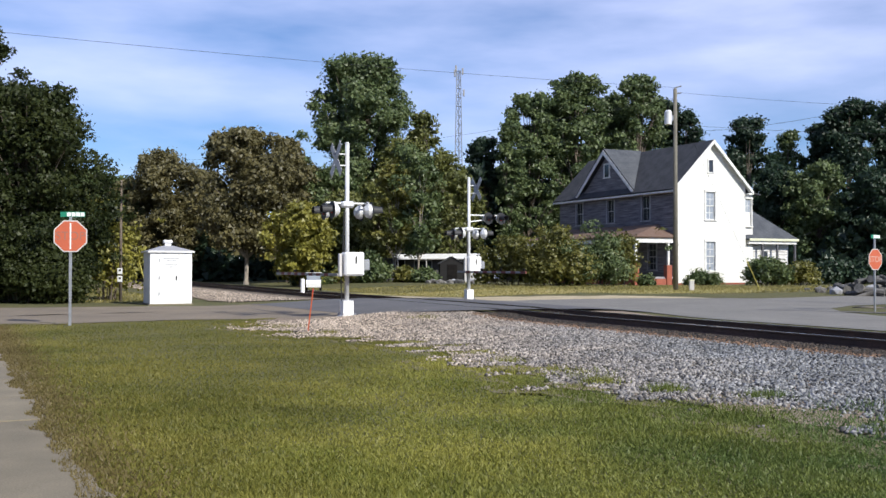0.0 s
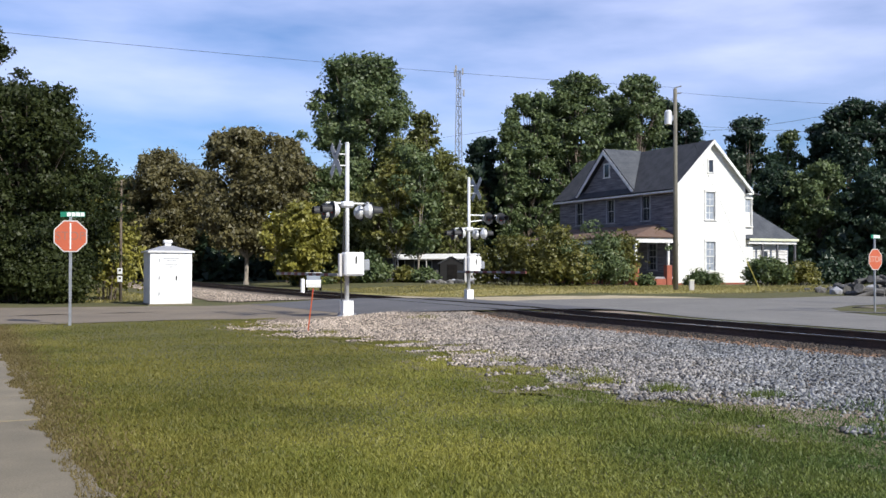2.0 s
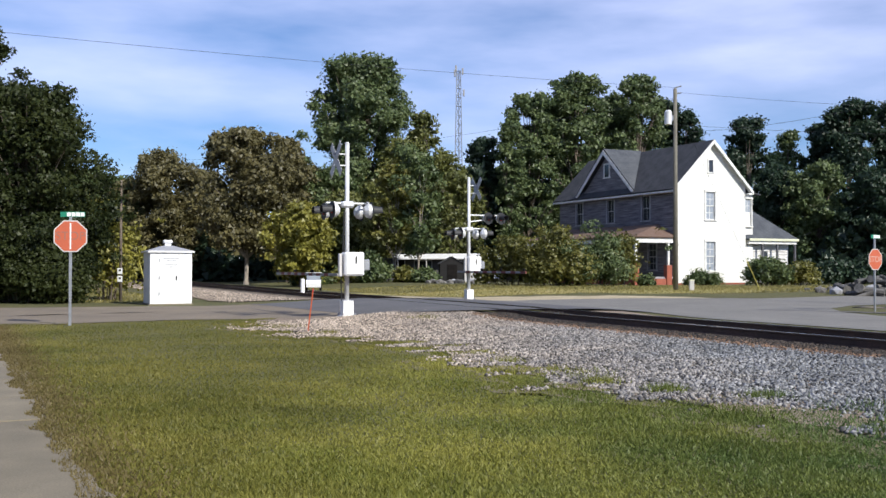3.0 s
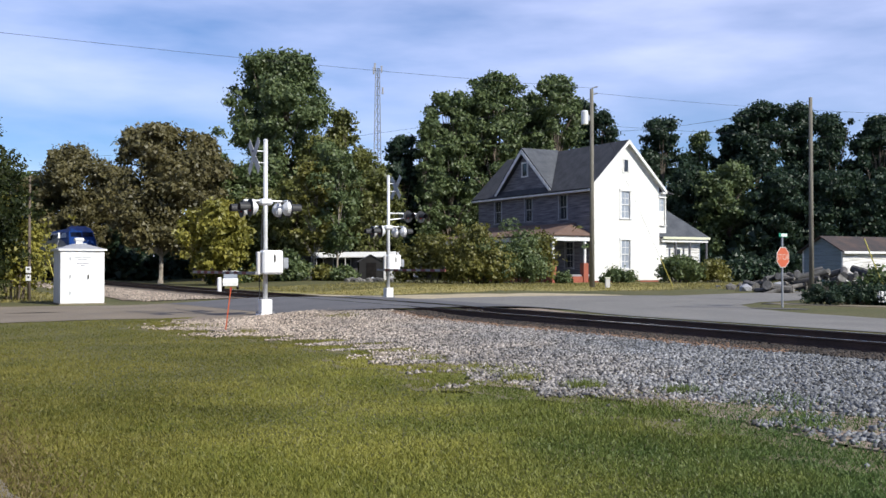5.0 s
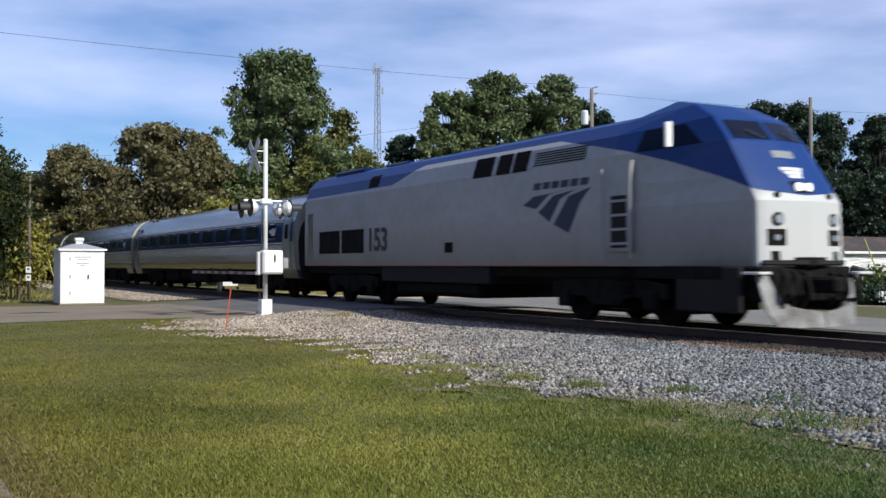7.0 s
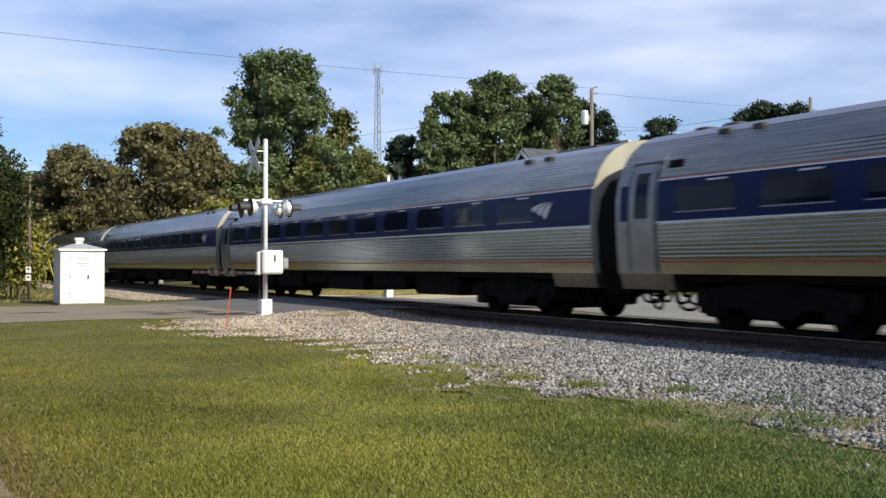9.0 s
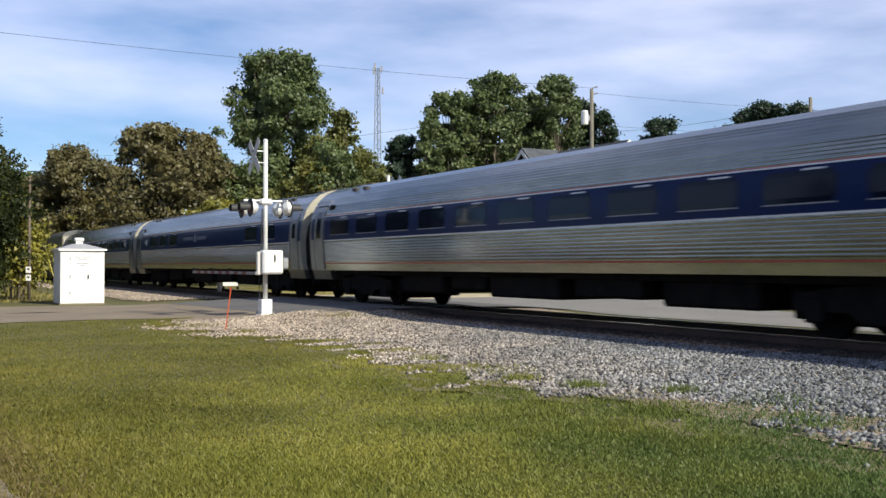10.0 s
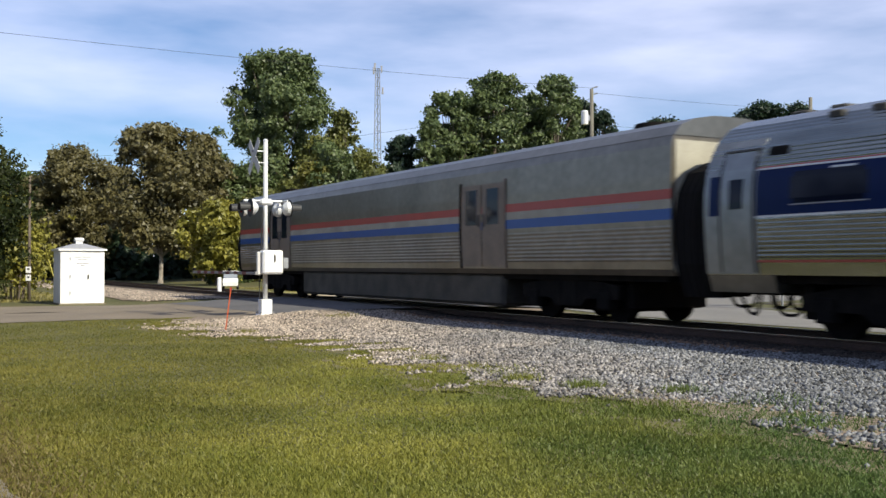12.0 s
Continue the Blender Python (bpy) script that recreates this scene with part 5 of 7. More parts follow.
# close beside the line: trees added, mostly unseen, to shade its near side
plant_row([
    (-30.5, 58.0, 9.6, 6.5, 0.6, LEAF_DARK, dict(dense=0.8)),
    (-36.5, 66.0, 10.5, 7.0, 0.6, LEAF_DARK, dict(dense=0.8)),
    (-42.0, 76.0, 11.5, 8.0, 0.6, LEAF_DARK, dict(dense=0.8)),
    (-48.5, 88.0, 12.5, 8.5, 0.6, LEAF_DARK, dict(dense=0.8)),
    (-27.0, 50.0, 8.6, 5.5, 0.6, LEAF_DARK, dict(dense=0.8)),
], "woods beside the line")
tree(-16.3, 72, 6.0, 5.0, 0.9, LEAF_YELLOW, 5, size=0.14, lobes=30, label="small tree with yellow-green leaves", trunk_r=0.10)
# the dense tree and thicket beside the road
tree(-20.9, 40.7, 9.1, 6.5, 0.5, LEAF_THICKET, 11, size=0.072, lobes=90, low=0.16, dense=1.1, label="dense dark green tree overhanging the road")
tree(-24.9, 43.2, 12.2, 4.2, 2.0, LEAF_THICKET, 12, size=0.085, lobes=44, label="tall dark tree at the road")
bush(-20.9, 40.1, 5.0, 2.6, 3.2, LEAF_THICKET, 21, 26000, 0.068, "dense thicket of dark leaves at the road", lobes=26)
bush(-23.5, 39.6, 5.0, 3.0, 3.2, LEAF_THICKET, 22, 16000, 0.072, "dense thicket of dark leaves at the road", lobes=22)
bush(-18.6, 43.4, 1.5, 1.4, 4.4, LEAF_YELLOW, 23, 2400, 0.10, "yellowing shrub at the edge of the thicket")


def understory(name, x0, x1, y, height, leaf, n, seed, label, depth=6.0):
    grow = np.random.default_rng(seed)
    x = grow.uniform(x0, x1, n)
    top = height * (0.65 + 0.35 * np.sin(x * 0.9 + seed) * np.sin(x * 0.37 + 1.3 * seed))
    z = grow.uniform(0, 1, n) ** 0.9 * top
    c = np.stack([x, y + grow.uniform(-depth / 2, depth / 2, n), z], -1)
    v, f = leaf_sprays(c, np.array((0.0, -0.5, 0.5)), 0.36, grow)
    return tagged(array_mesh(name, v, f, leaf), label, "woods", kind="stuff")


understory("far_woods", -130, -2, 118, 11.0, LEAF_BROWN, 26000, 3, "brown-green woods in the distance")
understory("dark_woods", -4, 120, 116, 13.0, LEAF_DARK, 26000, 4, "dark green woods in the distance")
understory("undergrowth", -75, -16, 97, 5.5, LEAF_DARK, 12000, 5, "dark undergrowth at the foot of the trees")
understory("undergrowth_back", -16, 22, 100, 6.0, LEAF_DARK, 11000, 6, "dark undergrowth at the foot of the trees")
understory("undergrowth_east", 18, 75, 92, 5.0, LEAF_DARK, 12000, 8, "dark undergrowth at the foot of the trees", 8.0)

# woods round the rest of the place, behind the viewer
# never in view; added to darken the train's reflections and cut sky fill
ring = np.random.default_rng(77)
bearing = ring.uniform(math.radians(-215), math.radians(35), 42000)
far_r = ring.uniform(48, 62, 42000)
top_z = 13.0 * (0.72 + 0.28 * np.sin(bearing * 17) * np.sin(bearing * 7.3 + 1))
v, f = leaf_sprays(np.stack([far_r * np.cos(bearing), far_r * np.sin(bearing) - 6, ring.uniform(0, 1, 42000) * top_z], -1), np.array((0.0, 0.0, 0.6)), 0.75, ring)
tagged(array_mesh("woods_behind", v, f, LEAF_DARK), "dark woods closing the place behind the viewer", "woods", kind="stuff")

# ---- the white house ----
HOUSE = pose(10.44, 70.0, 0.3, 0, 0, 29.4)
house = thing("farmhouse", HOUSE, "old two-storey wooden house, white gable wall, weathered grey front", "house")
W, LN, EAVE, RIDGE = 6.16, 15.2, 6.95, 10.05


def wall_with_holes(name, u0, u1, z0, z1, holes, place, thick, mat, parent, label="", gable=None):
    """A wall in its own plane with openings through it; place(u, d, z) puts it in space, d inward."""
    us = sorted({u0, u1, *[h[0] for h in holes], *[h[1] for h in holes]})
    zs = sorted({z0, z1, *[h[2] for h in holes], *[h[3] for h in holes]})
    bm = bmesh.new()
    for a, b in zip(us, us[1:]):
        for c, d in zip(zs, zs[1:]):
            cu, cz = (a + b) / 2, (c + d) / 2
            if any(h[0] < cu < h[1] and h[2] < cz < h[3] for h in holes):
                continue
            lo = [bm.verts.new(place(u, 0, z)) for u, z in ((a, c), (b, c), (b, d), (a, d))]
            hi = [bm.verts.new(place(u, thick, z)) for u, z in ((a, c), (b, c), (b, d), (a, d))]
            bm.faces.new(lo)
            bm.faces.new(hi[::-1])
            for i in range(4):
                j = (i + 1) % 4
                bm.faces.new((lo[i], lo[j], hi[j], hi[i]))
    bmesh.ops.remove_doubles(bm, verts=bm.verts, dist=0.0005)
    return part(name, bm, mat, parent, label)


def window(parent, hole, place, casing=0.13, glass=PALE_GLASS, bars=(1, 1), trim=None):
    """A sash window in its opening: casing, sill, sashes, panes."""
    a, b, c, d = hole
    trim = trim or WHITE_TRIM

    def bar(u0, u1, z0, z1, d0, d1, bm):
        ps = [place(u, dd, z) for dd in (d0, d1) for u, z in ((u0, z0), (u1, z0), (u1, z1), (u0, z1))]
        v = [bm.verts.new(p) for p in ps]
        for q in ((0, 1, 2, 3), (7, 6, 5, 4), (0, 4, 5, 1), (1, 5, 6, 2), (2, 6, 7, 3), (3, 7, 4, 0)):
            bm.faces.new([v[i] for i in q])
    bm = bmesh.new()
    bar(a - casing, a, c, d, -0.04, 0.03, bm)
    bar(b, b + casing, c, d, -0.04, 0.03, bm)
    bar(a - casing - 0.05, b + casing + 0.05, d, d + casing * 1.2, -0.06, 0.03, bm)
    w = part("window", bm, trim, parent, "sash window with a painted casing")
    bm = bmesh.new()
    bar(a - casing - 0.05, b + casing + 0.05, c - 0.07, c, -0.09, 0.06, bm)
    part("sill", bm, trim, w)
    mid = (c + d) / 2
    for z0, z1, dd in ((c, mid + 0.02, 0.09), (mid - 0.02, d, 0.05)):
        bm = bmesh.new()
        bar(a, a + 0.05, z0, z1, dd, dd + 0.035, bm)
        bar(b - 0.05, b, z0, z1, dd, dd + 0.035, bm)
        bar(a + 0.05, b - 0.05, z0, z0 + 0.06, dd, dd + 0.035, bm)
        bar(a + 0.05, b - 0.05, z1 - 0.05, z1, dd, dd + 0.035, bm)
        for k in range(1, bars[0] + 1):
            u = a + (b - a) * k / (bars[0] + 1)
            bar(u - 0.018, u + 0.018, z0 + 0.06, z1 - 0.05, dd + 0.004, dd + 0.03, bm)
        for k in range(1, bars[1] + 1):
            z = z0 + (z1 - z0) * k / (bars[1] + 1)
            bar(a + 0.05, b - 0.05, z - 0.018, z + 0.018, dd + 0.006, dd + 0.028, bm)
        part("sash", bm, trim, w)
        bm = bmesh.new()
        bar(a + 0.04, b - 0.04, z0 + 0.04, z1 - 0.03, dd + 0.012, dd + 0.02, bm)
        part("pane", bm, glass, w)
    return w


def front(u, d, z):
    return (d, u, z)


def gable_side(u, d, z):
    return (u, d, z)


DARK_POST = plain("dark_grey_post", (0.09, 0.09, 0.10), 0.7)
WORN_TRIM = material("worn_trim", (0.40, 0.40, 0.41), 0.8, other=(0.22, 0.22, 0.23), scale=4, amount=0.8, fine=0.2)
up = [(2.95, 3.85, 4.55, 6.35), (7.4, 8.3, 4.55, 6.35), (11.75, 12.65, 4.55, 6.35)]
down = [(2.2, 3.1, 1.0, 2.9), (7.2, 8.3, 0.75, 2.9), (11.9, 12.8, 1.0, 2.9)]
gab = [(2.62, 3.42, 4.55, 6.5), (2.62, 3.42, 0.95, 3.0)]
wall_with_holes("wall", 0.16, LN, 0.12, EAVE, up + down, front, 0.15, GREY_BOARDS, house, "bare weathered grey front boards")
wall_with_holes("wall", 0.0, W, 0.12, EAVE, gab, gable_side, 0.15, WHITE_BOARDS, house, "white painted gable wall")
part("wall", prism([(0, EAVE), (W, EAVE), (W / 2, RIDGE - 0.05)], "y", 0.0, 0.15), WHITE_BOARDS, house, "white painted gable peak")
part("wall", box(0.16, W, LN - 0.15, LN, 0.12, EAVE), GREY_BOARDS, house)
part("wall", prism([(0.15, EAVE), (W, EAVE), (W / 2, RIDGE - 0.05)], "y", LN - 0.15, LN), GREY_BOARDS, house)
part("wall", box(W - 0.15, W, 0.15, LN - 0.15, 0.12, EAVE), WHITE_BOARDS, house)
part("floor", box(0.16, W - 0.16, 0.16, LN - 0.16, 0.4, 0.5), DARK, house)
part("upper_floor", box(0.16, W - 0.16, 0.16, LN - 0.16, 3.6, 3.75), DARK, house)
part("foundation", box(0.05, W - 0.05, 0.05, LN - 0.05, -0.2, 0.13), BRICK, house, "low brick foundation")
for h in up:
    window(house, h, front, glass=GLASS, bars=(1, 0), trim=WORN_TRIM)
window(house, down[0], front, glass=GLASS, trim=WORN_TRIM)
window(house, down[2], front, glass=GLASS, trim=WORN_TRIM)
part("door", box(0.05, 0.10, 7.2, 8.3, 0.75, 2.9, 0.01), DARK, house, "dark front door")
for h in gab:
    window(house, h, gable_side, glass=PALE_GLASS, bars=(1, 1))
attic = bmesh.new()
for x0, x1, z0, z1 in ((2.78, 2.86, 7.9, 8.75), (3.24, 3.32, 7.9, 8.75), (2.78, 3.32, 8.75, 8.85), (2.72, 3.38, 7.82, 7.9)):
    box(x0, x1, -0.05, 0.0, z0, z1, 0, attic)
att = part("window", attic, WHITE_TRIM, house, "small attic window")
part("pane", box(2.86, 3.24, -0.012, 0.0, 7.9, 8.75), GLASS, att)
# corner boards
part("corner_board", box(-0.03, 0.12, -0.03, -0.002, 0.13, EAVE), WHITE_TRIM, house)
part("corner_board", box(-0.03, -0.002, 0.0, 0.14, 0.13, EAVE), WHITE_TRIM, house)
# main roof: two slopes with overhang
oh, sl = 0.45, (RIDGE - EAVE) / (W / 2)
y0, y1 = -0.35, LN + 0.35
ez = EAVE - oh * sl
part("roof", slab([(W / 2, y0, RIDGE + 0.12), (W / 2, y1, RIDGE + 0.12), (-oh, y1, ez + 0.12), (-oh, y0, ez + 0.12)], 0.1), SHINGLE, house, "dark shingle roof slope")
part("roof", slab([(W / 2, y1, RIDGE + 0.12), (W / 2, y0, RIDGE + 0.12), (W + oh, y0, ez + 0.12), (W + oh, y1, ez + 0.12)], 0.1), SHINGLE, house, "dark shingle roof slope")
for a, b in (((W / 2, RIDGE), (-oh, ez)), ((W / 2, RIDGE), (W + oh, ez))):
    part("bargeboard", prism([(a[0], a[1] + 0.13), (b[0], b[1] + 0.13), (b[0], b[1] - 0.12), (a[0], a[1] - 0.16)], "y", y0 - 0.03, y0), WHITE_TRIM, house, "white bargeboard")
    part("soffit", prism([(a[0], a[1] + 0.0), (b[0], b[1] + 0.0), (b[0], b[1] - 0.03), (a[0], a[1] - 0.03)], "y", y0, -0.002), WHITE_TRIM, house)
part("eave_board", box(-oh - 0.02, -0.02, y0, y1, ez - 0.10, ez + 0.02), WHITE_TRIM, house, "white eave board")
part("frieze", box(-0.05, -0.004, 0.14, LN, EAVE - 0.45, EAVE - 0.12), WHITE_TRIM, house)
part("eave_board", box(W + 0.02, W + oh + 0.02, y0, y1, ez - 0.10, ez + 0.02), WHITE_TRIM, house)
# cross gable on the front
cg0, cg1, cp = 4.4, 12.2, 8.3
cb = EAVE - 0.15
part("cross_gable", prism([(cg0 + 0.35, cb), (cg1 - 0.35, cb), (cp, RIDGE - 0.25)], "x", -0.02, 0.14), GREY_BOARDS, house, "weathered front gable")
for e in (cg0, cg1):
    q = [(-0.35, cp, RIDGE + 0.14), (W / 2, cp, RIDGE + 0.14), (W / 2, cp + (e - cp) * 0.02, RIDGE + 0.1), (-0.35, e, cb - 0.02)]
    part("roof", slab(q if e < cp else q[::-1], 0.08), GREY_SHINGLE, house, "shingle slope of the front gable")
    part("bargeboard", prism([(cp, RIDGE + 0.10), (e, cb - 0.05), (e + (0.28 if e < cp else -0.28), cb - 0.08), (cp, RIDGE - 0.25)], "x", -0.40, -0.36), WHITE_TRIM, house, "white bargeboard")
pk = bmesh.new()
for a, b, c, d in ((cp - 0.42, cp - 0.30, 8.1, 9.05), (cp + 0.30, cp + 0.42, 8.1, 9.05), (cp - 0.46, cp + 0.46, 9.05, 9.17), (cp - 0.48, cp + 0.48, 8.0, 8.1)):
    box(-0.08, -0.02, a, b, c, d, 0, pk)
pw = part("window", pk, WHITE_TRIM, house, "small gable window")
part("pane", box(-0.035, -0.02, cp - 0.3, cp + 0.3, 8.1, 9.05), GLASS, pw)
# porch
PD = 3.2
part("porch_floor", box(-PD, -0.01, 0.15, LN - 0.2, 0.42, 0.55, 0.01), GREY_PAINT, house)
part("porch_roof", slab([(-0.02, 2.0, 4.25), (-0.02, LN - 1.5, 4.25), (-PD - 0.35, LN + 0.1, 3.30), (-PD - 0.35, -0.15, 3.30)], 0.08), RUST_ROOF, house, "rusted tin porch roof")
part("porch_roof", slab([(-0.02, 2.0, 4.25), (-PD - 0.35, -0.15, 3.30), (-0.02, -0.15, 3.30)], 0.08), RUST_ROOF, house, "rusted tin porch roof end")
part("porch_roof", slab([(-0.02, LN + 0.1, 3.30), (-PD - 0.35, LN + 0.1, 3.30), (-0.02, LN - 1.5, 4.25)], 0.08), RUST_ROOF, house)
part("porch_beam", box(-PD - 0.2, -0.02, 0.0, 0.16, 2.88, 3.20, 0.01), WHITE_TRIM, house, "white porch beam")
part("porch_beam", box(-PD - 0.2, -PD, 0.16, LN, 2.88, 3.20, 0.01), WHITE_TRIM, house, "white porch beam")
part("porch_ceiling", box(-PD, -0.02, 0.16, LN - 0.1, 3.205, 3.23), WHITE_TRIM, house)
for k in range(5):
    yy = 0.1 + k * (LN - 0.5) / 4
    part("porch_post", box(-PD - 0.12, -PD + 0.06, yy, yy + 0.18, 1.5, 2.88, 0.01), WHITE_TRIM, house)
    part("brick_pier", box(-PD - 0.22, -PD + 0.16, yy - 0.08, yy + 0.28, -0.2, 1.5, 0.01), BRICK, house, "red brick pier")
part("porch_post", box(-0.62, -0.46, 0.06, 0.22, 1.35, 2.88, 0.01), WHITE_TRIM, house)
part("brick_pier", box(-0.78, -0.36, -0.06, 0.34, -0.2, 1.35, 0.01), BRICK, house, "red brick pier")
part("porch_base", box(-PD, -0.8, 0.02, 0.14, -0.2, 0.42), BRICK, house, "red brick porch base")
part("porch_base", box(-PD - 0.02, -PD + 0.12, 0.3, LN - 0.3, -0.2, 0.42), BRICK, house)
# rear ell: upper bay and low wing with a porch
part("rear_ell", box(W + 0.01, W + 1.55, 1.0, 7.0, 0.2, EAVE - 0.35), WHITE_BOARDS, house, "narrow white rear ell")
window(house, (W + 0.72, W + 1.36, 4.2, 6.2), lambda u, d, z: (u, 0.93 + d, z), 0.09, PALE_GLASS)
part("ell_roof", slab([(W + 0.2, 0.6, EAVE - 0.02), (W + 1.95, 0.6, EAVE - 0.42), (W + 1.95, 7.2, EAVE - 0.42), (W + 0.2, 7.2, EAVE - 0.02)], 0.08), SHINGLE, house, "dark shingle roof of the ell")
part("wall", box(W + 1.56, W + 5.2, 1.25, 6.6, 0.1, 3.35), WORN_BOARDS, house, "worn white wall of the low wing")
wx0, wx1, wy0, wy1, wz, wr = W + 0.0, W + 5.6, 0.6, 7.0, 3.30, 5.7
wym = (wy0 + wy1) / 2
part("wing_roof", slab([(wx0, wym, wr), (wx0, wy0, wz), (wx1, wy0, wz), (wx1 - 1.9, wym, wr)], 0.1), GREY_SHINGLE, house, "grey shingle roof of the low wing")
part("wing_roof", slab([(wx0, wy1, wz), (wx0, wym, wr), (wx1 - 1.9, wym, wr), (wx1, wy1, wz)], 0.1), GREY_SHINGLE, house)
part("wing_roof", slab([(wx1 - 1.9, wym, wr), (wx1, wy0, wz), (wx1, wy1, wz)], 0.1), GREY_SHINGLE, house)
part("eave_board", box(wx0 + 0.9, wx1, wy0 - 0.03, wy0 - 0.002, wz - 0.16, wz + 0.02), YELLOWED, house, "yellowed eave board")
part("porch_beam", box(wx0 + 0.9, wx1 - 0.1, wy0 + 0.1, wy0 + 0.26, wz - 0.38, wz - 0.16), WHITE_TRIM, house)
for px in (2.2, 3.6, 5.3):
    part("porch_post", box(wx0 + px, wx0 + px + 0.13, wy0 + 0.1, wy0 + 0.23, -0.1, wz - 0.38), DARK_POST, house)
wn_ = part("window", box(W + 2.5, W + 3.2, 1.19, 1.248, 1.2, 2.5, 0.01), WHITE_TRIM, house)
part("pane", box(W + 2.58, W + 3.12, 1.17, 1.188, 1.28, 2.42), GLASS, wn_)
part("vent_pipe", rod((wx0 + 1.8, wym, wr - 0.1), (wx0 + 1.8, wym, wr + 0.8), 0.05), GALV, house)


# ---- crossing signals ----
FADED_RED = plain("faded_red", (0.16, 0.045, 0.038), 0.7)
ARM_WHITE = plain("dull_white", (0.27, 0.26, 0.25), 0.7)
FADED_WHITE = plain("faded_white", (0.58, 0.56, 0.54), 0.6)


def disc_lamp(parent, x, y, z, face, turn=None):
    """A crossing lamp: dark round background, hood and lens, with its pale housing behind. face: +1 or -1 along y."""
    def put(bm):
        if turn is not None:
            bmesh.ops.transform(bm, matrix=turn, verts=bm.verts)
        return bm
    b = part("lamp_background", put(rod((x, y, z), (x, y + face * 0.012, z), 0.25, 0.25, 24)), BLACK, parent, "black round lamp background")
    cup = bmesh.new()
    rod((x, y - face * 0.004, z), (x, y - face * 0.11, z), 0.205, 0.19, 18, cup)
    rod((x, y - face * 0.11, z), (x, y - face * 0.20, z), 0.19, 0.09, 18, cup)
    part("lamp_housing", put(cup), ALUMINIUM, b, "silver domed housing")
    part("lens", put(rod((x, y + face * 0.013, z), (x, y + face * 0.03, z), 0.105, 0.09, 18)), LENS_RED, b)
    hood = bmesh.new()
    n = 12
    for i in range(n):
        a0, a1 = math.pi * (i / n * 1.3 - 0.15), math.pi * ((i + 1) / n * 1.3 - 0.15)
        p = [(x + r * math.cos(a), y + face * yy, z + r * math.sin(a)) for a, r, yy in ((a0, 0.14, 0.0), (a1, 0.14, 0.0), (a1, 0.13, 0.32), (a0, 0.13, 0.32))]
        slab(p, 0.008, hood)
    part("hood", put(hood), BLACK, b)


def crossing_signal(x, y, z, rz, height, label, lamp_z, arm_side, arm_len, upper_pair, side):
    """Local y runs along the street that the lamps face; the gate arm lies across it along x."""
    t = thing("crossing_signal", pose(x, y, z, 0, 0, rz), label, "railway signal", "signals at the crossing")
    part("mast", rod((0, 0, 0.3), (0, 0, height), 0.065, 0.06, 16), ALUMINIUM, t, "silver painted mast", True)
    part("cap", rod((0, 0, height), (0, 0, height + 0.05), 0.075, 0.04, 14), ALUMINIUM, t)
    base = part("base", prism([(-0.15, -0.15), (0.15, -0.15), (0.15, 0.15), (-0.15, 0.15)], "z", 0.06, 0.46), WHITE_PAINT, t, "white cast base")
    part("flange", box(-0.21, 0.21, -0.21, 0.21, -0.1, 0.06, 0.02), WHITE_PAINT, base)
    part("foundation", box(-0.26, 0.26, -0.26, 0.26, -0.4, -0.02, 0.02), CONCRETE, t)
    for sx in (-0.18, 0.18):
        for sy in (-0.18, 0.18):
            part("bolt", rod((sx, sy, 0.06), (sx, sy, 0.12), 0.025, 0.025, 6), GALV, base)
    # crossbuck
    for tilt in (45, -45):
        bm = box(-0.60, 0.60, -0.004, 0.004, -0.115, 0.115)
        bmesh.ops.transform(bm, matrix=pose(0, side * (0.33 + 0.012 * (tilt > 0)), height - 0.45, 0, tilt, 0), verts=bm.verts)
        part("crossbuck_board", bm, FADED_WHITE if side > 0 else GALV, t, "grey-white crossbuck board")
    for dz in (0.30, 0.62):
        part("sign_bracket", rod((0, 0, height - dz), (0, side * 0.40, height - dz), 0.02, 0.02, 8), GALV, t)
    # cross arm and lamps
    part("cross_arm", rod((0, -0.62, lamp_z + 0.22), (0, 0.62, lamp_z + 0.22), 0.03, 0.03, 10), ALUMINIUM, t)
    part("arm_box", box(-0.12, 0.12, -0.19, 0.19, lamp_z + 0.10, lamp_z + 0.28, 0.05), ALUMINIUM, t, "silver junction box")
    for face in (1, -1):
        part("lamp_bar", rod((-0.38, face * 0.50, lamp_z + 0.22), (0.38, face * 0.50, lamp_z + 0.22), 0.025, 0.025, 8), ALUMINIUM, t)
        for lx in (-0.38, 0.38):
            part("hanger", rod((lx, face * 0.50, lamp_z + 0.22), (lx, face * 0.50, lamp_z), 0.022, 0.022, 8), ALUMINIUM, t)
            disc_lamp(t, lx, face * 0.56, lamp_z, face)
    if upper_pair:
        part("side_arm", rod((0, 0, lamp_z + 0.78), (0, -1.5, lamp_z + 0.78), 0.03, 0.03, 8), ALUMINIUM, t)
        part("side_arm", rod((0, 0, lamp_z + 0.50), (0, -1.3, lamp_z + 0.66), 0.025, 0.025, 8), ALUMINIUM, t)
        for ly in (-0.85, -1.45):
            disc_lamp(t, 0, 0, 0, -1, pose(-0.1, ly, lamp_z + 0.66, 0, 0, -75))
    # gate machine
    m = part("gate_machine", box(-0.46, -0.10, -0.36, 0.22, 1.16, 1.82, 0.04), WHITE_PAINT, t, "white gate machine box")
    part("machine_door", box(-0.475, -0.461, -0.31, 0.17, 1.21, 1.77, 0.006), WHITE_PAINT, m)
    part("latch", box(-0.50, -0.476, -0.12, -0.09, 1.50, 1.70), DARK, m)
    part("machine_bracket", box(-0.11, 0.10, -0.10, 0.10, 1.30, 1.42, 0.01), GALV, m)
    s = arm_side
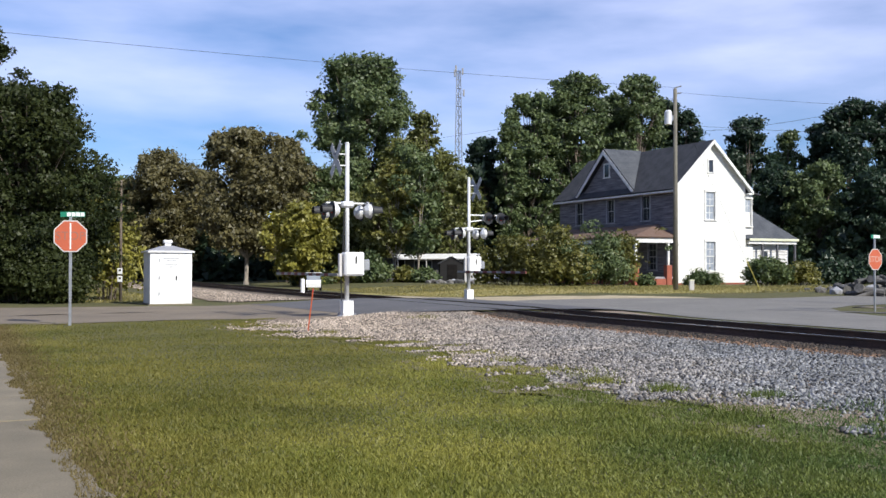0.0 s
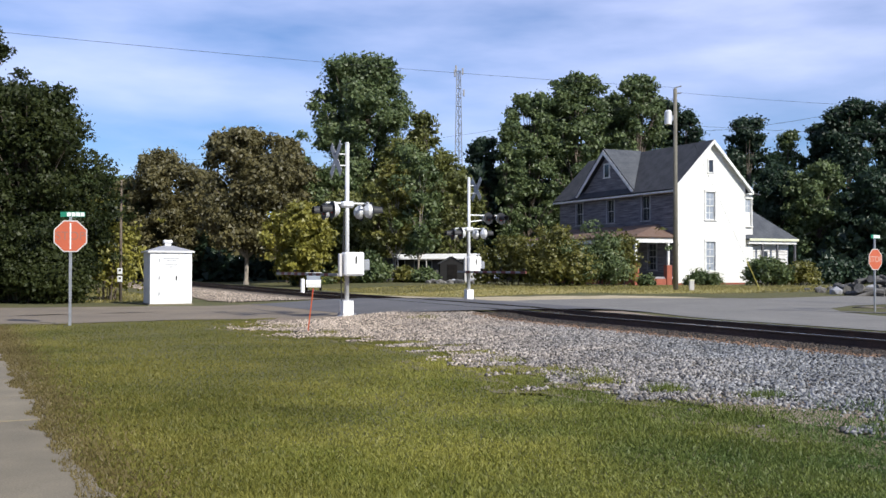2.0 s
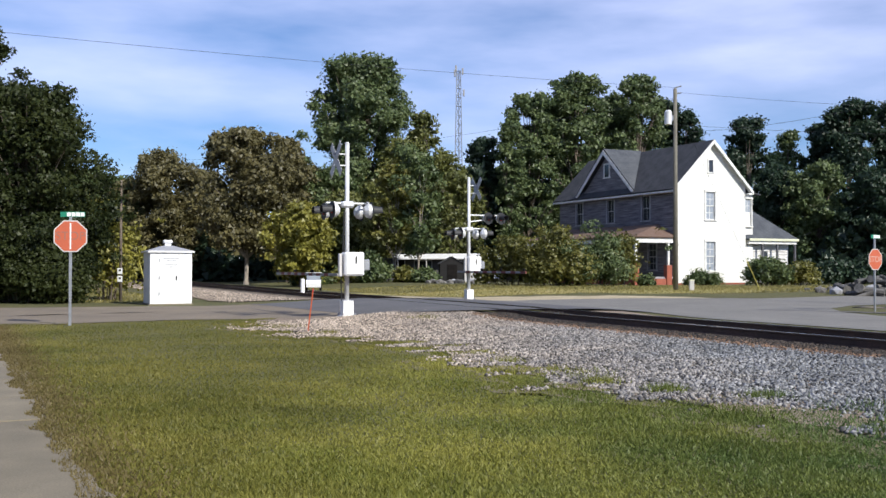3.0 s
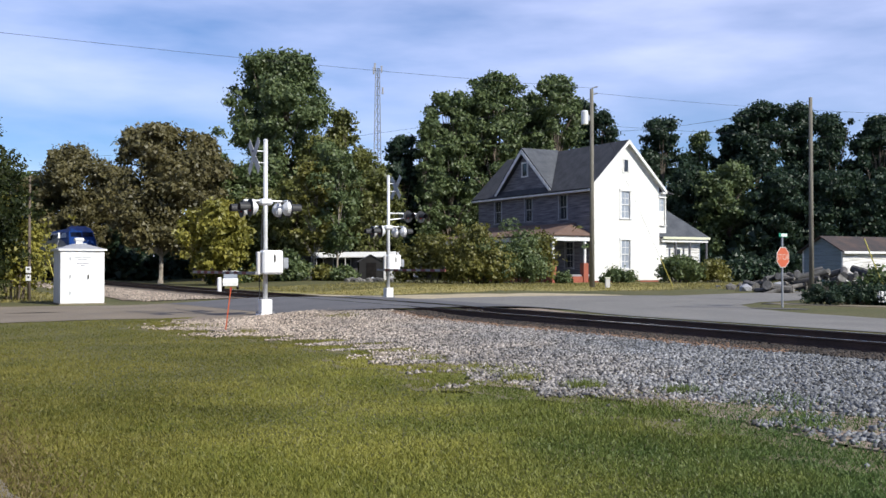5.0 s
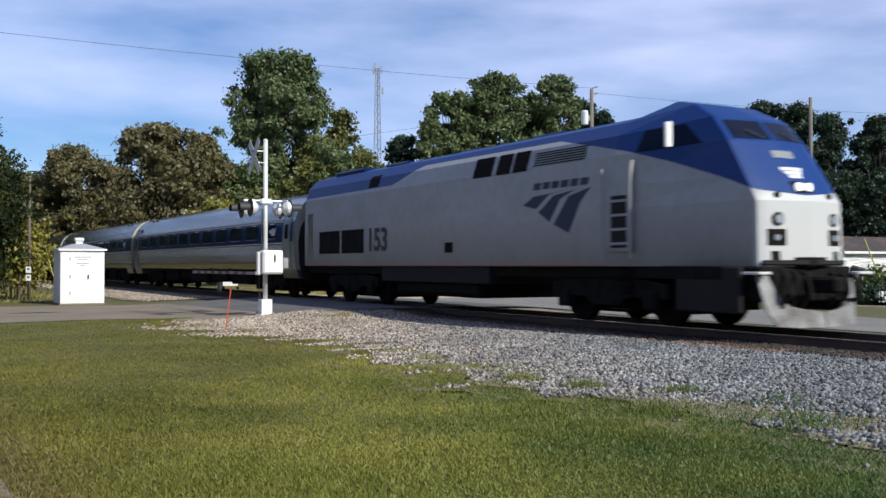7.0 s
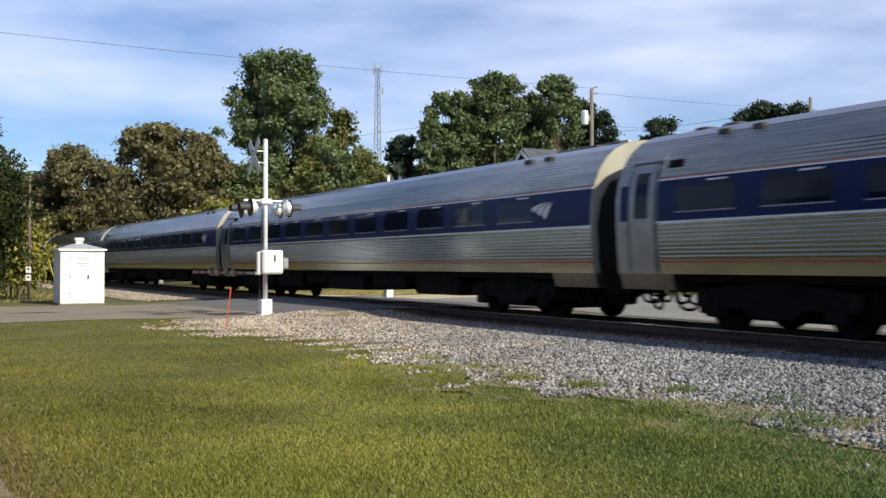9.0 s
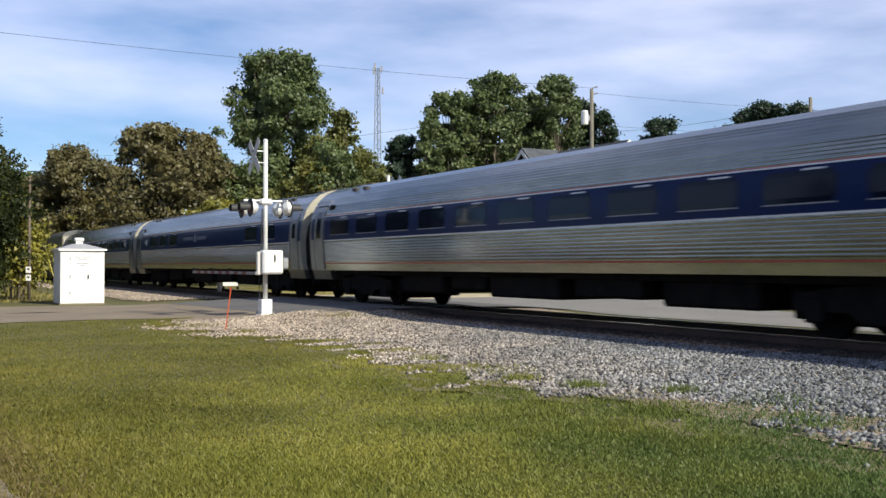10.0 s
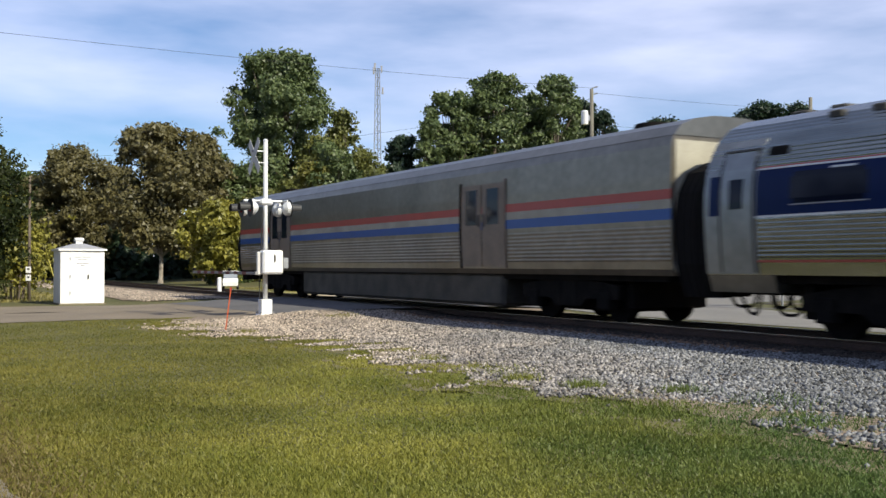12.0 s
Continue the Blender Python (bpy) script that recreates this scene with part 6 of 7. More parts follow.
    part("arm_support", box(-0.32, -0.20, 0.24, 0.34, 1.14, 1.78, 0.02), FADED_WHITE, m, "pale counterweight plate")
    part("counterweight", box(-0.36, -0.16, -0.56, -0.38, 1.30, 1.62, 0.03), GALV, m)
    g = part("gate_arm", box(min(-s * 0.3, s * arm_len), max(-s * 0.3, s * arm_len), 0.35, 0.39, 1.15, 1.23, 0.005), ARM_WHITE, t, "lowered gate arm with faded red and white stripes")
    k = 0.5
    while k < arm_len - 0.3:
        part("stripe", box(min(s * k, s * (k + 0.36)), max(s * k, s * (k + 0.36)), 0.346, 0.394, 1.146, 1.234), FADED_RED, g, "faded red stripe")
        k += 0.76
    for k in (0.35, 0.65, 0.98):
        part("arm_lamp", box(s * arm_len * k - 0.05, s * arm_len * k + 0.05, 0.33, 0.41, 1.24, 1.33, 0.01), DARK, g)
    part("conduit", pipe([(0.10 * s, 0.12, 0.4), (0.10 * s, 0.14, 1.0), (0.05 * s, 0.10, 1.9), (0.0, 0.09, lamp_z)], 0.018, 6), BLACK, t)
    return t


def on_ground(x, y, lift=0.0):
    return float(ground_z(x, y)) + lift


crossing_signal(-4.95, 27.85, on_ground(-4.95, 27.85) - 0.02, 119.4, 4.88, "silver crossing signal mast with round lamps and a lowered gate", 2.98, 1, 6.0, False, 1)
crossing_signal(-2.25, 41.2, on_ground(-2.25, 41.2), 119.4, 5.05, "silver crossing signal mast with two pairs of lamps beyond the track", 2.75, -1, 5.4, True, -1)

# ---- equipment hut ----
hut = thing("equipment_hut", pose(-14.4, 37.63, on_ground(-13.6, 38.3) - 0.01, 0, 0, 29.4), "white metal equipment hut with a shallow pyramid roof", "hut")
HW, HD, HH = 1.60, 1.70, 2.10
part("body", box(0, HW, 0, HD, 0.06, HH, 0.01), WHITE_PAINT, hut, "white sheet metal walls")
part("plinth", box(-0.05, HW + 0.05, -0.05, HD + 0.05, -0.1, 0.06, 0.01), CONCRETE, hut)
rf = bmesh.new()
a = [rf.verts.new(p) for p in ((-0.07, -0.07, HH + 0.02), (HW + 0.07, -0.07, HH + 0.02), (HW + 0.07, HD + 0.07, HH + 0.02), (-0.07, HD + 0.07, HH + 0.02))]
tp = [rf.verts.new(p) for p in ((HW / 2 - 0.2, HD / 2 - 0.2, HH + 0.24), (HW / 2 + 0.2, HD / 2 - 0.2, HH + 0.24), (HW / 2 + 0.2, HD / 2 + 0.2, HH + 0.24), (HW / 2 - 0.2, HD / 2 + 0.2, HH + 0.24))]
rf.faces.new(a[::-1])
rf.faces.new(tp)
for i in range(4):
    rf.faces.new((a[i], a[(i + 1) % 4], tp[(i + 1) % 4], tp[i]))
part("roof", rf, GREY_PAINT, hut, "grey sheet roof")
part("roof_edge", box(-0.08, HW + 0.08, -0.085, -0.072, HH - 0.04, HH + 0.03), WHITE_PAINT, hut)
part("roof_edge", box(-0.085, -0.072, -0.07, HD + 0.08, HH - 0.04, HH + 0.03), WHITE_PAINT, hut)
part("vent_neck", box(HW / 2 - 0.12, HW / 2 + 0.12, HD / 2 - 0.12, HD / 2 + 0.12, HH + 0.22, HH + 0.34), WHITE_PAINT, hut)
part("vent_cap", box(HW / 2 - 0.17, HW / 2 + 0.17, HD / 2 - 0.17, HD / 2 + 0.17, HH + 0.34, HH + 0.47, 0.03), WHITE_PAINT, hut, "white ventilator cap")
door = part("door", box(0.34, 1.26, -0.014, -0.001, 0.14, 1.98, 0.004), WHITE_PAINT, hut, "flush white door")
part("handle", box(0.98, 1.02, -0.06, -0.015, 0.98, 1.16, 0.008), DARK, door)
for hz in (0.4, 1.02, 1.7):
    part("hinge", box(0.33, 0.37, -0.03, -0.015, hz, hz + 0.12), GALV, door)
for k, (w, z) in enumerate(((0.62, 1.80), (0.36, 1.72), (0.46, 1.56), (0.16, 1.48))):
    part("notice_line", box(HW / 2 - w / 2, HW / 2 + w / 2, -0.0175, -0.0142, z, z + 0.035), GREY_PAINT, door, "line of small writing too blurred to read")
for px in (0.12, 1.48):
    part("corner_strip", box(px - 0.05, px + 0.05, -0.012, -0.001, 0.08, HH - 0.06), WHITE_PAINT, hut)


# ---- signs ----
def text_mesh(body, size, mat, parent, m, depth=0.004, label=""):
    cu = bpy.data.curves.new("lettering", "FONT")
    cu.body, cu.size, cu.extrude, cu.align_x, cu.align_y = body, size, depth, "CENTER", "CENTER"
    tmp = bpy.data.objects.new("lettering", cu)
    me = bpy.data.meshes.new_from_object(tmp)
    me.materials.append(mat)
    t = new("lettering", me)
    t.parent = parent
    t.matrix_basis = m
    return tagged(t, label)


def stop_sign(x, y, rz, label, centre, blade_z, blade_turn, width=0.78, strip=True, letters=None):
    t = thing("stop_sign", pose(x, y, on_ground(x, y) - 0.3, 0, 0, rz), label, "traffic sign")
    c = centre + 0.3
    part("post", box(-0.035, 0.035, 0.0, 0.05, 0.0, blade_z + 0.2, 0.004), GALV, t, "steel channel post")
    r = width / 2 / math.cos(math.pi / 8)
    octagon = [(r * math.cos(math.pi / 8 + k * math.pi / 4), c + r * math.sin(math.pi / 8 + k * math.pi / 4)) for k in range(8)]
    inner = [(px * 0.93, c + (pz - c) * 0.93) for px, pz in octagon]
    plate = part("plate", prism(octagon, "y", -0.006, -0.001), FADED_WHITE, t, "eight-sided plate with a pale rim")
    part("face", prism(inner, "y", -0.009, -0.0062), RED_SIGN, plate, "faded orange-red face")
    text_mesh("STOP", 0.30, letters or FADED_PINK, plate, pose(0, -0.010, c, 90, 0, 0), 0.001, "faded white lettering")
    if strip:
        part("strip", box(-0.018, 0.018, -0.013, -0.0095, c - 0.33, c + 0.33), WHITE_PAINT, plate, "white reflective strip")
    bm = box(-0.30, 0.30, -0.004, 0.004, blade_z + 0.2, blade_z + 0.33, 0.0)
    bmesh.ops.transform(bm, matrix=pose(0.05, 0.02, 0, 0, 0, blade_turn), verts=bm.verts)
    nb = part("name_blade", bm, GREEN_SIGN, t, "green street name blade")
    for k in range(4):
        b2 = box(-0.14 + 0.11 * k, -0.045 + 0.11 * k, -0.008, -0.0045, blade_z + 0.215, blade_z + 0.315)
        bmesh.ops.transform(b2, matrix=pose(0.05, 0.02, 0, 0, 0, blade_turn), verts=b2.verts)
        part("lettering", b2, WHITE_PAINT, nb, "white bar of lettering")
    return t


FADED_PINK = plain("faded_lettering", (0.30, 0.13, 0.09), 0.5)
stop_sign(-11.44, 24.49, 20, "faded red stop sign with green name blade on steel post", 2.27, 2.86, -6, 0.80)
stop_sign(12.0, 35.3, 36, "small faded stop sign with a street name blade beside the street", 1.78, 2.60, 8, 0.72, False, plain("pale_lettering", (0.52, 0.36, 0.30), 0.6))

# marker stake in the gravel
stake = thing("marker_stake", pose(-4.95, 22.75, on_ground(-4.95, 22.75) - 0.05, 0, 7, 0), "leaning thin red marker stake", "stake")
part("rod", box(-0.012, 0.012, -0.012, 0.012, 0, 1.05, 0.002), ORANGE, stake)
part("tip", box(-0.014, 0.014, -0.014, 0.014, 0.98, 1.06), RED, stake)
post = thing("white_post", pose(-10.98, 49.1, on_ground(-10.98, 49.1) - 0.1), "short white painted post on the lawn", "post")
part("shaft", rod((0, 0, 0), (0, 0, 0.86), 0.11, 0.10, 14), WHITE_PAINT, post)
part("top", rod((0, 0, 0.86), (0, 0, 0.90), 0.10, 0.05, 14), WHITE_PAINT, post)
meter = thing("utility_pedestal", pose(8.7, 52.9, on_ground(8.7, 52.9) - 0.05), "short pale cable pedestal at the foot of the pole", "pedestal")
part("cabinet", box(-0.12, 0.12, -0.1, 0.1, 0, 0.55, 0.02), FADED_WHITE, meter)
part("cap", box(-0.14, 0.14, -0.12, 0.12, 0.55, 0.62, 0.02), YELLOWED, meter)


# ---- poles and wires ----
def utility_pole(x, y, top, label, r=0.16, lean=0.0, wood=WOOD_POLE):
    t = thing("utility_pole", pose(x, y, on_ground(x, y) - 0.3, 0, lean, 0), label, "utility pole")
    part("shaft", rod((0, 0, 0), (0, 0, top + 0.3 - on_ground(x, y)), r, r * 0.68, 14), wood, t, smooth=True)
    return t


main_pole = utility_pole(7.93, 53.2, 10.9, "weathered wooden utility pole with a transformer", 0.14)
tr = part("transformer", rod((-0.38, -0.1, 9.0), (-0.38, -0.1, 9.65), 0.19, 0.19, 18), ALUMINIUM, main_pole, "pale grey transformer can")
part("lid", rod((-0.38, -0.1, 9.65), (-0.38, -0.1, 9.75), 0.20, 0.12, 18), ALUMINIUM, tr)
part("bushing", rod((-0.38, -0.1, 9.75), (-0.38, -0.1, 10.0), 0.04, 0.03, 8), DARK, tr)
part("bracket", box(-0.25, -0.10, -0.06, 0.06, 9.2, 9.5), GALV, main_pole)
for z in (10.95, 10.6):
    part("insulator", rod((0.0, 0, z), (0.32, 0, z + 0.08), 0.03, 0.04, 8), GALV, main_pole)
utility_pole(15.0, 40.7, 8.35, "plain weathered utility pole at the hedge", 0.105)
left_pole = utility_pole(-17.38, 42.0, 5.25, "thin dark pole with two small white notices", 0.07, wood=BARK)
for z in (1.18, 0.84):
    part("notice", box(-0.11, 0.11, -0.095, -0.08, z + 0.3, z + 0.56, 0.003), WHITE_PAINT, left_pole, "small white notice")
    part("notice_mark", box(-0.05, 0.05, -0.10, -0.096, z + 0.42, z + 0.5), BLACK, left_pole)


def wire(name, a, b, sag, label, r=0.007, n=14):
    pts = []
    for i in range(n + 1):
        u = i / n
        p = Vector(a).lerp(Vector(b), u)
        p.z -= sag * 4 * u * (1 - u)
        pts.append(p)
    return tagged(mesh_object(name, pipe(pts, r, 4), BLACK), label, "wire")


wire("overhead_wire", (7.95, 53.2, 10.95), (-50, 19.8, 11.6), 0.7, "long dark overhead wire to the main pole", 0.0075, 24)
wire("overhead_wire", (7.95, 53.2, 10.4), (-30, 82, 10.5), 0.8, "dark overhead wire into the woods")
wire("overhead_wire", (7.95, 53.2, 9.1), (-26, 84, 9.4), 0.6, "dark overhead wire into the woods")
wire("overhead_wire", (7.95, 53.2, 9.0), (40, 43, 7.6), 0.7, "dark overhead wire along the street")
wire("overhead_wire", (7.95, 53.2, 8.6), (15.0, 40.7, 8.2), 0.3, "dark wire between two poles")
wire("overhead_wire", (7.95, 53.2, 10.7), (40, 60, 10.6), 0.5, "dark overhead wire along the street")
wire("service_wire", (15.0, 40.7, 5.2), (19.0, 74, 3.6), 0.5, "thin service wire to the house")


def guy(name, top, foot, label, guard=1.9):
    t = thing(name, Matrix(), label, "guy wire")
    top, foot = Vector(top), Vector(foot)
    part("cable", rod(foot, top, 0.005, 0.005, 5), DARK, t)
    u = guard / (top - foot).length
    part("guard", rod(foot + Vector((0.012, 0, 0)), foot.lerp(top, u) + Vector((0.012, 0, 0)), 0.024, 0.024, 8), YELLOW, t, "yellow plastic guard")
    return t


guy("guy_wire", (7.95, 53.2, 10.2), (13.2, 57.5, 0.28), "guy wire with a yellow guard beside the house", 2.0)
guy("guy_wire", (15.0, 40.7, 8.0), (17.6, 39.5, 0.1), "guy wire with a yellow guard in the hedge", 2.6)
guy("guy_wire", (-18.6, 44.0, 6.0), (-16.7, 43.6, 0.0), "guy wire with a yellow guard beside the thin pole", 2.0)

# ---- lattice tower ----
tower = thing("lattice_tower", pose(-11.8, 180, 0), "tall galvanised lattice radio tower above the trees", "tower")


def tower_leg(k, z):
    r = 1.15 - 0.75 * z / 37.5
    a = math.radians(90 + 120 * k)
    return (r * math.cos(a), r * math.sin(a), z)


for k in range(3):
    part("leg", rod(tower_leg(k, 0), tower_leg(k, 37.0), 0.10, 0.07, 6), GALV, tower)
levels = np.linspace(0, 37, 24)
for z0, z1 in zip(levels, levels[1:]):
    br = bmesh.new()
    for k in range(3):
        rod(tower_leg(k, z0), tower_leg((k + 1) % 3, z1), 0.045, 0.045, 4, br)
        rod(tower_leg(k, z1), tower_leg((k + 1) % 3, z1), 0.04, 0.04, 4, br)
    part("bracing", br, GALV, tower)
for dx, z in ((-0.7, 36.6), (0.7, 36.9), (0.9, 33.0), (-0.5, 37.4)):
    part("antenna", box(dx - 0.16, dx + 0.16, -0.2, 0.2, z - 0.6, z + 0.6, 0.03), GREY_PAINT, tower, "grey panel antenna")

# ---- sheds and clutter beyond the street ----
OLD_ROOF = material("old_dark_roof", (0.075, 0.05, 0.042), 0.9, other=(0.035, 0.03, 0.03), scale=1.2, fine=0.3)
DARK_LOG = material("dark_wet_log", (0.045, 0.043, 0.042), 0.95, other=(0.10, 0.097, 0.093), scale=5, fine=0.4)
GREY_LOG = material("grey_weathered_log", (0.16, 0.15, 0.14), 0.95, other=(0.05, 0.045, 0.04), scale=3, fine=0.4, amount=0.6)
shed = thing("shed", pose(24.0, 60.0, 0.2, 0, 0, 29.4), "weathered shed with a dark brown roof and a white side", "shed")
part("wall", box(0, 7.5, 0, 0.12, 0, 2.2), WORN_BOARDS, shed, "white worn boards")
part("wall", box(0, 0.12, 0.121, 2.9, 0, 2.2), BLUE_GREY, shed, "blue-grey boards")
part("wall", prism([(0.0, 2.2), (3.02, 2.2), (1.5, 3.0)], "x", 0.0, 0.12), BLUE_GREY, shed, "blue-grey gable")
part("wall", box(7.38, 7.5, 0.121, 2.9, 0, 2.2), BLUE_GREY, shed)
part("wall", box(0.0, 7.5, 2.9, 3.02, 0, 2.2), WORN_BOARDS, shed)
part("roof", slab([(-0.25, -0.3, 2.10), (7.8, -0.3, 2.10), (7.8, 1.5, 3.10), (-0.25, 1.5, 3.10)], 0.06), OLD_ROOF, shed, "brown rusted roof")
part("roof", slab([(-0.25, 1.5, 3.10), (7.8, 1.5, 3.10), (7.8, 3.3, 2.10), (-0.25, 3.3, 2.10)], 0.06), OLD_ROOF, shed)
part("eave_board", box(-0.25, 7.8, -0.32, -0.302, 2.0, 2.14), WHITE_TRIM, shed)

grow = np.random.default_rng(31)


OLD_WOOD = material("old_cut_wood", (0.22, 0.21, 0.195), 0.95, other=(0.09, 0.085, 0.08), scale=4, fine=0.3)


def log(x, y, z, rz, length, r, k):
    t = thing("log", pose(x, y, z, 0, grow.normal(0, 12), rz), "grey weathered cut log in a heap", "log", "heap of logs and rubble")
    part("bark", rod((-length / 2, 0, 0), (length / 2, 0, 0), r, r * 0.9, 9), GREY_LOG if k % 3 else DARK_LOG, t)
    part("cut_end", rod((-length / 2 - 0.006, 0, 0), (-length / 2, 0, 0), r * 0.9, r * 0.9, 9), OLD_WOOD, t)
    return t


for k in range(70):
    u = grow.uniform(0, 1)
    x = 15.4 + 7.0 * u
    y = 47.6 + grow.uniform(0, 3.4) + (x - 16) * 0.3
    r = grow.uniform(0.10, 0.24)
    layer = grow.integers(0, 4) if 0.15 < u < 0.85 else 0
    log(x, y, on_ground(x, y) + r + 0.24 * layer, grow.uniform(0, 180), grow.uniform(0.5, 1.5), r, k)


def rubble(x, y, size, k, group):
    bm = bmesh.new()
    bmesh.ops.create_icosphere(bm, subdivisions=1, radius=size)
    for v in bm.verts:
        v.co *= grow.uniform(0.65, 1.15)
        v.co.z *= 0.7
    ob = mesh_object("rubble_block", bm, (OLD_WOOD, GREY_LOG, GREY_PAINT, DARK_LOG)[k % 4])
    ob.matrix_world = pose(x, y, on_ground(x, y) + size * 0.3, 0, 0, grow.uniform(0, 360))
    return tagged(ob, "pale broken block in a heap of rubble", "rubble", group)


for k in range(34):
    rubble(14.4 + grow.uniform(0, 8.0), 48.5 + grow.uniform(0, 5.5), grow.uniform(0.14, 0.42), k, "heap of logs and rubble")
for k in range(20):
    rubble(-7.2 + grow.uniform(0, 4.6), 74 + grow.uniform(-1.2, 1.2), grow.uniform(0.16, 0.36), k, "stones before the trailer")

# hedge and lawn shrubs on the far corner
bush(15.2, 37.6, 3.2, 1.5, 0.82, LEAF_DARK, 41, 9000, 0.05, "low clipped dark green hedge", "hedge", 10, 34)
bush(18.2, 37.2, 3.4, 1.5, 0.95, LEAF_DARK, 42, 9000, 0.05, "low clipped dark green hedge", "hedge", 5, 34)
bush(17.6, 40.2, 2.4, 1.4, 1.35, LEAF_MID, 43, 2600, 0.10, "low green shrub behind the hedge")
fl = np.random.default_rng(9)
v, f = leaf_sprays(np.stack([15.9 + fl.uniform(0, 1.5, 260), 36.55 + fl.uniform(-0.2, 0.2, 260), 0.15 + fl.uniform(0, 0.4, 260)], -1), np.array((0.0, -0.6, 0.4)), 0.05, fl)
tagged(array_mesh("white_flowers", v, f, WHITE_TRIM), "small white flowers before the hedge", "flowers", kind="stuff")

# shrubs round the house
bush(-0.9, 65.6, 4.0, 2.4, 3.2, LEAF_OLIVE, 51, 8000, 0.10, "yellow-green overgrown shrub before the porch")
bush(2.0, 64.2, 3.8, 2.6, 3.6, LEAF_OLIVE, 52, 9500, 0.095, "large overgrown green shrub before the porch")
bush(4.3, 64.6, 3.4, 2.4, 3.7, LEAF_MID, 53, 9500, 0.095, "large overgrown green shrub before the porch")
bush(6.3, 66.0, 1.5, 1.4, 3.4, LEAF_OLIVE, 54, 2400, 0.13, "vine climbing over the porch corner")
bush(11.7, 67.2, 2.0, 1.2, 1.0, LEAF_MID, 55, 1600, 0.10, "small round shrub at the white wall")
bush(16.2, 69.0, 2.6, 1.8, 1.7, LEAF_MID, 56, 2600, 0.12, "green shrub at the house corner")
bush(18.6, 70.2, 2.8, 1.8, 1.5, LEAF_OLIVE, 57, 2600, 0.12, "weedy shrub at the low wing")
bush(7.8, 64.9, 0.9, 0.8, 0.7, LEAF_MID, 58, 700, 0.09, "small shrub at the porch steps")
for k, (x, w, h) in enumerate(((-16.5, 2.5, 1.3), (-13.8, 2.2, 1.1), (-11.5, 2.0, 1.4), (-9.2, 1.8, 1.1), (-7.6, 1.6, 1.0))):
    bush(x, 76 + (k % 2) * 1.5, w, 1.4, h, (LEAF_MID, LEAF_OLIVE)[k % 2], 60 + k, 1500, 0.13, "low scrub before the trailer")
for k, (x, y, w, h) in enumerate(((22.5, 74, 3.4, 1.6), (26, 76, 4.0, 2.0), (30, 74, 4.0, 1.8), (34, 72, 4.0, 2.2), (38.5, 74, 4.5, 2.4))):
    bush(x, y, w, 2.0, h, LEAF_DARK, 70 + k, 2400, 0.17, "weedy dark scrub at the edge of the woods")

# ---- trailer home ----
TRAILER_GREY = material("grimy_trailer_paint", (0.085, 0.08, 0.085), 0.8, other=(0.05, 0.046, 0.05), scale=1.2, fine=0.2)
tree(-10.3, 79.5, 9.5, 3.6, 2.4, LEAF_OLIVE, 81, dense=0.6, size=0.14, lobes=26, label="slender young tree before the trailer", bark=PALE_BARK, trunk_r=0.09)
tree(-8.4, 79.0, 10.5, 3.8, 2.3, LEAF_MID, 82, dense=0.6, size=0.14, lobes=26, label="slender young tree before the trailer", bark=PALE_BARK, trunk_r=0.09)
for tx0, ty0, th, tw, tleaf in ((-12.8, 86.5, 8.5, 4.4, LEAF_LIGHT), (-5.8, 88.0, 9.5, 4.6, LEAF_LIGHT), (-15.0, 84.0, 7.5, 4.0, LEAF_LIGHT)):
    tree(tx0, ty0, th, tw, 1.6, tleaf, 84 + int(th * 2), dense=0.6, size=0.15, lobes=26, label="young light green tree behind the trailer", trunk_r=0.08)
bush(-12.6, 79.5, 3.4, 1.6, 2.3, LEAF_MID, 83, 3200, 0.13, "overgrown scrub at the end of the trailer")
trailer = thing("trailer_home", pose(-13.6, 84.0, 0.3, 0, 0, 2), "long low trailer home with a white roof and dark walls", "trailer home")
TL = 11.0
part("wall", box(0, TL, 0, 3.6, 0.45, 1.95), TRAILER_GREY, trailer, "dull grey walls")
part("skirting", box(0.05, TL - 0.05, 0.03, 3.5, -0.15, 0.45), TRAILER_GREY, trailer)
part("roof", slab([(2.6, -0.9, 1.90), (TL + 1.1, -0.9, 1.98), (TL + 1.1, 1.8, 2.42), (2.6, 1.8, 2.30)], 0.08), WHITE_PAINT, trailer, "bright white sheet roof")
part("roof", slab([(2.6, 1.8, 2.30), (TL + 1.1, 1.8, 2.42), (TL + 1.1, 4.2, 1.98), (2.6, 4.2, 1.90)], 0.08), WHITE_PAINT, trailer)
part("roof", slab([(-0.2, -0.3, 1.97), (2.58, -0.3, 1.97), (2.58, 3.8, 2.0), (-0.2, 3.8, 2.0)], 0.06), TRAILER_GREY, trailer, "grey flat roof of the far end")
for k in range(1, 5):
    part("awning_post", box(0.6 + 2.4 * k, 0.66 + 2.4 * k, -0.85, -0.77, -0.2, 1.92), FADED_WHITE, trailer)
for x0, x1, z0, z1, m in ((0.8, 1.7, 1.0, 1.7, GLASS), (2.6, 3.5, 0.45, 1.8, DARK), (4.4, 5.8, 0.9, 1.7, GLASS), (7.4, 8.3, 0.45, 1.8, DARK), (9.0, 10.2, 1.0, 1.7, GLASS)):
    fr = part("window_frame", box(x0 - 0.08, x1 + 0.08, -0.03, -0.001, z0 - 0.08, z1 + 0.08), GREY_PAINT, trailer)
    part("pane", box(x0, x1, -0.045, -0.031, z0, z1), m, fr)
part("white_end", box(TL - 2.2, TL + 0.5, -1.4, -0.95, 0.2, 1.7, 0.02), WHITE_PAINT, trailer, "white panel at the end")
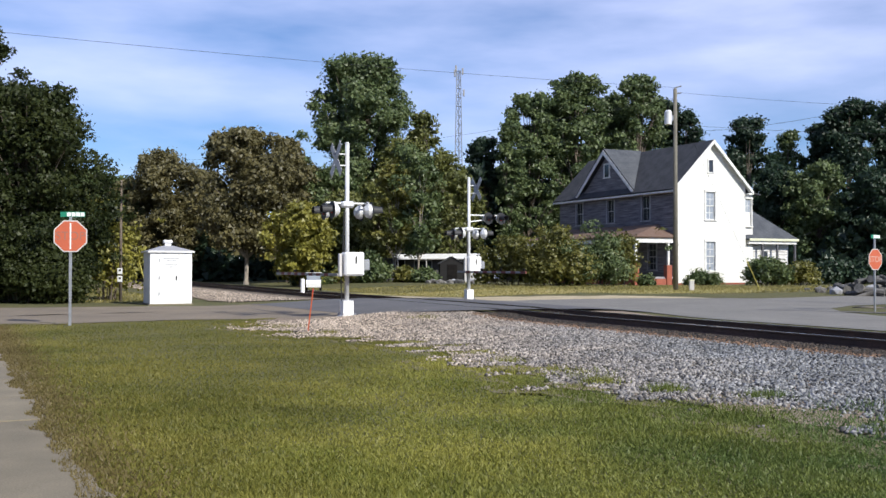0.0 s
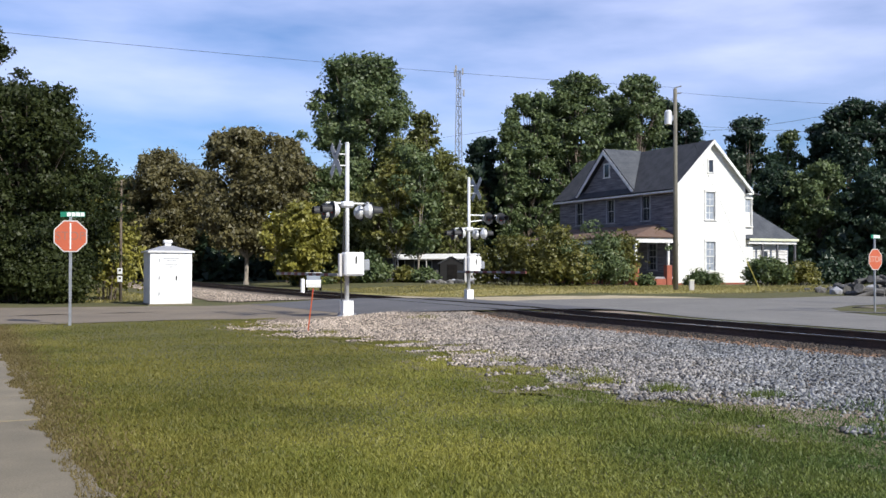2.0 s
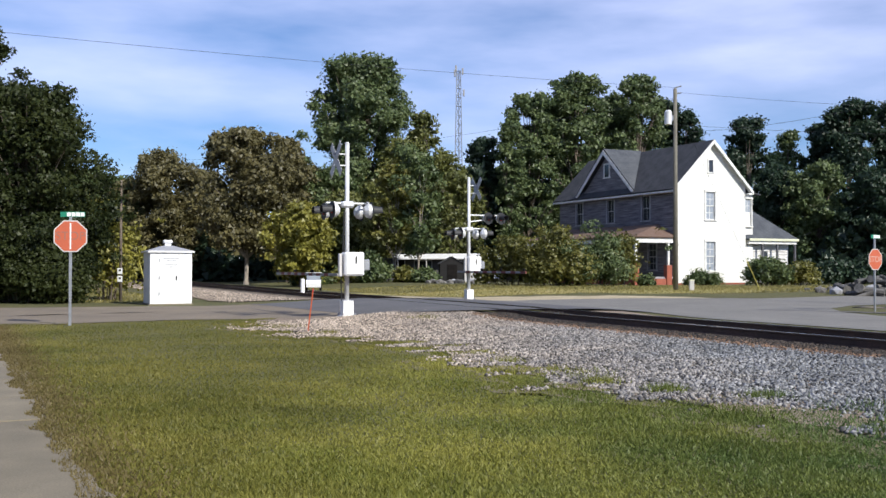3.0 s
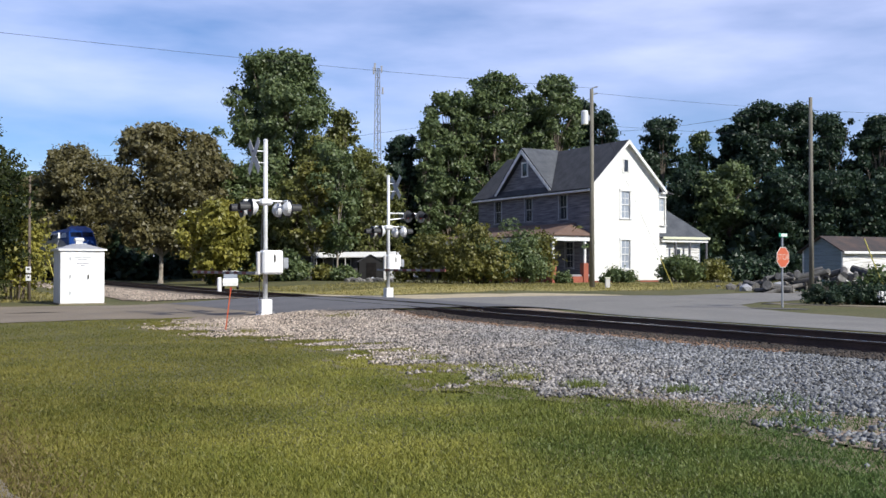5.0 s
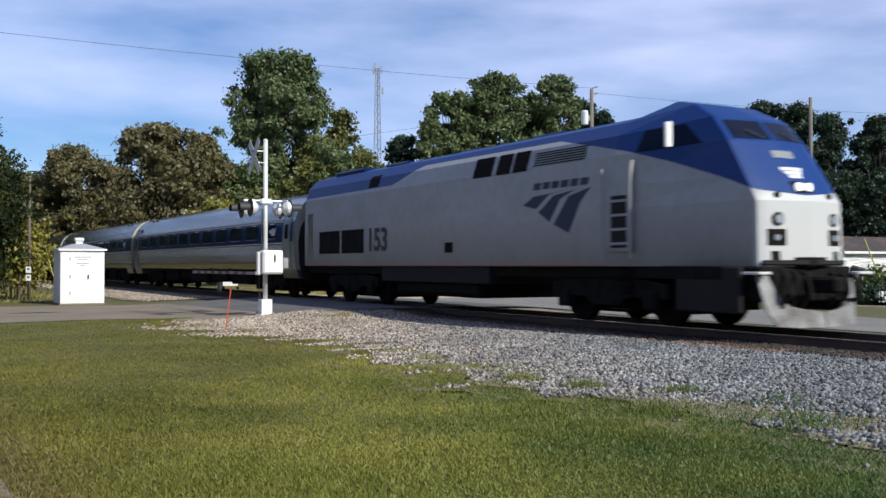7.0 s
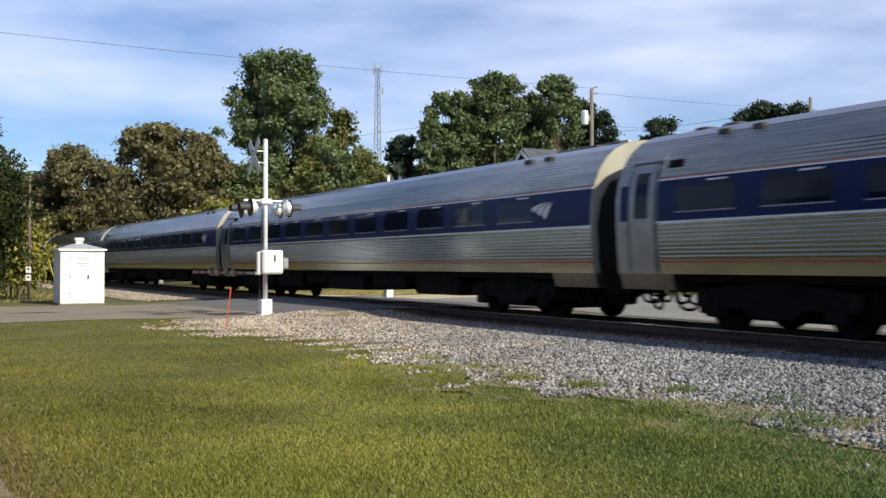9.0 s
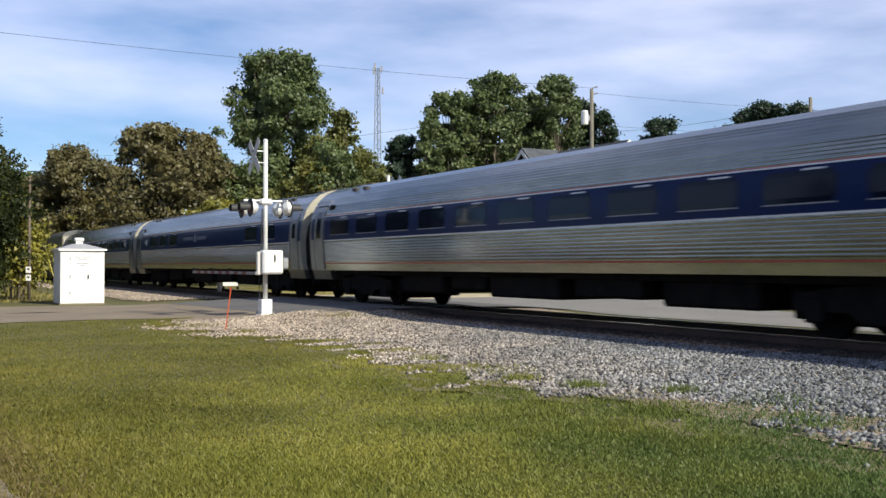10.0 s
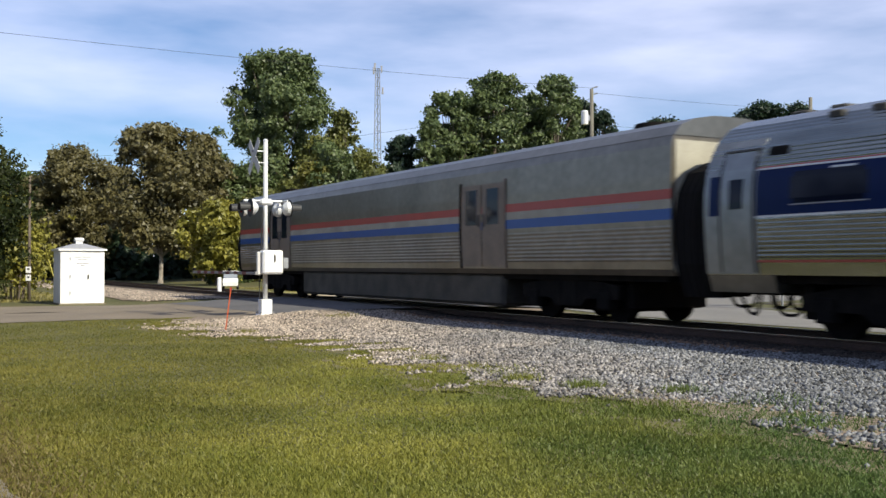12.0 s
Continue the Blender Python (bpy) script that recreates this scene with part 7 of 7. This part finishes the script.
out = thing("garden_shed", pose(-6.7, 80.0, 0.3, 0, 0, 10), "small grey garden shed with a peaked roof", "shed")
part("body", box(0, 1.9, 0, 1.6, -0.05, 1.5), LOWER_GREY, out)
part("gable", prism([(0, 1.5), (1.9, 1.5), (0.95, 2.0)], "y", 0, 1.6), LOWER_GREY, out)
for s in (-1, 1):
    q = [(0.95, -0.1, 2.06), (0.95, 1.7, 2.06), (0.95 + s * 1.1, 1.7, 1.46), (0.95 + s * 1.1, -0.1, 1.46)]
    part("roof", slab(q if s < 0 else q[::-1], 0.04), SHINGLE, out)
part("door", box(0.55, 1.35, -0.03, -0.001, 0.0, 1.4), DARK, out)
part("panel", box(1.95, 2.9, -0.1, 0.0, -0.05, 0.75, 0.01), FADED_WHITE, out)

# ---- small utility cart on the lawn ----
cart = thing("utility_cart", pose(-12.75, 60.0, on_ground(-12.6, 60), 0, 0, 192) @ Matrix.Scale(0.8, 4), "small white utility cart with a flat roof parked on grass", "cart")
part("body", prism([(-1.0, 0.25), (1.05, 0.25), (1.10, 0.55), (0.75, 0.80), (0.35, 0.62), (-0.2, 0.62), (-0.25, 0.85), (-1.0, 0.85)], "x", -0.55, 0.55), WHITE_PAINT, cart, "white bodywork")
part("seat", box(-0.5, 0.5, -0.5, 0.0, 0.62, 0.78, 0.05), BLACK, cart)
part("seat_back", box(-0.5, 0.5, -0.62, -0.5, 0.75, 1.15, 0.04), BLACK, cart)
part("roof", box(-0.62, 0.62, -0.85, 0.75, 1.30, 1.37, 0.03), FADED_WHITE, cart, "pale flat roof")
for px in (-0.52, 0.52):
    for py in (-0.75, 0.62):
        part("roof_post", rod((px, py, 0.7), (px, py * 0.95, 1.31), 0.02, 0.02, 6), BLACK, cart)
    for py in (-0.68, 0.68):
        w = part("wheel", rod((px - 0.08, py, 0.2), (px + 0.08, py, 0.2), 0.21, 0.21, 16), RUBBER, cart)
        part("rim", rod((px - 0.085, py, 0.2), (px + 0.085, py, 0.2), 0.11, 0.11, 12), GALV, w)
part("windshield", box(-0.5, 0.5, 0.66, 0.67, 0.8, 1.29), PALE_GLASS, cart)

# ---- walk in the foreground ----
walk_bed = tagged(drape("sidewalk", [from_track(s, lat) for s, lat in ((-3, 13.30), (27.2, 13.95), (27.2, 15.5), (-3, 14.95))], DIRT, ground_z, 2.0, 0.006), "concrete walk with weedy joints beside the lawn", "pavement", kind="structure")
for k in range(16):
    s0 = -3.0 + 1.88 * k + 0.33
    jag = bmesh.new()
    edge_pts = [(13.22 + 0.024 * (s0 + 1.85 * i / 6) + 0.05 * math.sin(7.0 * i + k) + grow.normal(0, 0.02), -(s0 + 1.85 * i / 6)) for i in range(7)]
    prism(edge_pts + [(14.85 + 0.024 * s0, -(s0 + 1.85)), (14.85 + 0.024 * s0, -s0)], "z", -0.08, 0.02 + grow.normal(0, 0.003), jag)
    o = part("paving_slab", jag, CONCRETE, walk_bed)
    o.matrix_basis = TRACK

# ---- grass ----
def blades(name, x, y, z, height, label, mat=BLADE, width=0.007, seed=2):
    g2 = np.random.default_rng(seed)
    n = len(x)
    a = g2.uniform(0, 2 * np.pi, n)
    h = height * g2.uniform(0.45, 1.25, n)
    lx, ly = g2.normal(0, 0.5, n) * h, g2.normal(0, 0.5, n) * h
    w = width * g2.uniform(0.7, 1.4, n)
    dx, dy = np.cos(a) * w, np.sin(a) * w
    v = np.stack([np.stack([x - dx, y - dy, z], -1), np.stack([x + dx, y + dy, z], -1), np.stack([x + lx, y + ly, z + h], -1)], 1)
    return tagged(array_mesh(name, v.reshape(-1, 3), np.arange(3 * n).reshape(n, 3), mat), label, "grass", kind="stuff")


def walk_edge(s):
    """How far the lawn has crept over the walk, unevenly."""
    return 0.22 * lump(s * 2.3, s * 0 + 3.5) + 0.16 * lump(s * 7.9, s * 0 + 11.5) - 0.10


gr = np.random.default_rng(17)
N = 560000
dist = 4.5 * (32 / 4.5) ** gr.uniform(0, 1, N) ** 0.95
bx = gr.uniform(-0.60, 0.50, N) * dist
by = dist
s, lat = to_track(bx, by)
lim = bank_edge(s)
fringe = lat < 13.24 + 0.024 * s + walk_edge(s) + gr.normal(0, 0.04, N)
keep = (gr.uniform(0.05, 1, N) < (lat - lim + 0.45) / 1.0 + 0.55 * (patchiness(bx, by) - 0.5)) & fringe & (s < 28.3 + gr.normal(0, 0.06, N)) & (lat < 13.5 + 0.024 * s)
bx, by = bx[keep], by[keep]
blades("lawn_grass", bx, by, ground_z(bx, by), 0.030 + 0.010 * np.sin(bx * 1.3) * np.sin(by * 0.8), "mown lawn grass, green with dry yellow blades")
# dead brown grass where the lawn meets the walk
ds = gr.uniform(-2, 27.5, 26000)
dl = 13.30 + 0.024 * ds - np.abs(gr.normal(0, 0.30, 26000)) + walk_edge(ds)
dx0, dy0 = from_track(ds, dl)
far_enough = dy0 > 4.2
dx0, dy0 = dx0[far_enough], dy0[far_enough]
blades("dead_grass", dx0, dy0, ground_z(dx0, dy0) + 0.018, 0.034, "dead brown grass along the edge of the walk", mat=DEAD_BLADE, seed=9)
# grass creeping into the stones
es = gr.uniform(0, 28, 130000)
el = bank_edge(es) + 0.15 - gr.uniform(0, 2.0, 130000)
ex, ey = from_track(es, el)
grown = (bank_edge(es) - el) / 1.7 + gr.normal(0, 0.13, len(ex)) < patchiness(ex, ey) * 0.9 - 0.10
grown &= gr.uniform(0, 1, len(ex)) < 0.65
ex, ey = ex[grown], ey[grown]
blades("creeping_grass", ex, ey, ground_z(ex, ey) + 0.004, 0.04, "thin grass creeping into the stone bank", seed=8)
# tufts growing in the stones
tx, ty = [], []
for px, py, r, n in ((1.02, 12.95, 0.35, 900), (1.72, 12.15, 0.30, 1000), (2.75, 11.6, 0.30, 700), (2.2, 10.2, 0.5, 700), (3.4, 9.4, 0.6, 900), (-4.3, 21.9, 0.4, 500), (-0.2, 15.6, 0.4, 400), (0.7, 14.0, 0.5, 500), (-2.6, 26.2, 0.5, 500), (3.6, 10.6, 0.4, 400), (-5.8, 24.2, 0.5, 400)):
    n, r = n // 2, r * gr.uniform(0.7, 1.5)
    tx.append(px + gr.normal(0, r * 0.5, n))
    ty.append(py + gr.normal(0, r * 0.5, n))
tx, ty = np.concatenate(tx), np.concatenate(ty)
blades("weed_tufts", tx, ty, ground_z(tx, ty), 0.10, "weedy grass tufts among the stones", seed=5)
# rough grass along the far verges
fx = gr.uniform(-30, 24, 60000)
fy = gr.uniform(40, 66, 60000)
s, lat = to_track(fx, fy)
ok = ((lat < -5.2) & (fy > 49.2 + np.clip(fx - 10, 0, 99) * 0.5)) | ((lat > 6.5) & (s > 40))
fx, fy = fx[ok], fy[ok]
blades("verge_grass", fx, fy, ground_z(fx, fy), 0.10, "rough grass on the far verges", mat=DRY_BLADE, width=0.02, seed=6)


# ---- movement ----
# seconds, and how far up the line the joint between engine and first coach stands
RUN = [(0.0, 281.5), (2.0, 210.5), (4.0, 139.3), (5.0, 103.7), (5.5, 85.9), (6.0, 68.1), (6.5, 50.2), (7.0, 32.5), (7.2, 26.0), (8.0, -1.4), (9.0, -36.15), (9.5, -54.5), (9.8, -64.95), (10.0, -72.2), (10.3, -82.9), (10.5, -88.6), (11.0, -106.85), (11.3, -117.3), (11.5, -124.8), (11.8, -135.7), (12.0, -142.55)]


def motions():
    def at(s):
        x, y = from_track(s, 0.0)
        return pose(x, y, RAIL_TOP, 0, 0, 180 + 29.4)
    walk(engine, [(t, at(s)) for t, s in RUN])
    for k, c in enumerate(coaches):
        walk(c, [(t, at(s + 26.0 * k + 12.91)) for t, s in RUN])
    walk(baggage, [(t, at(s + 26.0 * 6 + 13.0)) for t, s in RUN])


motions()
